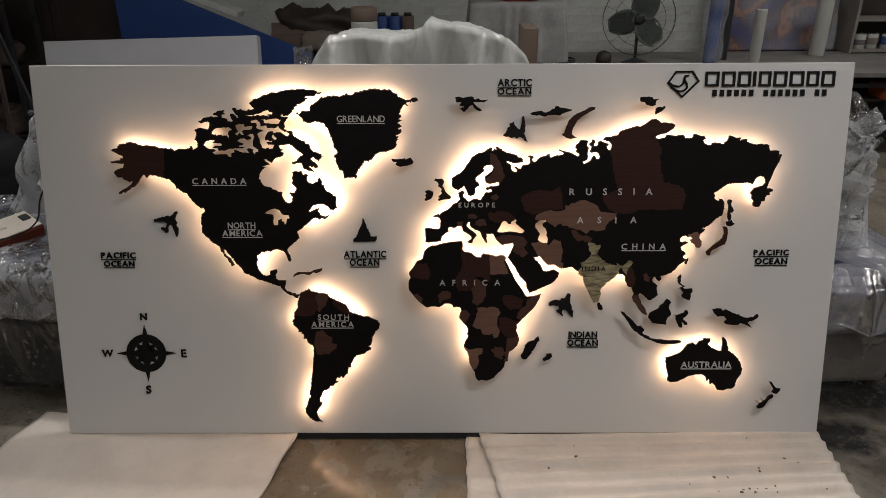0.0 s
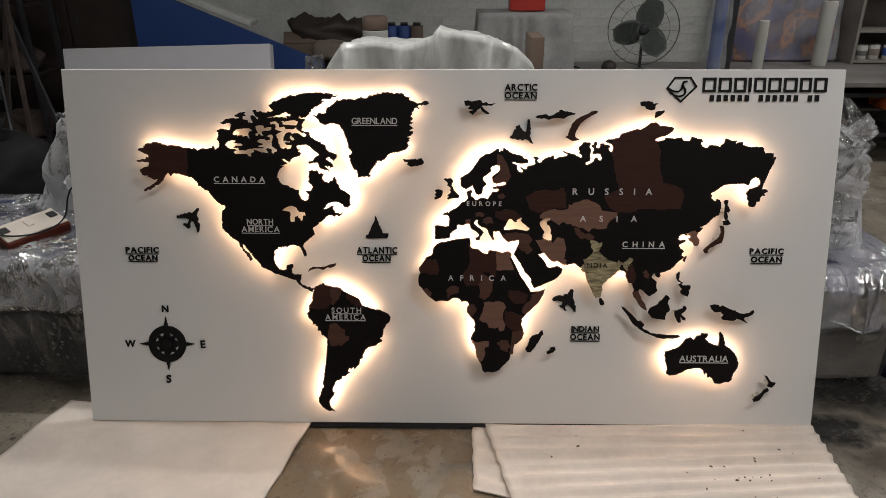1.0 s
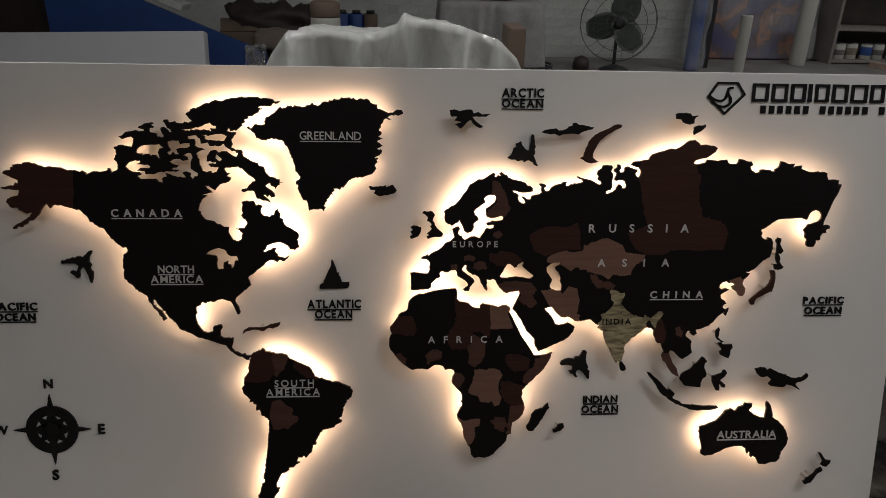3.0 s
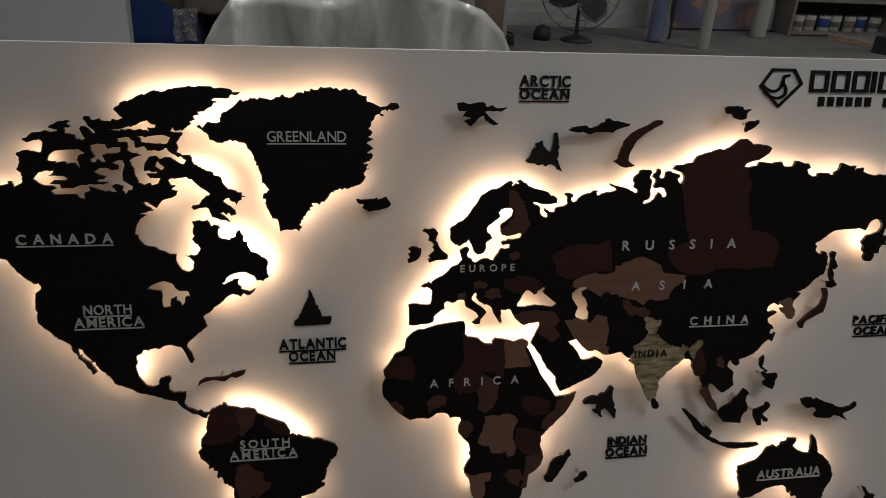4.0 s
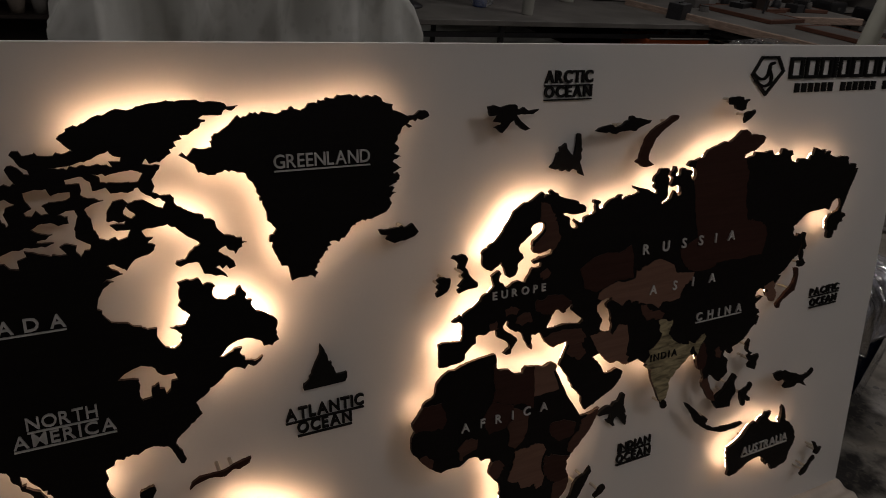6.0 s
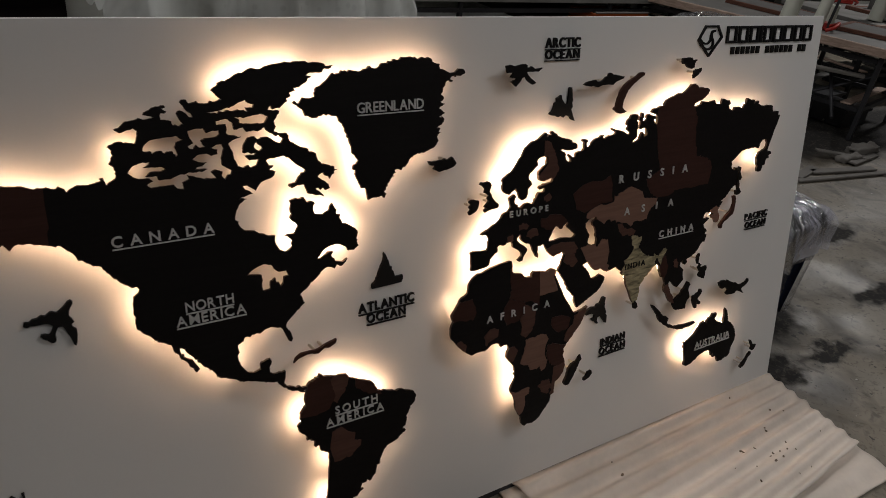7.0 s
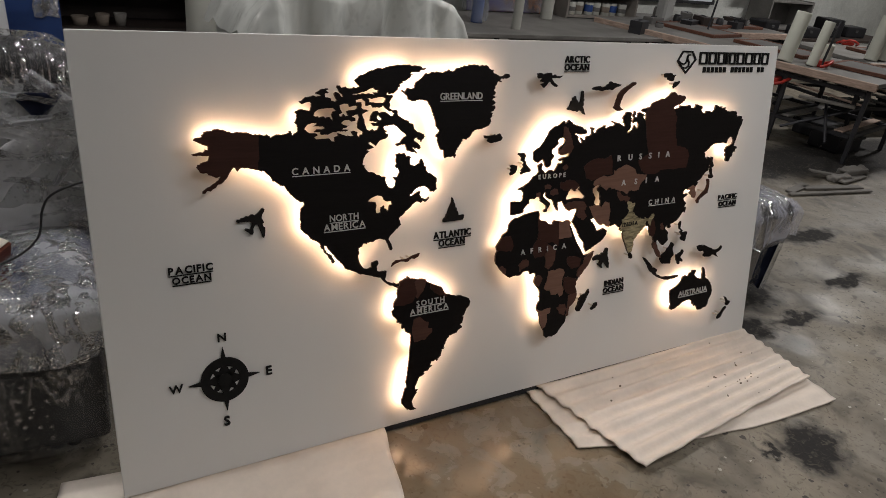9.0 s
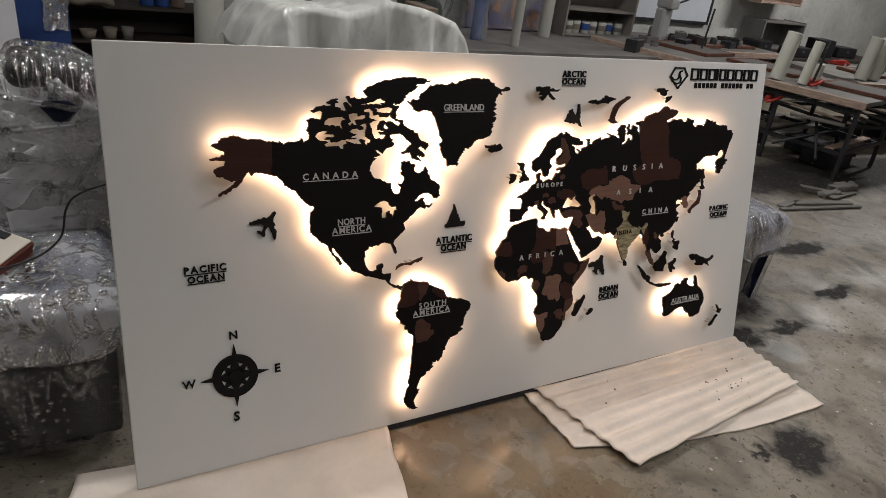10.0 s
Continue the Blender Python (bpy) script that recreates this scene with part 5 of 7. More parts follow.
def point(angle, r0, r1, half, front, depth):
    bm = bmesh.new()
    d = Vector((math.cos(angle), math.sin(angle)))
    s = Vector((-d.y, d.x)) * half
    flat = [d * r0 - s, d * r1, d * r0 + s, d * r0 * 0.2]
    a = [bm.verts.new((CX + p.x, front, CZ + p.y)) for p in flat]
    b = [bm.verts.new((CX + p.x, front + depth, CZ + p.y)) for p in flat]
    bm.faces.new(a)
    bm.faces.new(b[::-1])
    for i in range(4):
        bm.faces.new((a[i], a[(i + 1) % 4], b[(i + 1) % 4], b[i]))
    bmesh.ops.recalc_face_normals(bm, faces=bm.faces)
    return bm


part("outer_ring", ring(0.039, CR, -0.005, 0.005), M_BLACK, rose)
part("hub", ring(0.0, 0.018, -0.0056, 0.0056, 24), M_BLACK, rose)
for i in range(8):
    big = i % 2 == 0
    part("star_point", point(i * math.pi / 4, 0.016, 0.052 if big else 0.050, 0.0185 if big else 0.0125, -0.0047, 0.0047), M_BLACK, rose)
for i in range(4):
    part("spike", point(i * math.pi / 2, CR - 0.003, 0.094, 0.007, -0.0048, 0.0048), M_BLACK, rose)
for c, x0, x1, z0, z1 in (("N", -954, -931, 385, 408), ("E", -832, -809, 262, 288), ("S", -955, -931, 139, 166), ("W", -1086, -1050, 264, 287)):
    line_of_text(rose, c, x0, x1, z0, z1, -0.0045, 0.0045, M_BLACK, 0.02)

# ---- the maker's mark: plain shapes only ----
mark = thing("maker_mark", PANEL, "black cut-out emblem and rows of plain bars on the white panel", "sign")


def stroke(points, width, front=-0.005, depth=0.005, closed=False):
    """A flat raised line through points (millimetres)."""
    p = [Vector(q) / 1000 for q in points]
    bm = bmesh.new()
    pairs = list(zip(p, p[1:] + ([p[0]] if closed else [])))
    for a, b in pairs:
        d = (b - a)
        own = box((d.length + width * 0.6, depth, width))
        bmesh.ops.transform(own, matrix=Matrix.Translation(((a.x + b.x) / 2, front + depth / 2, (a.y + b.y) / 2)) @ Matrix.Rotation(-math.atan2(d.y, d.x), 4, "Y"), verts=own.verts)
        merge(bm, own)
    return bm


part("emblem_outline", stroke([(672, 1110), (695, 1143), (743, 1143), (762, 1116), (716, 1070)], 0.005, closed=True), M_BLACK, mark)
part("emblem_wing", stroke([tuple(q) for q in spline([(676, 1112), (690, 1103), (706, 1101), (716, 1108), (719, 1120)], 5)], 0.0045), M_BLACK, mark)
part("emblem_body", stroke([tuple(q) for q in spline([(682, 1098), (698, 1089), (714, 1087), (727, 1094), (728, 1106), (721, 1118), (722, 1129), (732, 1132)], 5)], 0.005), M_BLACK, mark)
xs = 780
for wide in (44, 42, 40, 10, 38, 42, 44, 38, 42):
    if wide < 20:
        part("bar", box((0.008, 0.006, 0.043), ((xs + 4) / 1000, -0.003, 1.1215)), M_BLACK, mark)
    else:
        w, x, z = wide - 4, (xs + wide / 2) / 1000, 1.1215
        part("bar", merge(box((0.0065, 0.006, 0.043), (x - w / 2000 + 0.003, -0.003, z)), merge(box((0.0065, 0.006, 0.043), (x + w / 2000 - 0.003, -0.003, z)),
             merge(box((w / 1000 - 0.0126, 0.006, 0.0065), (x, -0.003, z + 0.01825)), box((w / 1000 - 0.0126, 0.006, 0.0065), (x, -0.003, z - 0.01825))))), M_BLACK, mark)
    xs += wide + 5.6
for i in range(16):
    if i in (6, 13):
        continue
    part("small_bar", box((0.012, 0.005, 0.019), ((812 + i * 21.6) / 1000, -0.0025, 1.081)), M_BLACK, mark)

# ---- the workshop ----
WALL_Y, X0, X1, Y0, HIGH = 4.7, -6.0, 11.0, -6.0, 3.6


def structure(name, bm, mat, label, category):
    return tagged(part(name, bm, mat), label, category, kind="structure")


def ground_sheet():
    bm = bmesh.new()
    nx, ny = 70, 46
    g = [[bm.verts.new((X0 + (X1 - X0) * i / nx, Y0 + (WALL_Y - Y0) * j / ny, 0.004 * noise.noise(Vector((i * 0.4, j * 0.4, 0))) - 0.002)) for i in range(nx + 1)] for j in range(ny + 1)]
    for j in range(ny):
        for i in range(nx):
            bm.faces.new((g[j][i], g[j][i + 1], g[j + 1][i + 1], g[j + 1][i])).smooth = True
    return bm


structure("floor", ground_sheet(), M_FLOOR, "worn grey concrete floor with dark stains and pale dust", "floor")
wall_north = structure("wall_north", box((X1 - X0, 0.2, HIGH), ((X0 + X1) / 2, WALL_Y + 0.112, HIGH / 2)), M_MORTAR, "whitewashed brick wall with grey stains", "wall")
structure("wall_south", box((X1 - X0, 0.2, HIGH), ((X0 + X1) / 2, Y0 - 0.1, HIGH / 2)), M_PLAIN, "plain grey painted workshop wall", "wall")
structure("wall_west", box((0.2, WALL_Y - Y0, HIGH), (X0 - 0.1, (WALL_Y + Y0) / 2, HIGH / 2)), M_PLAIN, "plain grey painted workshop wall", "wall")
structure("wall_east", box((0.2, WALL_Y - Y0, HIGH), (X1 + 0.1, (WALL_Y + Y0) / 2, HIGH / 2)), M_PLAIN, "plain grey painted workshop wall", "wall")
structure("ceiling", box((X1 - X0, WALL_Y - Y0, 0.15), ((X0 + X1) / 2, (WALL_Y + Y0) / 2, HIGH + 0.075)), M_CEIL, "grey sheet ceiling of the workshop", "ceiling")

for x, y, share in TUBES:
    t = thing("tube_light", pose(x, y, HIGH - 0.5), "white ceiling tube light hanging over the workshop", "lamp", "ceiling tube lights")
    part("housing", box((1.25, 0.07, 0.05), (0, 0, 0.045), 0.008), M_CARD, t)
    part("tube", rod((-0.6, 0, 0), (0.6, 0, 0), 0.014, sides=12), M_TUBE, t)
    for s in (-0.45, 0.45):
        part("hanger", rod((s, 0, 0.06), (s, 0, 0.5), 0.004, sides=6), M_METAL, t)
    lamp = bpy.data.lights.new("tube_glow", "AREA")
    lamp.shape, lamp.size, lamp.size_y, lamp.energy, lamp.color = "RECTANGLE", 1.2, 0.06, TUBE_WATTS * share, (1.0, 0.99, 0.985)
    ob = new("tube_glow", lamp)
    ob.matrix_basis = pose(x, y, HIGH - 0.53)

# ---- packing foam in front of the panel ----
M_DUSTY = material("dusty_beige_cloth", (0.20, 0.165, 0.135), 0.9, vary=0.3, scale=9, bump=0.4)
def sheet(corners, thick, wave, pitch, seed, nx=60, ny=60, lift=0.0, rise=0.0, bulge=0.0):
    """A thin soft sheet over four corners, wavy along its depth."""
    a, b, c, d = [Vector(p) for p in corners]
    bm = bmesh.new()

    def spot(u, v):
        p = a.lerp(b, u).lerp(d.lerp(c, u), v) - Vector((0, bulge * v * math.sin(math.pi * u), 0))
        h = wave * (0.45 + 0.55 * min(1.0, u / 0.1, (1 - u) / 0.05)) * math.sin(2 * math.pi * v * (a - d).length / pitch + 0.5 * noise.noise(Vector((u * 3, v * 3, seed)))) + 0.002 * noise.noise(Vector((u * 6, v * 6, seed + 3)))
        p = p + Vector((0.006 * noise.noise(Vector((v * 9, seed, 0))) * (u < 0.02 or u > 0.98), 0.006 * noise.noise(Vector((u * 9, seed, 5))) * (v > 0.98), 0))
        return Vector((p.x, p.y, lift + wave + h + rise * min(1.0, max(0.0, (p.y + 0.22) / 0.2))))
    top = [[bm.verts.new(spot(i / nx, j / ny) + Vector((0, 0, thick))) for i in range(nx + 1)] for j in range(ny + 1)]
    low = [[bm.verts.new(spot(i / nx, j / ny)) for i in range(nx + 1)] for j in range(ny + 1)]
    for j in range(ny):
        for i in range(nx):
            bm.faces.new((top[j][i], top[j][i + 1], top[j + 1][i + 1], top[j + 1][i])).smooth = True
            bm.faces.new((low[j][i], low[j + 1][i], low[j + 1][i + 1], low[j][i + 1])).smooth = True
    for i in range(nx):
        bm.faces.new((low[0][i], low[0][i + 1], top[0][i + 1], top[0][i]))
        bm.faces.new((top[ny][i], top[ny][i + 1], low[ny][i + 1], low[ny][i]))
    for j in range(ny):
        bm.faces.new((top[j][0], top[j + 1][0], low[j + 1][0], low[j][0]))
        bm.faces.new((low[j][nx], low[j + 1][nx], top[j + 1][nx], top[j][nx]))
    bmesh.ops.recalc_face_normals(bm, faces=bm.faces)
    return bm


tagged(part("foam_sheet", sheet([(-1.36, 0.12, 0), (-0.47, 0.03, 0), (-0.66, -0.85, 0), (-1.62, -0.75, 0)], 0.006, 0.0008, 0.3, 1, rise=0.016), M_FOAM),
       "flat off-white packing foam sheet on the floor under the panel", "foam sheet", "packing foam sheets")
tagged(part("foam_sheet", sheet([(0.078, 0.06, 0), (1.215, 0.06, 0), (1.202, -0.463, 0), (0.075, -0.295, 0)], 0.004, 0.0055, 0.06, 2, bulge=0.055), M_FOAM),
       "corrugated off-white packing foam sheet lying under another sheet", "foam sheet", "packing foam sheets")
upper = part("foam_sheet", sheet([(0.112, 0.05, 0), (1.228, 0.05, 0), (1.197, -0.345, 0), (0.204, -0.460, 0)], 0.004, 0.0095, 0.062, 3, lift=0.0140), M_FOAM)
tagged(upper,
       "corrugated off-white packing foam sheet with crumbs on it, under the panel", "foam sheet", "packing foam sheets")

surface = BVHTree.FromPolygons([v.co for v in upper.data.vertices], [tuple(p.vertices) for p in upper.data.polygons])
rnd = random.Random(5)
crumb = bmesh.new()
bmesh.ops.create_icosphere(crumb, subdivisions=1, radius=1)
for v in crumb.verts:
    v.co *= 1 + 0.35 * noise.noise(v.co * 2)
crumb_mesh = bpy.data.meshes.new("crumb")
crumb.to_mesh(crumb_mesh)
crumb.free()
crumb_mesh.materials.append(material("crumb_of_dirt", (0.17, 0.125, 0.09), 0.9, vary=0.3))
for i in range(26):
    if i < 19:
        x, y, z = rnd.gauss(0.90, 0.11), rnd.gauss(-0.25, 0.045), 0.0
    else:
        x, y, z = rnd.uniform(0.3, 1.1), rnd.uniform(-0.3, -0.02), 0.0
    z = (surface.ray_cast(Vector((x, y, 1)), Vector((0, 0, -1)))[0] or Vector((0, 0, 0.004))).z + 0.001
    ob = new("crumb", crumb_mesh)
    s = rnd.uniform(0.0018, 0.0042)
    ob.matrix_basis = pose(x, y, z, rnd.uniform(0, 90), 0, rnd.uniform(0, 360)) @ Matrix.Diagonal((s * 1.6, s, s * 0.6, 1))
    tagged(ob, "small dark crumb of debris lying on the foam sheet", "debris", "crumbs on the foam sheet")


# grey fabric darkened in its colour for the left seat's shaded base
M_SHADECLOTH = material("shaded_grey_fabric", (0.028, 0.027, 0.026), 0.85, vary=0.25, scale=8, fine=200, bump=0.3)


# ---- seats wrapped in packing film beside and behind the panel ----
def tapered(bm, middle, top, high, more):
    """Widens an upright body towards its foot."""
    for v in bm.verts:
        v.co.x = middle + (v.co.x - middle) * (1 + more * max(0.0, top - v.co.z) / high)
    return bm


def drooped(bm, start, end, drop, above):
    """Lets the top of a body sink towards one end."""
    for v in bm.verts:
        k = min(1.0, max(0.0, (v.co.x - start) / (end - start)))
        v.co.z -= drop * k * k * min(1.0, max(0.0, (v.co.z - above) / 0.25))
    return bm


def film_band(a, b, wide, seed, front):
    """A ribbon of film drawn slantwise across a back, rumpled along its length."""
    bm = bmesh.new()
    a, b = Vector(a), Vector(b)
    side = Vector((-(b - a).y, (b - a).x)).normalized()
    rows = []
    for i in range(25):
        p = a.lerp(b, i / 24)
        row = []
        for j in range(9):
            q = p + side * wide * (j / 8 - 0.5) * (1 + 0.3 * noise.noise(Vector((i * 0.3, seed, 0))))
            row.append(bm.verts.new((q.x, front + 0.012 * noise.noise(Vector((i * 0.25, j * 0.9, seed))) - 0.010 * math.sin(math.pi * j / 8), q.y)))
        rows.append(row)
    for lo, hi in zip(rows, rows[1:]):
        for j in range(8):
            bm.faces.new((lo[j], lo[j + 1], hi[j + 1], hi[j])).smooth = True
    bmesh.ops.solidify(bm, geom=bm.faces[:], thickness=0.002)
    return bm


def side_drape(top_x, low_x, top, low, front, back, seed, deep=0.010):
    """Cloth or film that hangs down the side of a seat in upright folds and turns in at its foot."""
    bm = bmesh.new()
    rows = []
    for j in range(15):
        v = j / 14
        row = []
        for i in range(41):
            u = i / 40
            fold = noise.noise(Vector((u * 7, v * 0.8, seed))) + 0.4 * noise.noise(Vector((u * 18, v * 1.5, seed + 4)))
            row.append(bm.verts.new((top_x + (low_x - top_x) * v + deep * (0.4 + v) * fold, front + (back - front) * u, top + (low + 0.015 * fold - top) * v)))
        rows.append(row)
    for a, b in zip(rows, rows[1:]):
        for i in range(40):
            bm.faces.new((a[i], a[i + 1], b[i + 1], b[i])).smooth = True
    bmesh.ops.solidify(bm, geom=bm.faces[:], thickness=0.003)
    return bm


def pennant(x, wide, top, drop, y):
    """A hanging corner of cloth, pointed and a little puckered."""
    bm = bmesh.new()
    rows = []
    for j in range(9):
        v = j / 8
        rows.append([bm.verts.new((x + (i / 10 - 0.5) * wide * (1 - 0.93 * v), y + 0.006 * noise.noise(Vector((i * 0.5, j * 0.4, 2))), top - drop * v + 0.006 * math.sin(math.pi * i / 10))) for i in range(11)])
    for a, b in zip(rows, rows[1:]):
        for i in range(10):
            bm.faces.new((a[i], a[i + 1], b[i + 1], b[i])).smooth = True
    bmesh.ops.solidify(bm, geom=bm.faces[:], thickness=0.004)
    return bm


def film_skirt(wide, y, top, low, seed):
    """Film that hangs in pleats over the front edge of a seat."""
    bm = bmesh.new()
    rows = []
    for j in range(13):
        v = j / 12
        row = []
        for i in range(61):
            x = (i / 60 - 0.5) * wide
            pleat = noise.noise(Vector((x * 9, v * 1.2, seed))) + 0.4 * noise.noise(Vector((x * 22, v * 2, seed + 3)))
            hem = low + 0.07 * noise.noise(Vector((x * 5, 0, seed + 7)))
            row.append(bm.verts.new((x, y + (1 - v) * 0.05 * max(0.0, 1 - v * 5) - 0.028 * (0.3 + v) * pleat, top + (hem - top) * v)))
        rows.append(row)
    for a, b in zip(rows, rows[1:]):
        for i in range(60):
            bm.faces.new((a[i], a[i + 1], b[i + 1], b[i])).smooth = True
    bmesh.ops.solidify(bm, geom=bm.faces[:], thickness=0.0015)
    return bm


def wrapped_seat(m, label, wide, seat_z, back_at, seed, back_high, set_back, taper, base, film, back_film, drop, narrow=0.0):
    """An armchair in packing film: base, cushion, back with a rolled top, and film drawn over all of them."""
    t = thing("wrapped_armchair", m, label, "armchair", "wrapped seats")
    low = seat_z - 0.19
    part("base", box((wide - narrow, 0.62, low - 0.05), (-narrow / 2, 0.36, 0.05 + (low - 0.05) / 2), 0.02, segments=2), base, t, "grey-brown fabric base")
    part("seat", puffy((wide + 0.02, 0.67, 0.21), (0, 0.35, seat_z - 0.10), 14, 0.014, 5, 0.06, seed), M_NAVY, t, "dark blue seat cushion")
    bx, bw = back_at
    tall = back_high - seat_z + 0.06
    start, end, above = bx - 0.1 * bw, bx + 0.55 * bw, back_high - 0.32
    part("backrest", drooped(tapered(puffy((bw, 0.16, tall - 0.09), (bx, 0.40 + set_back, seat_z - 0.06 + (tall - 0.09) / 2), 12, 0.015, 4, 0.07, seed + 2), bx, back_high, tall, taper), start, end, drop, above), M_PALECLOTH, t, "pale grey padded backrest")
    part("top_roll", drooped(puffy((bw * 0.9, 0.20, 0.09), (bx, 0.36 + set_back, back_high - 0.05), 14, 0.010, 6, 0.04, seed + 3), start, end, drop, above), M_CABLE, t, "rolled black head of the backrest")
    for sx in (-1, 1):
        for y in (0.12, 0.6):
            part("leg", rod((sx * (wide / 2 - 0.10), y, 0), (sx * (wide / 2 - 0.09), y, 0.06), 0.02, 0.025), M_SHELF, t)
    if narrow:
        part("side_flap", side_drape(wide / 2 + 0.005, wide / 2 - 0.045, seat_z - 0.05, 0.02, 0.03, 0.66, seed), M_NAVY, t, "dark blue cover hanging down the side")
        part("film_over_side", side_drape(wide / 2 + 0.022, wide / 2 - 0.030, seat_z - 0.02, 0.03, 0.01, 0.68, seed + 2, 0.016), film, t, "clear film hanging in upright folds")
    part("film_over_seat", puffy((wide + 0.04, 0.70, 0.235), (0, 0.35, seat_z - 0.10), 34, 0.020, 12, 0.06, seed + 5), film, t, "crinkled clear packing film")
    part("film_skirt", film_skirt(wide + 0.03, -0.012, seat_z + 0.004, low + 0.03, seed), film, t, "pleated clear film over the seat's front edge")
    part("film_over_base", puffy((wide - narrow + 0.03, 0.66, low - 0.03), (-narrow / 2, 0.355, (low + 0.01) / 2), 24, 0.016, 7, 0.03, seed + 6), M_BASEFILM, t, "thin clear packing film")
    rise = tall - 0.06
    part("film_over_back", drooped(tapered(puffy((bw + 0.05, 0.26, rise), (bx, 0.38 + set_back, seat_z - 0.06 + rise / 2), 34, 0.022, 8, 0.08, seed + 8), bx, back_high, tall, taper), start, end, drop, above), back_film, t, "crinkled clear packing film")
    part("film_over_roll", drooped(puffy((bw * 0.9 + 0.05, 0.26, 0.13), (bx, 0.36 + set_back, back_high - 0.055), 30, 0.010, 9, 0.06, seed + 9), start, end, drop, above), M_PLEAT, t, "clear film gathered in upright pleats")
    for k, (x0, z0, x1, z1, w) in enumerate(((-0.62, 0.20, 0.52, 0.72, 0.09), (-0.60, 0.62, 0.58, 0.36, 0.07), (-0.55, 0.05, 0.60, 0.12, 0.09), (-0.60, 0.55, 0.50, 0.61, 0.022), (-0.60, 0.73, 0.15, 0.66, 0.018),
                                             (-0.60, 0.44, 0.20, 0.36, 0.026), (-0.05, 0.80, 0.55, 0.52, 0.03), (0.05, 0.25, 0.55, 0.62, 0.022), (-0.60, 0.31, 0.55, 0.20, 0.02))):
        part("film_band", film_band((bx + x0 * bw, seat_z + z0 * tall), (bx + x1 * bw, seat_z + z1 * tall), w, seed + k, 0.230 + set_back - 0.003 * (k % 4)), M_BAND if w > 0.05 else M_FILM, t, "tight slanting band of clear film")
    if not narrow:
        part("cloth_corner", pennant(bx, 0.12, back_high - 0.115, 0.075, 0.236 + set_back), M_NAVY, t, "dark pointed corner of cloth under the film")
    return t


M_PALECLOTH = material("pale_grey_fabric", (0.30, 0.31, 0.29), 0.85, vary=0.2, scale=8, fine=200, bump=0.3)
M_LOOSE = plastic_film("loose_clear_film", (0.86, 0.86, 0.96), 9.0, 0.20, (0.24, 0.9), 0.50, 0.62, 0.19, 0.02, 0.15, (2.4, 1, 0.3))
M_CLOUDY = plastic_film("cloudy_gathered_film", (0.90, 0.91, 0.93), 17.0, 0.49, (0.04, 0.9), 0.54, 0.65, 0.13, 0.024, 0.6, (1.6, 1, 0.45))
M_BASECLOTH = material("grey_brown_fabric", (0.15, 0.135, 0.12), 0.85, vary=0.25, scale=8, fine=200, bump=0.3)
wrapped_seat(pose(-1.70, 0.20, 0, 0, 0, -3), "navy and grey armchair wrapped in crinkled clear packing film", 0.95, 0.535, (0.39, 0.29), 1.0, 1.04, 0.19, 1.5, M_SHADECLOTH, M_FILM, M_WRAP, 0.075)
wrapped_seat(pose(1.35, 0.19, 0, 0, 0, 3), "navy and grey armchair wrapped in clear film behind the panel", 0.65, 0.475, (-0.115, 0.42), 4.0, 1.09, 0.0, 0.5, M_BASECLOTH, M_LOOSE, M_CLOUDY, 0.13, 0.09)


def milky_bundle():
    t = thing("wrapped_bundle", pose(-0.05, 1.25, 0), "tall bundle under a milky plastic sheet behind the panel", "bundle")
    part("load", box((0.70, 0.5, 0.9), (-0.04, 0.32, 0.45), 0.03), M_CARTON, t)
    bm = bmesh.new()
    nx, ny = 76, 60
    ridge = ((-0.53, 0.98), (-0.485, 1.06), (-0.42, 1.145), (-0.30, 1.14), (-0.12, 1.135), (-0.035, 1.165), (-0.012, 1.205), (0.03, 1.188), (0.18, 1.17), (0.33, 1.125), (0.40, 1.06), (0.44, 0.98))

    def top(x):
        for (xa, za), (xb, zb) in zip(ridge, ridge[1:]):
            if x <= xb:
                return za + (zb - za) * (x - xa) / (xb - xa)
        return ridge[-1][1]
    # creases: from a point under the ridge, running down and outwards
    creases = ((-0.42, 0.10, 0.055, 0.05), (-0.30, 0.45, -0.05, 0.09), (-0.16, -0.35, 0.045, 0.035), (-0.02, 0.25, 0.05, 0.06), (0.10, -0.6, -0.04, 0.08), (0.22, -0.15, 0.05, 0.04), (0.33, 0.2, 0.05, 0.045))
    rows = []
    for j in range(ny + 1):
        v = j / ny
        row = []
        for i in range(nx + 1):
            x = -0.53 + 0.97 * i / nx
            z0 = top(x)
            fall = max(0.0, 1 - v / 0.6)
            y = -0.08
            for cx, lean, depth, half in creases:
                d = abs(x - cx - lean * fall * 0.5) / (half * (1 + 1.5 * fall))
                y -= 1.7 * depth * max(0.0, 1 - d) * min(1.0, 0.25 + fall * 4)
            y += 0.03 * abs(noise.noise(Vector((x * 6 + v * 3, v * 4, 3)))) + 0.012 * abs(noise.noise(Vector((x * 20, v * 9, 6))))
            if v < 0.6:
                z = z0 * (v / 0.6)
            else:
                w = (v - 0.6) / 0.4
                y, z = y * (1 - w) + 0.66 * w, z0 - 0.05 * w - 0.06 * abs(noise.noise(Vector((x * 8, w * 4, 8)))) * min(1.0, w * 6)
            row.append(bm.verts.new((x, y, max(0.005, z))))
        rows.append(row)
    for a, b in zip(rows, rows[1:]):
        for i in range(nx):
            bm.faces.new((a[i], a[i + 1], b[i + 1], b[i])).smooth = True
    part("plastic_sheet", bm, M_MILKY, t, "milky plastic sheet with sharp folds")


milky_bundle()

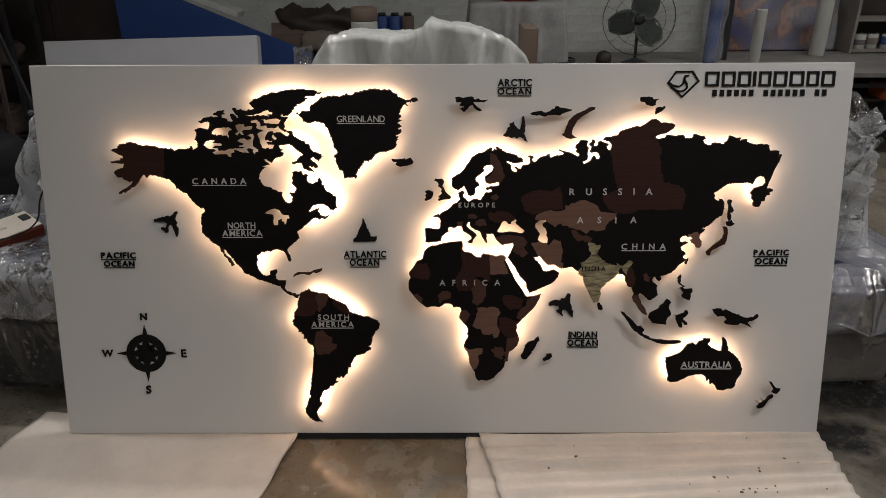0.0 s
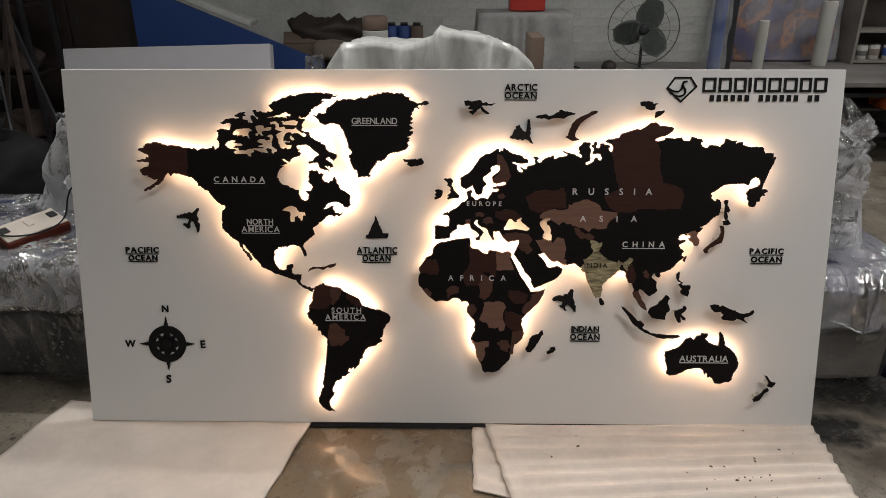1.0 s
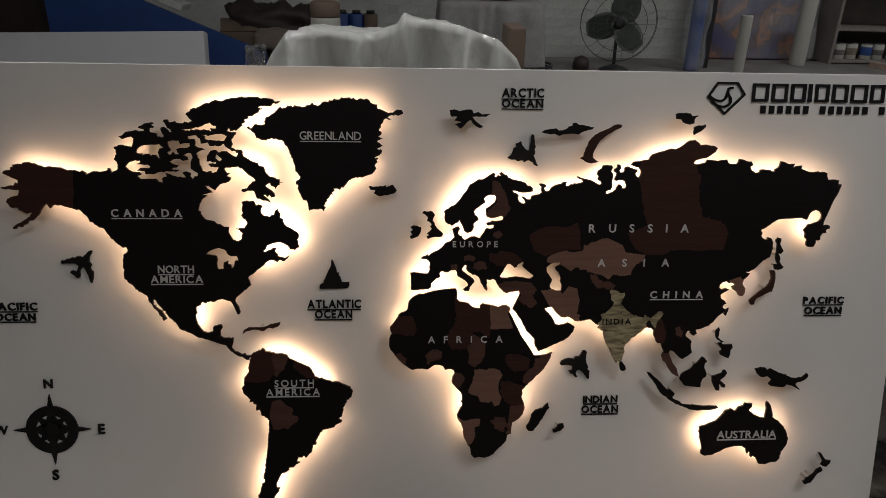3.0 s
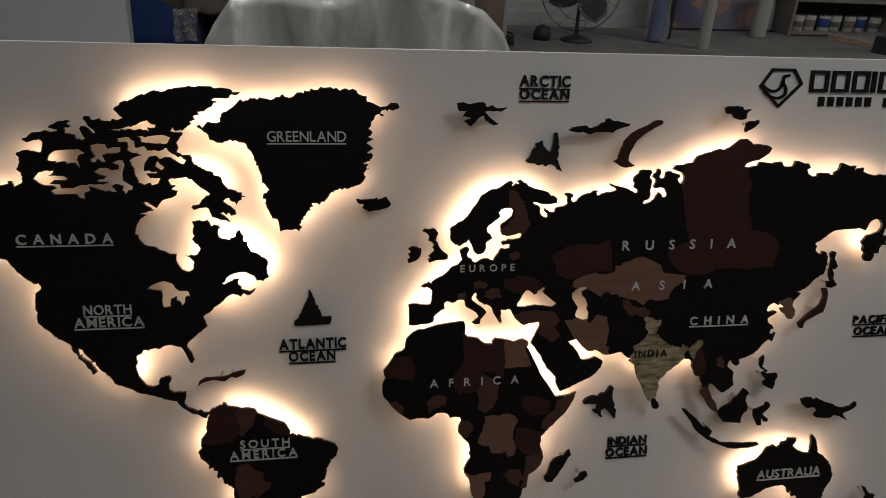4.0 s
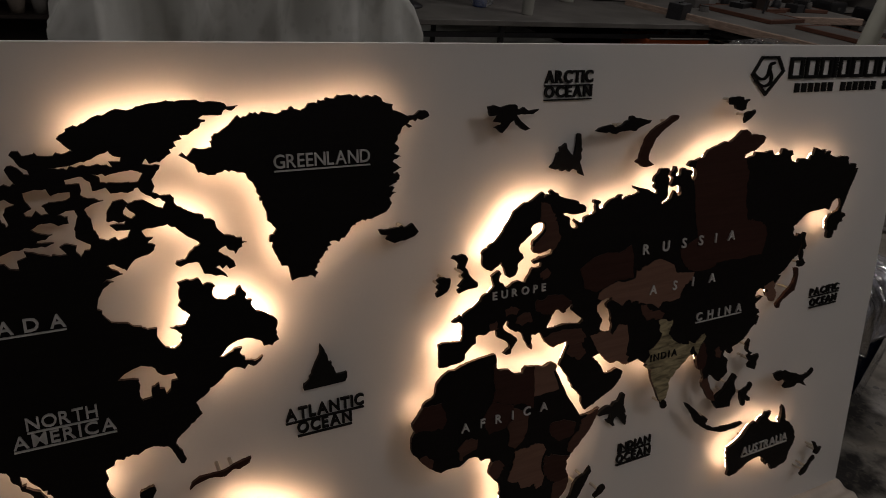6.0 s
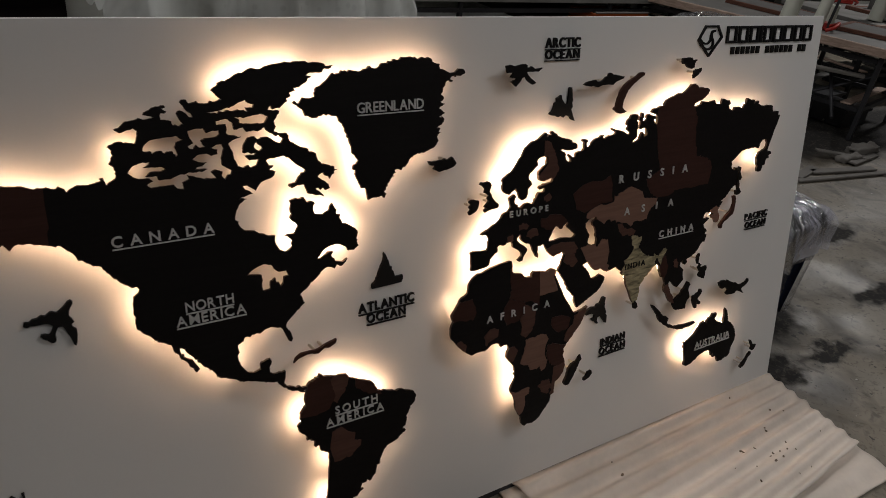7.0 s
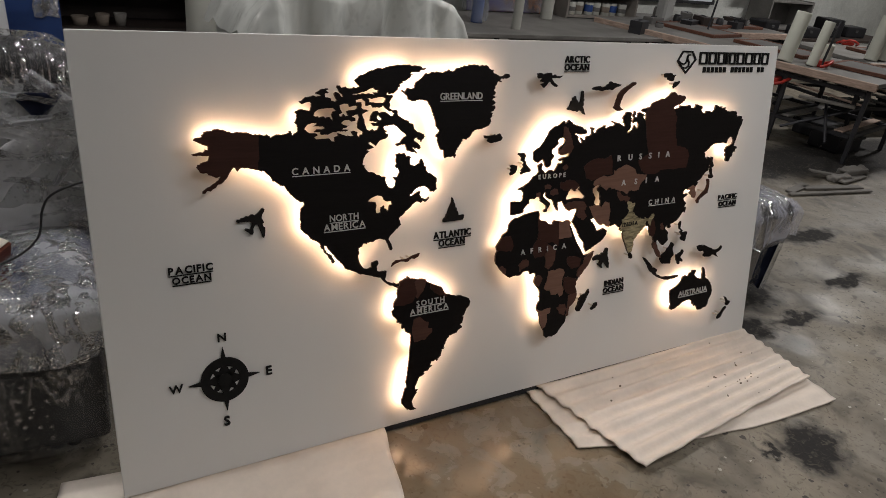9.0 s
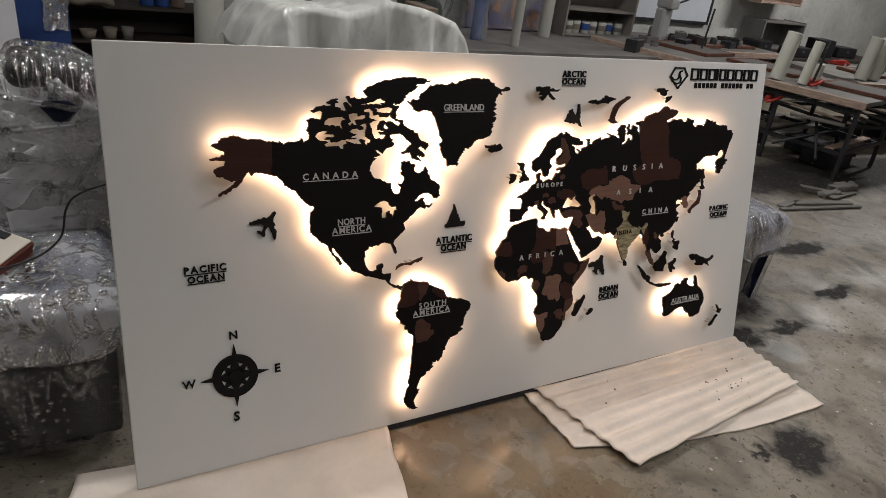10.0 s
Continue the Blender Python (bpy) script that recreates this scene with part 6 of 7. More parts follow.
# ---- socket board and its cable on the wrapped seat ----
sb = thing("socket_board", pose(-1.505, 0.36, 0.578, 14, -4, 56), "dark red wooden socket board with an ivory plate", "extension socket")
part("box", box((0.225, 0.12, 0.05), (0, 0, 0), 0.004), M_OX, sb)
part("plate", box((0.215, 0.108, 0.006), (0, 0, 0.028), 0.002), M_IVORY, sb, "ivory plastic plate")
for x in (-0.085, 0.085):
    part("socket", box((0.03, 0.035, 0.006), (x, 0.012, 0.033), 0.002), M_CABLE, sb, "black socket")
part("switch", box((0.025, 0.04, 0.006), (0, 0.01, 0.033), 0.002), M_IVORY, sb)
tagged(part("power_cable", tube(spline([(-1.66, 0.27, 0.62), (-1.52, 0.26, 0.60), (-1.40, 0.27, 0.615), (-1.33, 0.285, 0.66), (-1.31, 0.30, 0.73), (-1.28, 0.30, 0.77), (-1.20, 0.29, 0.80), (-1.12, 0.28, 0.80)], 6), 0.003), M_CABLE),
       "thin black power cable from the socket board to the panel's back", "cable")

# ---- far left: boards, cabinet, dark racks ----
t = thing("white_slab", pose(-2.17, 3.36, 0, -13, -1.4, 0), "thick white foam slab standing on its edge", "foam slab")
part("slab", box((1.60, 0.10, 0.845), (0, 0, 0.4425), 0.004), M_CARD, t)


def sloped_panel(x0, x1, z0, z1, y, thick):
    """An upright sheet whose top edge slopes from z0 down to z1."""
    bm = bmesh.new()
    a = [bm.verts.new((x, y, z)) for x, z in ((x0, 0), (x1, 0), (x1, z1), (x0, z0))]
    f = bm.faces.new(a)
    r = bmesh.ops.extrude_face_region(bm, geom=[f])
    bmesh.ops.translate(bm, vec=(0, thick, 0), verts=[v for v in r["geom"] if isinstance(v, bmesh.types.BMVert)])
    bmesh.ops.recalc_face_normals(bm, faces=bm.faces)
    return bm


t = thing("blue_panel", pose(0, 0, 0), "large blue foam panel with a sloping top, standing upright", "panel")
part("sheet", sloped_panel(-2.62, -1.08, 1.30, 0.67, 4.0, 0.035), M_BLUE, t)
part("film_scrap", puffy((0.15, 0.02, 0.22), (-1.16, 3.985, 0.62), 16, 0.022, 11, 0.009, 2), M_FILM, t, "scrap of clear film")
t = thing("grey_board", pose(-2.05, 4.10, 1.06, 0, 21, 0), "grey board lying along the blue panel's sloping top", "board")
part("board", box((1.0, 0.22, 0.05), (-0.1, 0, 0.06), 0.006), M_MORTAR, t)


def dark_rack(m, wide, high, deep, label):
    t = thing("storage_rack", m, label, "rack", "dark storage racks")
    for x in (-wide / 2, wide / 2):
        for y in (-deep / 2, deep / 2):
            part("post", box((0.035, 0.035, high), (x, y, high / 2), 0.002), M_METAL, t)
    for k in range(4):
        z = 0.15 + (high - 0.2) * k / 3
        part("shelf_board", box((wide - 0.04, deep - 0.04, 0.02), (0, 0, z), 0.002), M_SHELF, t)
    part("brace", rod((-wide / 2, -deep / 2 - 0.02, 0.3), (wide / 2, -deep / 2 - 0.02, high - 0.3), 0.008, sides=6), M_METAL, t)
    return t


dark_rack(pose(-3.72, 3.55, 0, 0, 0, 4), 1.1, 1.7, 0.45, "dark steel rack with crowded brown shelves")
dark_rack(pose(-4.6, 2.9, 0, 0, 0, 15), 1.2, 1.8, 0.5, "dark steel rack in the gloomy corner")
t = thing("cupboard", pose(-3.9, 4.36, 0), "dark brown double-door cupboard standing against the wall", "cupboard")
part("body", box((2.6, 0.36, 1.9), (0, 0.02, 0.95), 0.01), M_SHELF, t)
for k in range(4):
    d = part("door", box((0.62, 0.02, 1.76), (-0.96 + 0.64 * k, -0.172, 0.97), 0.004), M_SHELF, t)
    part("handle", rod((-0.72 + 0.64 * k - (0.48 if k % 2 else 0), -0.197, 0.92), (-0.72 + 0.64 * k - (0.48 if k % 2 else 0), -0.197, 1.06), 0.008, sides=8), M_METAL, d, "dark steel handle")
rnd = random.Random(9)
M_RUST = material("faded_brown_cloth", (0.062, 0.044, 0.037), 0.9, vary=0.4, scale=9, bump=0.4)
for i in range(18):
    x, z = -4.17 + 0.9 * rnd.random(), (0.16, 0.667, 1.177)[i % 3]
    h = rnd.uniform(0.12, 0.3)
    if i % 2:
        t = thing("storage_box", pose(x, 3.52 + rnd.uniform(-0.08, 0.08), z, 0, 0, rnd.uniform(-15, 15)), "small dusty dark box on the steel rack", "box", "boxes on the rack")
        part("box", box((rnd.uniform(0.08, 0.2), 0.16, h), (0, 0, h / 2), 0.004), rnd.choice((M_SHELF, M_SHELF, M_CABLE, M_METAL)), t)
        part("lid", box((0.06, 0.1, 0.008), (0, 0, h + 0.004)), M_SHELF, t)
    else:
        w = rnd.uniform(0.25, 0.42)
        bundle = part("folded_cloth", puffy((w, 0.28, h), (0, 0, h / 2), 12, 0.035, 6, 0.05, i * 1.3), M_RUST if i % 4 else M_SHELF)
        bundle.matrix_basis = pose(x, 3.45, z + 0.02, 0, 0, rnd.uniform(-20, 20))
        tagged(bundle, "crumpled faded brown cloth folded on the steel rack", "cloth", "cloths on the rack")
rnd = random.Random(61)
for k in range(9):
    x, y = -4.4 + 0.2 * k + rnd.uniform(-0.08, 0.08), rnd.uniform(2.75, 3.15)
    lean, high = rnd.uniform(-0.35, 0.35), rnd.uniform(1.25, 1.75)
    tagged(part("leaning_batten", box((0.03, 0.022, high), (x, y, high / 2 * math.cos(lean) + 0.012), 0.002, turn=Euler((-0.18, lean, 0)).to_matrix()), (M_SHELF, M_RUST, M_METAL)[k % 3]), "thin dark batten leaning against the racks", "batten", "battens by the racks")
tagged(part("wooden_pole", rod((-4.6, 3.2, 1.52), (-2.9, 3.22, 1.36), 0.016, 0.014), M_WOOD), "long bare wooden pole lying across the racks", "pole")
for k, (x, y) in enumerate(((-2.75, 1.9), (-3.2, 2.3))):
    t = thing("folding_chair", pose(x, y, 0, 0, 0, 25 + 50 * k), "dark folding chair with a thin steel frame", "chair", "folding chairs")
    for s in (-0.2, 0.2):
        part("side_frame", tube(spline([(s, 0.22, 0), (s, 0.12, 0.45), (s, 0.2, 0.92)], 5), 0.009), M_METAL, t)
        part("front_leg", rod((s, -0.22, 0), (s, 0.12, 0.5), 0.009), M_METAL, t)
    part("seat", box((0.38, 0.36, 0.03), (0, -0.02, 0.46), 0.01), M_CABLE, t)
    part("backrest", box((0.38, 0.02, 0.2), (0, 0.19, 0.80), 0.008), M_CABLE, t)


M_SACK = material("dull_black_plastic", (0.012, 0.012, 0.013), 0.75, vary=0.4, scale=9, bump=0.6, spec=0.25)
for x, y, w, h, seed in ((-2.35, 1.55, 0.55, 0.62, 3.0), (-2.85, 1.25, 0.5, 0.5, 7.0), (-2.0, 2.15, 0.5, 0.45, 11.0)):
    t = thing("black_sack", pose(x, y, 0, 0, 0, seed * 17), "full black plastic sack standing on the floor", "sack", "black sacks")
    part("body", tapered(puffy((w * 0.75, w * 0.7, h), (0, 0, h / 2 + 0.005), 14, 0.05, 5, 0.12, seed), 0, h, h, 0.4), M_SACK, t)
    part("knot", lathe([(0.02, 0), (0.05, 0.02), (0.025, 0.06), (0.06, 0.12)], (0, 0, h - 0.02), 10), M_SACK, t)


def open_cabinet(m, label, wide, deep, high, shelves, mat, group=""):
    t = thing("shelf_cabinet", m, label, "shelf", group)
    for s in (-1, 1):
        part("side_panel", box((0.025, deep, high), (s * (wide / 2 - 0.0125), 0, high / 2), 0.002), mat, t)
    part("back_panel", box((wide - 0.05, 0.012, high - 0.02), (0, deep / 2 - 0.006, high / 2), 0.001), mat, t)
    for z in shelves:
        part("shelf_board", box((wide - 0.052, deep - 0.014, 0.022), (0, -0.006, z), 0.002), mat, t)
    return t


open_cabinet(pose(-0.62, 4.42, 0), "dark brown open cabinet against the whitewashed wall", 0.98, 0.42, 0.66, (0.03, 0.40, 0.649), M_SHELF)


def cup(m, label, mat, r=0.035, h=0.07, group="cups"):
    t = thing("cup", m, label, "cup", group)
    part("body", lathe([(r * 0.75, 0), (r, h), (r * 0.93, h), (r * 0.7, 0.006)], sides=16), mat, t)


for x, mat, r, h in ((-0.95, M_DUSTY, 0.06, 0.06), (-0.80, M_DUSTY, 0.05, 0.08), (-0.68, M_SCRAP, 0.045, 0.09)):
    cup(pose(x, 4.30, 0.411), "white cup standing in the dark cabinet", mat, r, h)

# ---- the bench along the wall ----
BENCH_Z = 0.62


def bench(m, label, wide, deep, high, top, group, legs=4, edge=None, slats=0):
    t = thing("work_table", m, label, "table", group)
    part("tabletop", box((wide, deep, 0.035), (0, 0, high - 0.0175), 0.003), top, t)
    if edge:
        part("edge_plank", box((wide, 0.035, 0.060), (0, -deep / 2 - 0.0185, high - 0.029), 0.004), edge, t, "raw timber edge plank")
    n = legs // 2
    for i in range(n):
        x = -wide / 2 + 0.06 + (wide - 0.12) * i / max(1, n - 1)
        for y in (-deep / 2 + 0.05, deep / 2 - 0.05):
            part("leg", box((0.032, 0.032, high - 0.036), (x, y, (high - 0.036) / 2), 0.002), M_METAL, t)
        part("cross_bar", box((0.03, deep - 0.14, 0.03), (x, 0, high * 0.35)), M_METAL, t)
    for k in range(slats):
        x = -wide / 2 + 0.2 + (wide - 0.4) * k / max(1, slats - 1)
        part("drying_slat", box((0.07, deep - 0.1, 0.012), (x + 0.03 * math.sin(k * 2.3), 0.02 * math.sin(k), 0.244 + 0.002 * (k % 3)), 0.002), M_GREY if k % 3 else M_WOOD, t)
    for y in (-deep / 2 + 0.05, deep / 2 - 0.05):
        for z in (0.22, high - 0.1):
            part("rail", box((wide - 0.16, 0.028, 0.03), (0, y, z)), M_METAL, t)
    return t


bench(pose(2.75, 3.83, 0), "long grey-topped work table along the whitewashed wall", 4.5, 1.1, BENCH_Z, M_GREY, "work tables", 8)


def table_fan():
    t = thing("table_fan", pose(1.49, 3.72, BENCH_Z, 0, 0, -8), "grey three-bladed fan in a wire guard on the table", "fan")
    c = Vector((0, 0, 0.335))
    part("base", lathe([(0.11, 0), (0.11, 0.012), (0.07, 0.03), (0.02, 0.045)]), M_METAL, t)
    part("pole", rod((0, 0.02, 0.03), (0, 0.04, 0.31), 0.012), M_METAL, t)
    bm = lathe([(0.03, -0.09), (0.05, -0.05), (0.05, 0.03), (0.03, 0.05)])
    bmesh.ops.transform(bm, matrix=Matrix.Translation(c + Vector((0, 0.07, 0))) @ Matrix.Rotation(math.pi / 2, 4, "X"), verts=bm.verts)
    part("motor", bm, M_METAL, t)
    bm = lathe([(0.045, -0.02), (0.045, 0.015), (0.02, 0.03)])
    bmesh.ops.transform(bm, matrix=Matrix.Translation(c) @ Matrix.Rotation(math.pi / 2, 4, "X"), verts=bm.verts)
    part("hub", bm, M_METAL, t)
    for k in range(3):
        a0 = radians(72 + 120 * k)
        bm = bmesh.new()
        grid = []
        for i in range(9):
            r = 0.04 + 0.195 * i / 8
            half = 0.04 + 0.105 * math.sin(math.pi * min(1, 0.15 + 0.75 * i / 8)) * (1 if i < 8 else 0.75)
            row = []
            for j in range(7):
                s = (j / 6 * 2 - 1) * half
                ang = a0 + s / max(r, 0.06) * 0.75
                row.append(bm.verts.new(c + Vector((r * math.cos(ang), -0.02 + 0.25 * s, r * math.sin(ang)))))
            grid.append(row)
        for a, b in zip(grid, grid[1:]):
            for j in range(6):
                bm.faces.new((a[j], a[j + 1], b[j + 1], b[j])).smooth = True
        bmesh.ops.solidify(bm, geom=bm.faces[:], thickness=0.003)
        part("blade", bm, M_FAN, t)
    for r, y in ((0.27, 0.0), (0.27, 0.03), (0.19, -0.055), (0.10, -0.075)):
        part("guard_ring", tube([c + Vector((r * math.cos(2 * math.pi * i / 40), y, r * math.sin(2 * math.pi * i / 40))) for i in range(41)], 0.0025, 5), M_WIRE, t)
    for i in range(18):
        a = 2 * math.pi * i / 18
        d = Vector((math.cos(a), 0, math.sin(a)))
        part("guard_wire", tube([c + d * 0.05 + Vector((0, -0.08, 0)), c + d * 0.17 + Vector((0, -0.065, 0)), c + d * 0.25 + Vector((0, -0.03, 0)), c + d * 0.27], 0.0012, 4), M_WIRE, t)
    part("knob", lathe([(0.06, 0), (0.06, 0.05), (0.045, 0.085), (0.005, 0.10)], (-0.24, 0, 0), 16), M_SHELF, t)


table_fan()


def upright_roll(m, label, r, h, mat, name="paper_roll", group="rolls"):
    t = thing(name, m, label, "roll", group)
    part("roll", lathe([(r * 0.98, 0), (r, 0.01), (r, h - 0.01), (r * 0.98, h)], sides=20), mat, t)
    part("core", lathe([(r * 0.35, h - 0.02), (r * 0.35, h + 0.004)], sides=12), M_CARTON, t)
    return t


upright_roll(pose(2.09, 3.78, BENCH_Z), "blue-grey roll in clear film standing on the table", 0.05, 0.75, M_BLUE)
part("film", puffy((0.15, 0.15, 0.74), (0, 0, 0.37), 12, 0.02, 8, 0.05, 3), M_CLEAR, bpy.data.objects["paper_roll"], "crinkled clear film")
upright_roll(pose(2.33, 3.52, BENCH_Z), "pale narrow roll standing on the table", 0.04, 0.42, M_ROLL)
upright_roll(pose(3.10, 4.12, BENCH_Z), "white roll standing against the wall", 0.06, 0.52, M_ROLL)
tagged(part("steel_post", box((0.06, 0.06, HIGH - BENCH_Z), (2.24, 3.92, BENCH_Z + (HIGH - BENCH_Z) / 2), 0.003), M_METAL), "dark upright steel post behind the table", "post")

# ---- painted canvas in film ----
def canvas_material():
    m = material("painted_canvas", (0.2, 0.1, 0.2), 0.5)
    nt, b = node_pair(m)
    co = nt.nodes.new("ShaderNodeTexCoord")
    nz = nt.nodes.new("ShaderNodeTexNoise")
    nz.inputs["Scale"].default_value, nz.inputs["Detail"].default_value, nz.inputs["Distortion"].default_value = 3.4, 6, 0.25
    nt.links.new(co.outputs["Object"], nz.inputs["Vector"])
    r = nt.nodes.new("ShaderNodeValToRGB")
    cols = ((0.30, (0.020, 0.022, 0.08)), (0.42, (0.05, 0.04, 0.13)), (0.50, (0.055, 0.022, 0.035)), (0.55, (0.30, 0.10, 0.025)), (0.60, (0.07, 0.035, 0.05)), (0.70, (0.16, 0.17, 0.24)))
    e = r.color_ramp.elements
    e[0].position, e[0].color = cols[0][0], (*cols[0][1], 1)
    e[1].position, e[1].color = cols[-1][0], (*cols[-1][1], 1)
    for p, c in cols[1:-1]:
        n = e.new(p)
        n.color = (*c, 1)
    nt.links.new(nz.outputs["Fac"], r.inputs[0])
    nt.links.new(r.outputs[0], b.inputs["Base Color"])
    return m


M_CANVAS = canvas_material()
t = thing("painting", pose(2.86, 4.42, BENCH_Z, -8, 0, 0), "painted canvas in blue, violet and orange, wrapped in clear film", "painting")
part("canvas", box((0.98, 0.03, 0.85), (0, 0, 0.425), 0.003), M_CANVAS, t)
part("film", puffy((1.06, 0.07, 0.9), (0, 0, 0.45), 12, 0.012, 5, 0.02, 6), M_CLEAR, t, "clear packing film")

# ---- shelf with tins ----
M_PALEROLL = material("pale_paper_roll", (0.60, 0.61, 0.53), 0.6, vary=0.06)
M_GREYSHELF = material("grey_brown_shelf", (0.20, 0.18, 0.16), 0.7, vary=0.25)
cab = open_cabinet(pose(3.90, 4.42, BENCH_Z), "dark shelf with a row of pale tins against the wall", 0.95, 0.4, 0.9, (0.02, 0.27, 0.60, 0.885), M_GREYSHELF)
for i in range(7):
    t = thing("tin", pose(3.54 + 0.115 * i, 4.30 + 0.02 * (i % 2), BENCH_Z + 0.031), "pale labelled tin on the dark shelf", "tin", "tins on the shelf")
    part("body", lathe([(0.042, 0), (0.045, 0.004), (0.045, 0.116), (0.042, 0.12)], sides=16), M_ROLL, t)
    part("lid", lathe([(0.040, 0.12), (0.040, 0.127)], sides=16), M_WIRE, t)
    part("label_band", lathe([(0.0456, 0.035), (0.0462, 0.037), (0.0462, 0.075 + 0.012 * (i % 3)), (0.0456, 0.077 + 0.012 * (i % 3))], sides=16), (M_GREYCLOTH, M_DUSTY, M_BLUE)[i % 3], t)

# ---- clutter between the cabinet and the fan ----
def drape(wide, deep, high, drop, seed):
    """A cloth over a table: flat on top, hanging in soft upright folds all round."""
    bm = bmesh.new()
    n, rings = 120, 16
    rows = []
    for j in range(rings + 1):
        row = []
        for i in range(n):
            a = 2 * math.pi * i / n
            c, s_ = math.cos(a), math.sin(a)
            k = 1 / max(abs(c) / (wide / 2), abs(s_) / (deep / 2))
            if j < 4:
                f, z = j / 4 * 0.98 + 0.02, high + 0.003 * noise.noise(Vector((c * j, s_ * j, seed)))
            else:
                w = (j - 4) / (rings - 4)
                fold = 0.08 * math.sqrt(w) * noise.noise(Vector((c * 5, s_ * 5, seed))) + 0.05 * w * noise.noise(Vector((c * 11, s_ * 11, seed + 4 + w)))
                f, z = 1.0 + 0.06 * w + fold / k, high - drop * w * (1 + 0.18 * noise.noise(Vector((c * 3, s_ * 3, seed + 9)))) - (0.004 if j == 4 else 0.0)
            row.append(bm.verts.new((k * f * c, k * f * s_, z)))
        rows.append(row)
    for a, b in zip(rows, rows[1:]):
        for i in range(n):
            bm.faces.new((a[i], b[i], b[(i + 1) % n], a[(i + 1) % n])).smooth = True
    bm.faces.new(rows[0])
    bmesh.ops.recalc_face_normals(bm, faces=bm.faces)
    return bm


t = thing("covered_table", pose(0.54, 3.66, 0), "side table covered with a dusty white cloth", "table")
part("table", box((0.60, 0.46, 1.088), (0, 0, 0.544), 0.01), M_SHELF, t)
part("cloth", drape(0.70, 0.50, 1.10, 0.55, 9), M_CLOTH, t, "dusty white cloth hanging in folds")
t = thing("red_box", pose(0.56, 3.62, 1.106), "small red plastic box on the covered table", "box")
part("box", box((0.26, 0.2, 0.13), (0, 0, 0.065), 0.006), M_RED, t)
part("lid", box((0.265, 0.205, 0.02), (0, 0, 0.141), 0.004), M_CABLE, t)
t = thing("carton", pose(-1.30, 4.30, 0, 0, 0, 12), "worn brown cardboard carton beside the cabinet", "box")
part("box", box((0.34, 0.34, 0.80), (0, 0, 0.40), 0.005), M_CARTON, t)
part("flap", box((0.32, 0.16, 0.006), (0, -0.1, 0.845), turn=Euler((radians(30), 0, 0)).to_matrix()), M_CARTON, t)
t = thing("foam_roll", pose(-0.473, 2.5, 0), "tall pale foam roll standing on end with a stained top", "roll")
part("roll", lathe([(0.076, 0), (0.079, 0.01), (0.079, 0.4), (0.077, 0.8), (0.079, 1.06), (0.076, 1.07)], sides=24), M_ROLL, t)
part("stained_end", lathe([(0.0775, 1.07), (0.080, 1.075), (0.079, 1.14), (0.066, 1.15), (0.05, 1.13)], sides=24), M_CARTON, t, "brown stained end")
tagged(part("brown_board", box((0.07, 0.24, 1.118), (0.425, 1.75, 0.559), 0.004), M_CARTON), "narrow brown board standing behind the bundle", "board")
for x, mat in ((-0.53, M_BLUE), (-0.42, M_BLUE), (-0.31, M_CARTON)):
    t = thing("jar", pose(x, 4.34, 0.661), "small jar standing on the dark cabinet", "jar", "jars on the cabinet")
    part("body", lathe([(0.05, 0), (0.055, 0.01), (0.055, 0.26), (0.05, 0.27)], sides=14), mat, t)
    part("lid", lathe([(0.033, 0.27), (0.033, 0.295)], sides=14), M_CABLE, t)
tagged(part("rag", puffy((0.62, 0.3, 0.30), (-1.09, 4.36, 0.83), 16, 0.09, 5, 0.06, 12), M_SHELF), "crumpled dark rag heaped on the cabinet", "cloth")
tagged(part("cushion", puffy((0.42, 0.18, 0.16), (-0.98, 4.16, 0.742), 14, 0.03, 6, 0.06, 18), M_DUSTY), "limp beige cushion lying before the rag heap", "cushion")
tagged(part("coiled_hose", tube([Vector((0.78 + 0.19 * math.cos(a * 0.35), 3.45 + 0.16 * math.sin(a * 0.35), BENCH_Z + 0.012 + 0.0012 * a)) for a in range(60)], 0.008), M_CABLE), "coiled black hose lying on the table", "hose")

# ---- print tables to the right ----
for x, y, rz, wide, high in ((4.493, 2.878, -77.6, 2.7, 0.665), (6.75, 2.5, -8, 2.6, 0.66), (5.3, 4.05, 0, 1.6, 0.66)):
    bench(pose(x, y, 0, 0, 0, rz), "long print table with a pale top and dark steel legs", wide, 1.0, high, M_GREY, "work tables", 10, M_WOOD, 7)
for x, y, z, h, rx, thick in ((4.19, 2.225, 0.666, 0.40, 9, 0.060), (4.30, 2.05, 0.666, 0.36, 10, 0.042), (4.60, 2.15, 0.666, 0.16, 0, 0.055), (5.58, 2.30, 0.661, 0.40, 8, 0.060), (5.76, 2.29, 0.661, 0.40, 8, 0.062)):
    upright_roll(pose(x, y, z, 0, rx, 0), "pale upright roll on the print table", thick, h, M_PALEROLL)
for x, y, z, rz in ((4.386, 2.02, 0.666, 30), (6.30, 3.0, 0.661, -30), (4.17, 2.20, 0.4785, 20)):
    t = thing("red_clamp", pose(x, y, z, 0, 0, rz), "bent red plastic clamp lying by the print table", "tool", "red clamps")
    part("arc", tube(spline([(-0.11, 0, 0.012), (-0.09, -0.05, 0.035), (0, -0.075, 0.06), (0.09, -0.05, 0.035), (0.11, 0, 0.012)], 5), 0.013, 8), M_RED, t)
    part("jaw", box((0.13, 0.045, 0.05), (0.02, 0.02, 0.027), 0.008), M_RED, t)
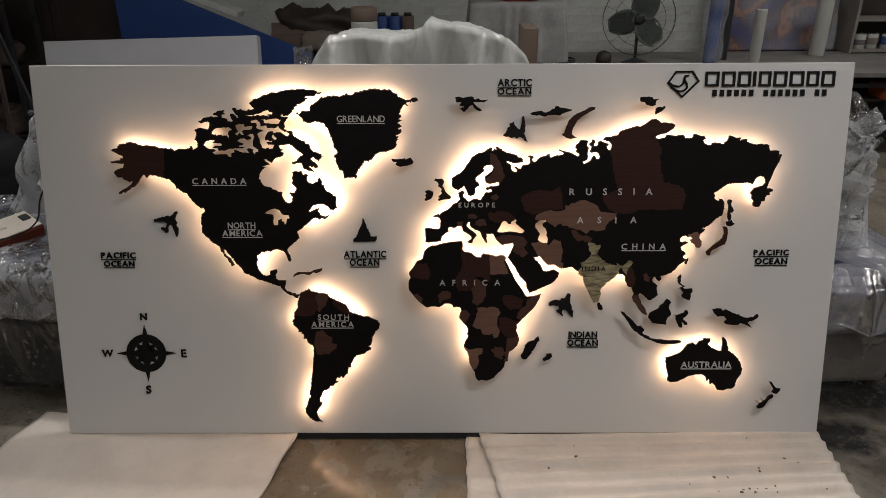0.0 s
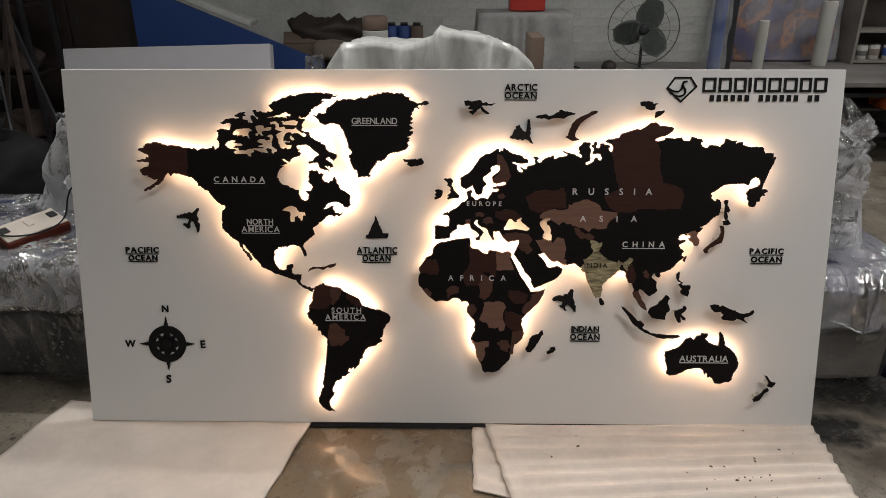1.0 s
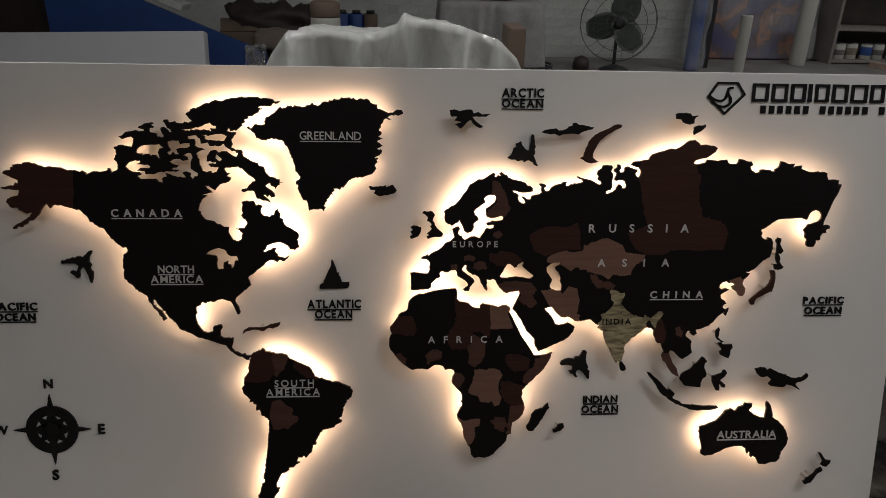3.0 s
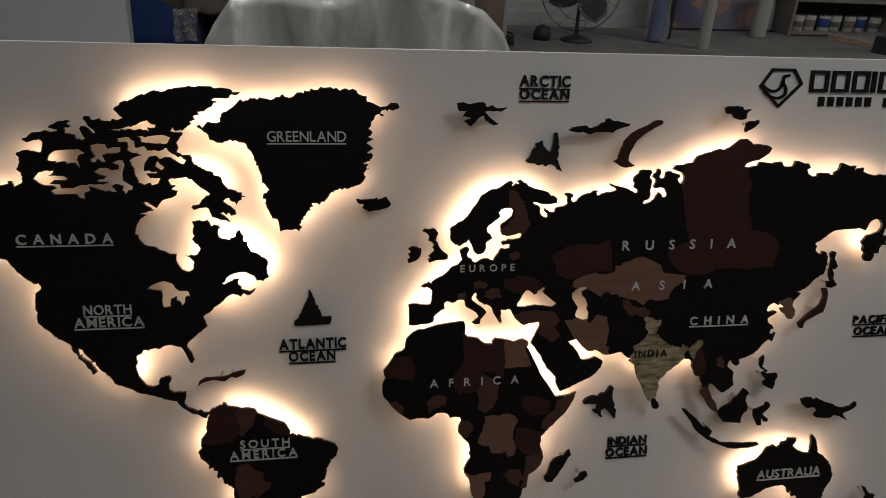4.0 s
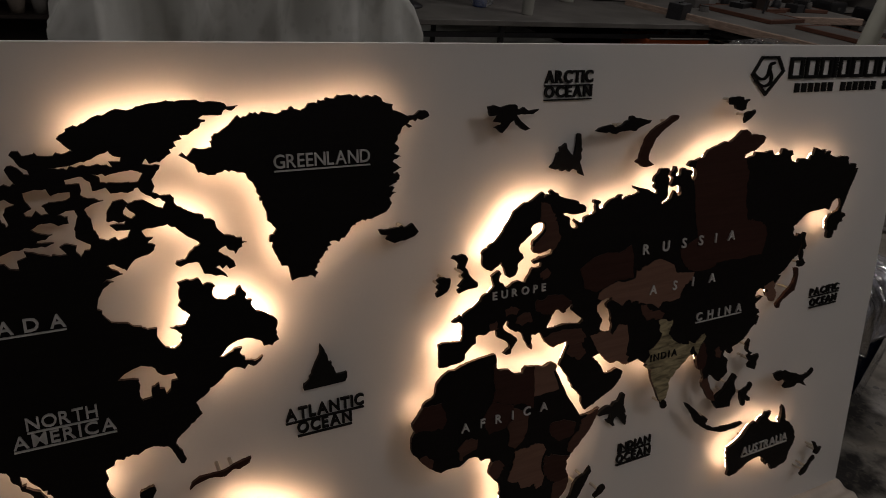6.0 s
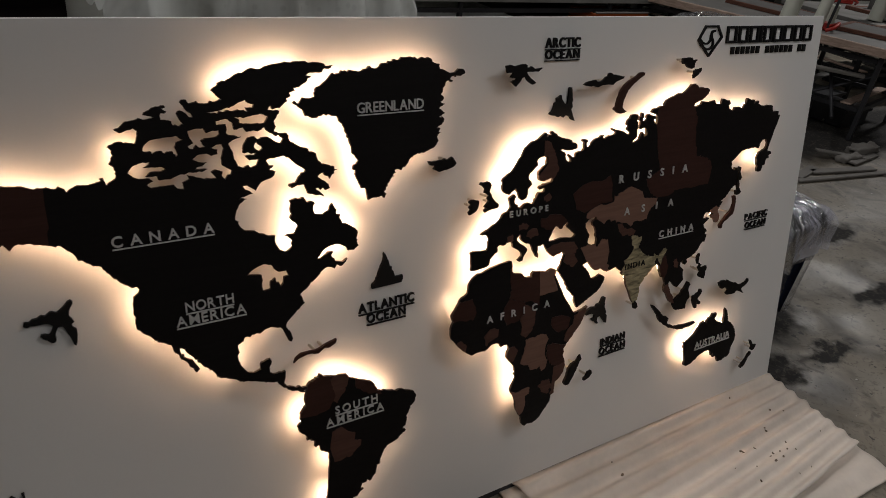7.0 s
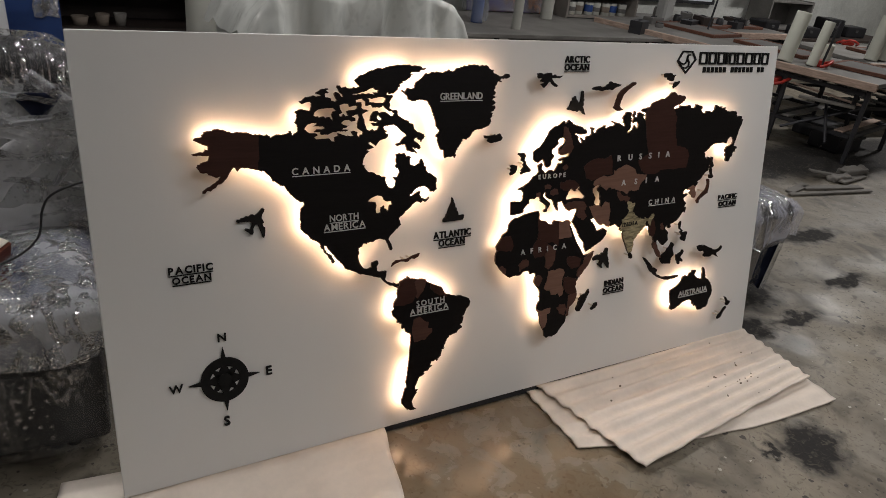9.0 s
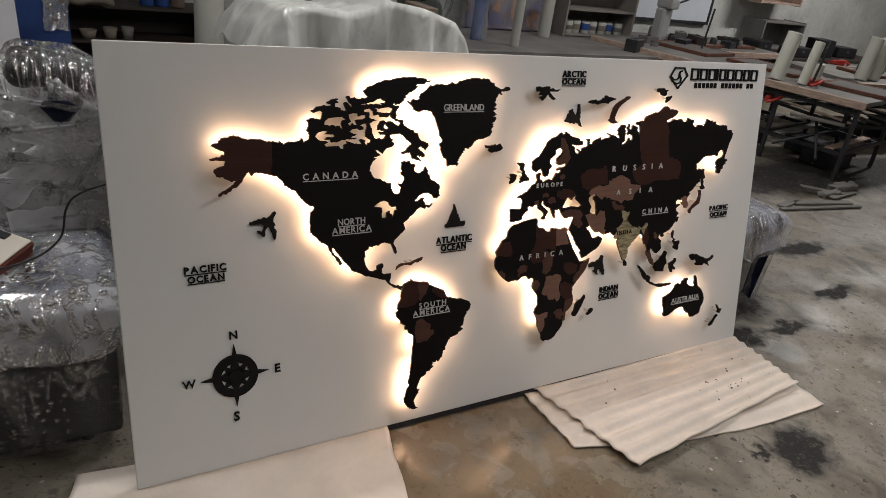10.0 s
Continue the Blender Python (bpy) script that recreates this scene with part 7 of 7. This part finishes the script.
for x, y, lean, high in ((4.36, 2.00, 0.06, 0.38), (6.72, 2.85, 0.04, 0.30), (7.40, 2.75, 0.03, 0.27), (4.62, 3.45, 0.04, 0.42)):
    tagged(part("steel_rod", rod((x, y, 0.664), (x + lean, y, 0.664 + high), 0.010), M_METAL), "thin dark upright steel rod", "rod", "steel rods")
t = thing("whiteboard", pose(5.14, WALL_Y - 0.03, 1.24), "glossy whiteboard with a dark frame on the wall", "whiteboard")
part("panel", box((1.76, 0.02, 0.86), (0, 0, 0), 0.003), M_WHITEBOARD, t)
for z in (-0.44, 0.44):
    part("frame_rail", box((1.84, 0.03, 0.035), (0, 0, z), 0.003), M_METAL, t)
for x in (-0.9, 0.9):
    part("frame_stile", box((0.035, 0.03, 0.845), (x, 0, 0), 0.003), M_METAL, t)
rnd = random.Random(21)
for x, y, z, long, rz, ry in ((3.5, 1.07, 0.010, 0.80, -8, 0), (3.62, 1.14, 0.010, 0.55, -11, 0), (4.0, 1.22, 0.012, 0.40, 9, 1), (3.85, 1.30, 0.03, 0.36, -30, 4), (4.1, 1.36, 0.035, 0.28, 24, 6), (3.3, 1.2, 0.010, 0.3, 14, 0)):
    tagged(part("offcut", box((long, rnd.uniform(0.03, 0.07), 0.014), (x, y, z), 0.003, turn=Euler((0, radians(ry), radians(rz))).to_matrix()), M_SCRAP), "pale offcut strip lying on the floor", "offcut", "offcuts on the floor")

for x, y, size, seed in ((4.14, 1.31, (0.30, 0.09, 0.05), 3), (3.88, 1.25, (0.22, 0.07, 0.035), 8), (4.585, 1.873, (0.12, 0.05, 0.03), 5)):
    tagged(part("crumpled_sheet", puffy(size, (x, y, size[2] / 2 + 0.004), 16, 0.022, 16, 0.012, seed), M_SCRAP), "crumpled pale plastic sheet lying on the floor", "scrap", "crumpled sheets")


def printing_screen(m, label, wide, deep):
    """A flat wooden frame with a taut mesh."""
    t = thing("printing_screen", m, label, "screen frame", "printing screens")
    for s_ in (-1, 1):
        part("long_bar", box((wide, 0.035, 0.03), (0, s_ * (deep / 2 - 0.0175), 0.015), 0.003), M_REDWOOD, t)
        part("short_bar", box((0.035, deep - 0.072, 0.03), (s_ * (wide / 2 - 0.0175), 0, 0.015), 0.003), M_REDWOOD, t)
    part("mesh", box((wide - 0.06, deep - 0.06, 0.002), (0, 0, 0.026)), M_GREYCLOTH, t, "dull grey mesh")


M_REDWOOD = veneer("red_brown_timber", (0.13, 0.060, 0.042), 0.6, (3, 20, 20))
rnd = random.Random(33)
for x, y, z, rz in ((4.85, 1.80, 0.665, -75), (4.70, 2.65, 0.665, -84), (4.55, 3.5, 0.665, -80), (6.3, 2.55, 0.66, -5), (6.95, 2.5, 0.66, -14), (7.6, 2.4, 0.66, -8), (4.9, 3.9, 0.66, 6), (5.5, 4.0, 0.66, -4)):
    printing_screen(pose(x, y, z + 0.001, 0, 0, rz), "flat red-brown wooden printing screen lying on the table", rnd.uniform(0.5, 0.75), rnd.uniform(0.4, 0.55))

# crates added as clutter that also darkens the space under the tables
rnd = random.Random(51)
for k, (x, y) in enumerate(((4.7, 1.85), (4.95, 2.2), (4.5, 2.6), (4.85, 2.95), (4.4, 3.4), (4.7, 3.7), (6.1, 2.6), (6.8, 2.5), (7.4, 2.4))):
    h = rnd.uniform(0.12, 0.2)
    t = thing("storage_crate", pose(x, y, 0.0035, 0, 0, rnd.uniform(-12, 12)), "dark dusty crate standing under the print table", "crate", "crates under the tables")
    part("box", box((0.34, 0.28, h), (0, 0, h / 2), 0.008), (M_CABLE, M_METAL, M_SHELF)[k % 3], t)
    for s_ in (-1, 1):
        part("rim", box((0.36, 0.02, 0.025), (0, s_ * 0.146, h - 0.012), 0.003), M_CABLE, t)

# ---- clutter on the far tables ----
t = thing("grey_machine", pose(4.55, 4.0, 0.66), "grey upright press head on the far table", "machine")
part("column", box((0.14, 0.14, 0.34), (0, 0, 0.17), 0.02), M_PLAIN, t)
part("head", box((0.12, 0.22, 0.10), (0, -0.03, 0.39), 0.025, segments=2), M_PLAIN, t)
part("lever", rod((0.06, -0.05, 0.38), (0.26, -0.08, 0.46), 0.01), M_METAL, t)
rnd = random.Random(4)
for i in range(26):
    x, y, z = ((rnd.uniform(4.6, 5.8), rnd.uniform(3.7, 4.3), 0.66), (rnd.uniform(6.0, 7.7), rnd.uniform(2.3, 2.65), 0.66), (rnd.uniform(3.3, 4.6), rnd.uniform(3.5, 3.9), BENCH_Z))[i % 3 if i < 9 else i // 2 % 2]
    h = rnd.uniform(0.03, 0.12)
    if i % 2:
        t = thing("paint_pot", pose(x, y, z), "small used paint pot on the table", "pot", "pots on the tables")
        part("body", lathe([(0.035, 0), (0.04, 0.01), (0.04, h), (0.03, h + 0.01)], sides=12), rnd.choice((M_CABLE, M_GREY, M_METAL, M_GREYCLOTH)), t)
        part("lid", lathe([(0.033, h + 0.01), (0.033, h + 0.018)], sides=12), M_WIRE, t)
    else:
        t = thing("tool_box", pose(x, y, z, 0, 0, rnd.uniform(0, 90)), "small dark box of tools on the table", "box", "boxes on the tables")
        part("box", box((rnd.uniform(0.1, 0.25), 0.12, h), (0, 0, h / 2), 0.004), rnd.choice((M_CABLE, M_SHELF, M_METAL, M_GREYCLOTH)), t)
        part("handle", rod((-0.04, 0, h + 0.005), (0.04, 0, h + 0.005), 0.006, sides=6), M_METAL, t)
cab = open_cabinet(pose(6.9, 4.5, 1.12), "open wooden wall cabinet", 0.8, 0.35, 0.7, (0.02, 0.35, 0.68), M_WOOD)
tagged(cab, "open wooden wall cabinet on the whitewashed wall")
bench(pose(7.5, 4.22, 0), "low dark side table along the whitewashed wall", 2.7, 0.8, 0.57, M_SHELF, "work tables", 6)
# cabinet added in place of the dark shaded recess under the wall cabinet
open_cabinet(pose(7.13, 4.50, 0.571), "low grey open cabinet standing in for a shaded wall recess", 0.84, 0.34, 0.36, (0.02, 0.34), M_GREY)
for x, y, w, h in ((6.35, 4.1, 0.30, 0.16), (6.95, 3.98, 0.34, 0.12), (7.55, 4.05, 0.26, 0.22), (8.1, 4.1, 0.36, 0.13)):
    t = thing("instrument_case", pose(x, y, 0.571, 0, 0, 12 * math.sin(x * 9)), "black instrument case on the low side table", "case", "cases on the side table")
    part("case", box((w, 0.24, h), (0, 0, h / 2), 0.02, segments=2), M_CABLE, t)
    part("clasp", box((0.05, 0.008, 0.03), (0, -0.123, h * 0.6), 0.002), M_WIRE, t)
tagged(part("pale_plank", box((0.06, 0.42, 0.024), (4.23, 1.77, 0.447), 0.004, turn=Euler((0, 0, radians(30))).to_matrix()), M_SCRAP), "pale plank pushed in under the print table", "plank")
for k, (x, y, z, rz) in enumerate(((4.22, 1.72, 0.315, 40), (4.26, 1.78, 0.315, -35))):
    tagged(part("crossed_strut", rod((x - 0.3 * math.cos(radians(rz)), y - 0.3 * math.sin(radians(rz)), z - 0.12), (x + 0.3 * math.cos(radians(rz)), y + 0.3 * math.sin(radians(rz)), z + 0.12), 0.012, sides=8), M_METAL), "dark steel strut crossed under the print table", "strut", "crossed struts")
t = thing("orange_tray", pose(3.58, 3.42, 0.41), "orange plastic tray on a board under the work table", "tray")
part("floor", box((0.62, 0.30, 0.012), (0, 0, 0.006), 0.003), M_ORANGE, t)
for s_ in (-1, 1):
    part("long_wall", box((0.62, 0.012, 0.088), (0, s_ * 0.144, 0.056), 0.004), M_ORANGE, t)
    part("short_wall", box((0.012, 0.274, 0.088), (s_ * 0.304, 0, 0.056), 0.004), M_ORANGE, t)
part("grey_lip", box((0.60, 0.02, 0.012), (0, -0.150, 0.106), 0.003), M_SCRAP, t, "dusty grey lip")
tagged(part("under_shelf", box((1.5, 0.9, 0.02), (3.55, 3.83, 0.40), 0.003), M_SHELF), "dark board resting on the work table's rails", "shelf")

# ---- bricks of the back wall ----
BW, BH, BD = 0.23, 0.075, 0.010
brick_meshes = []
for k in range(6):
    bm = bmesh.new()
    bmesh.ops.create_cube(bm, size=1)
    bmesh.ops.scale(bm, vec=(BW - 0.0055, BD, BH - 0.0055), verts=bm.verts)
    for v in bm.verts:
        v.co += Vector((noise.noise(Vector((k * 3.1, v.co.x * 9, v.co.z * 20))), noise.noise(Vector((k * 5.3, v.co.x * 7, v.co.z * 11))), noise.noise(Vector((k * 7.7, v.co.z * 31, v.co.x)))) ) * 0.003
    me = bpy.data.meshes.new("brick")
    bm.to_mesh(me)
    bm.free()
    me.materials.append(M_BRICK)
    brick_meshes.append(me)
rnd = random.Random(77)
rest = bmesh.new()
for j in range(int(1.75 / BH)):
    z = 0.3 + BH * (j + 0.5)
    for i in range(int(13.0 / BW)):
        x = -3.2 + BW * (i + 0.5 * (j % 2))
        if abs(x - 1.55) < 1.75 and z > 0.62 and z < 1.40:
            ob = new("brick", rnd.choice(brick_meshes))
            ob.parent = wall_north
            ob.matrix_basis = pose(x, WALL_Y + 0.0152 + rnd.uniform(-0.001, 0.001), z)
        else:
            own = rnd.choice(brick_meshes)
            n = len(rest.verts)
            rest.from_mesh(own)
            rest.verts.ensure_lookup_table()
            for v in rest.verts[n:]:
                v.co += Vector((x, WALL_Y + 0.0152, z))
tagged(part("brickwork", rest, M_BRICK, wall_north), kind="stuff")
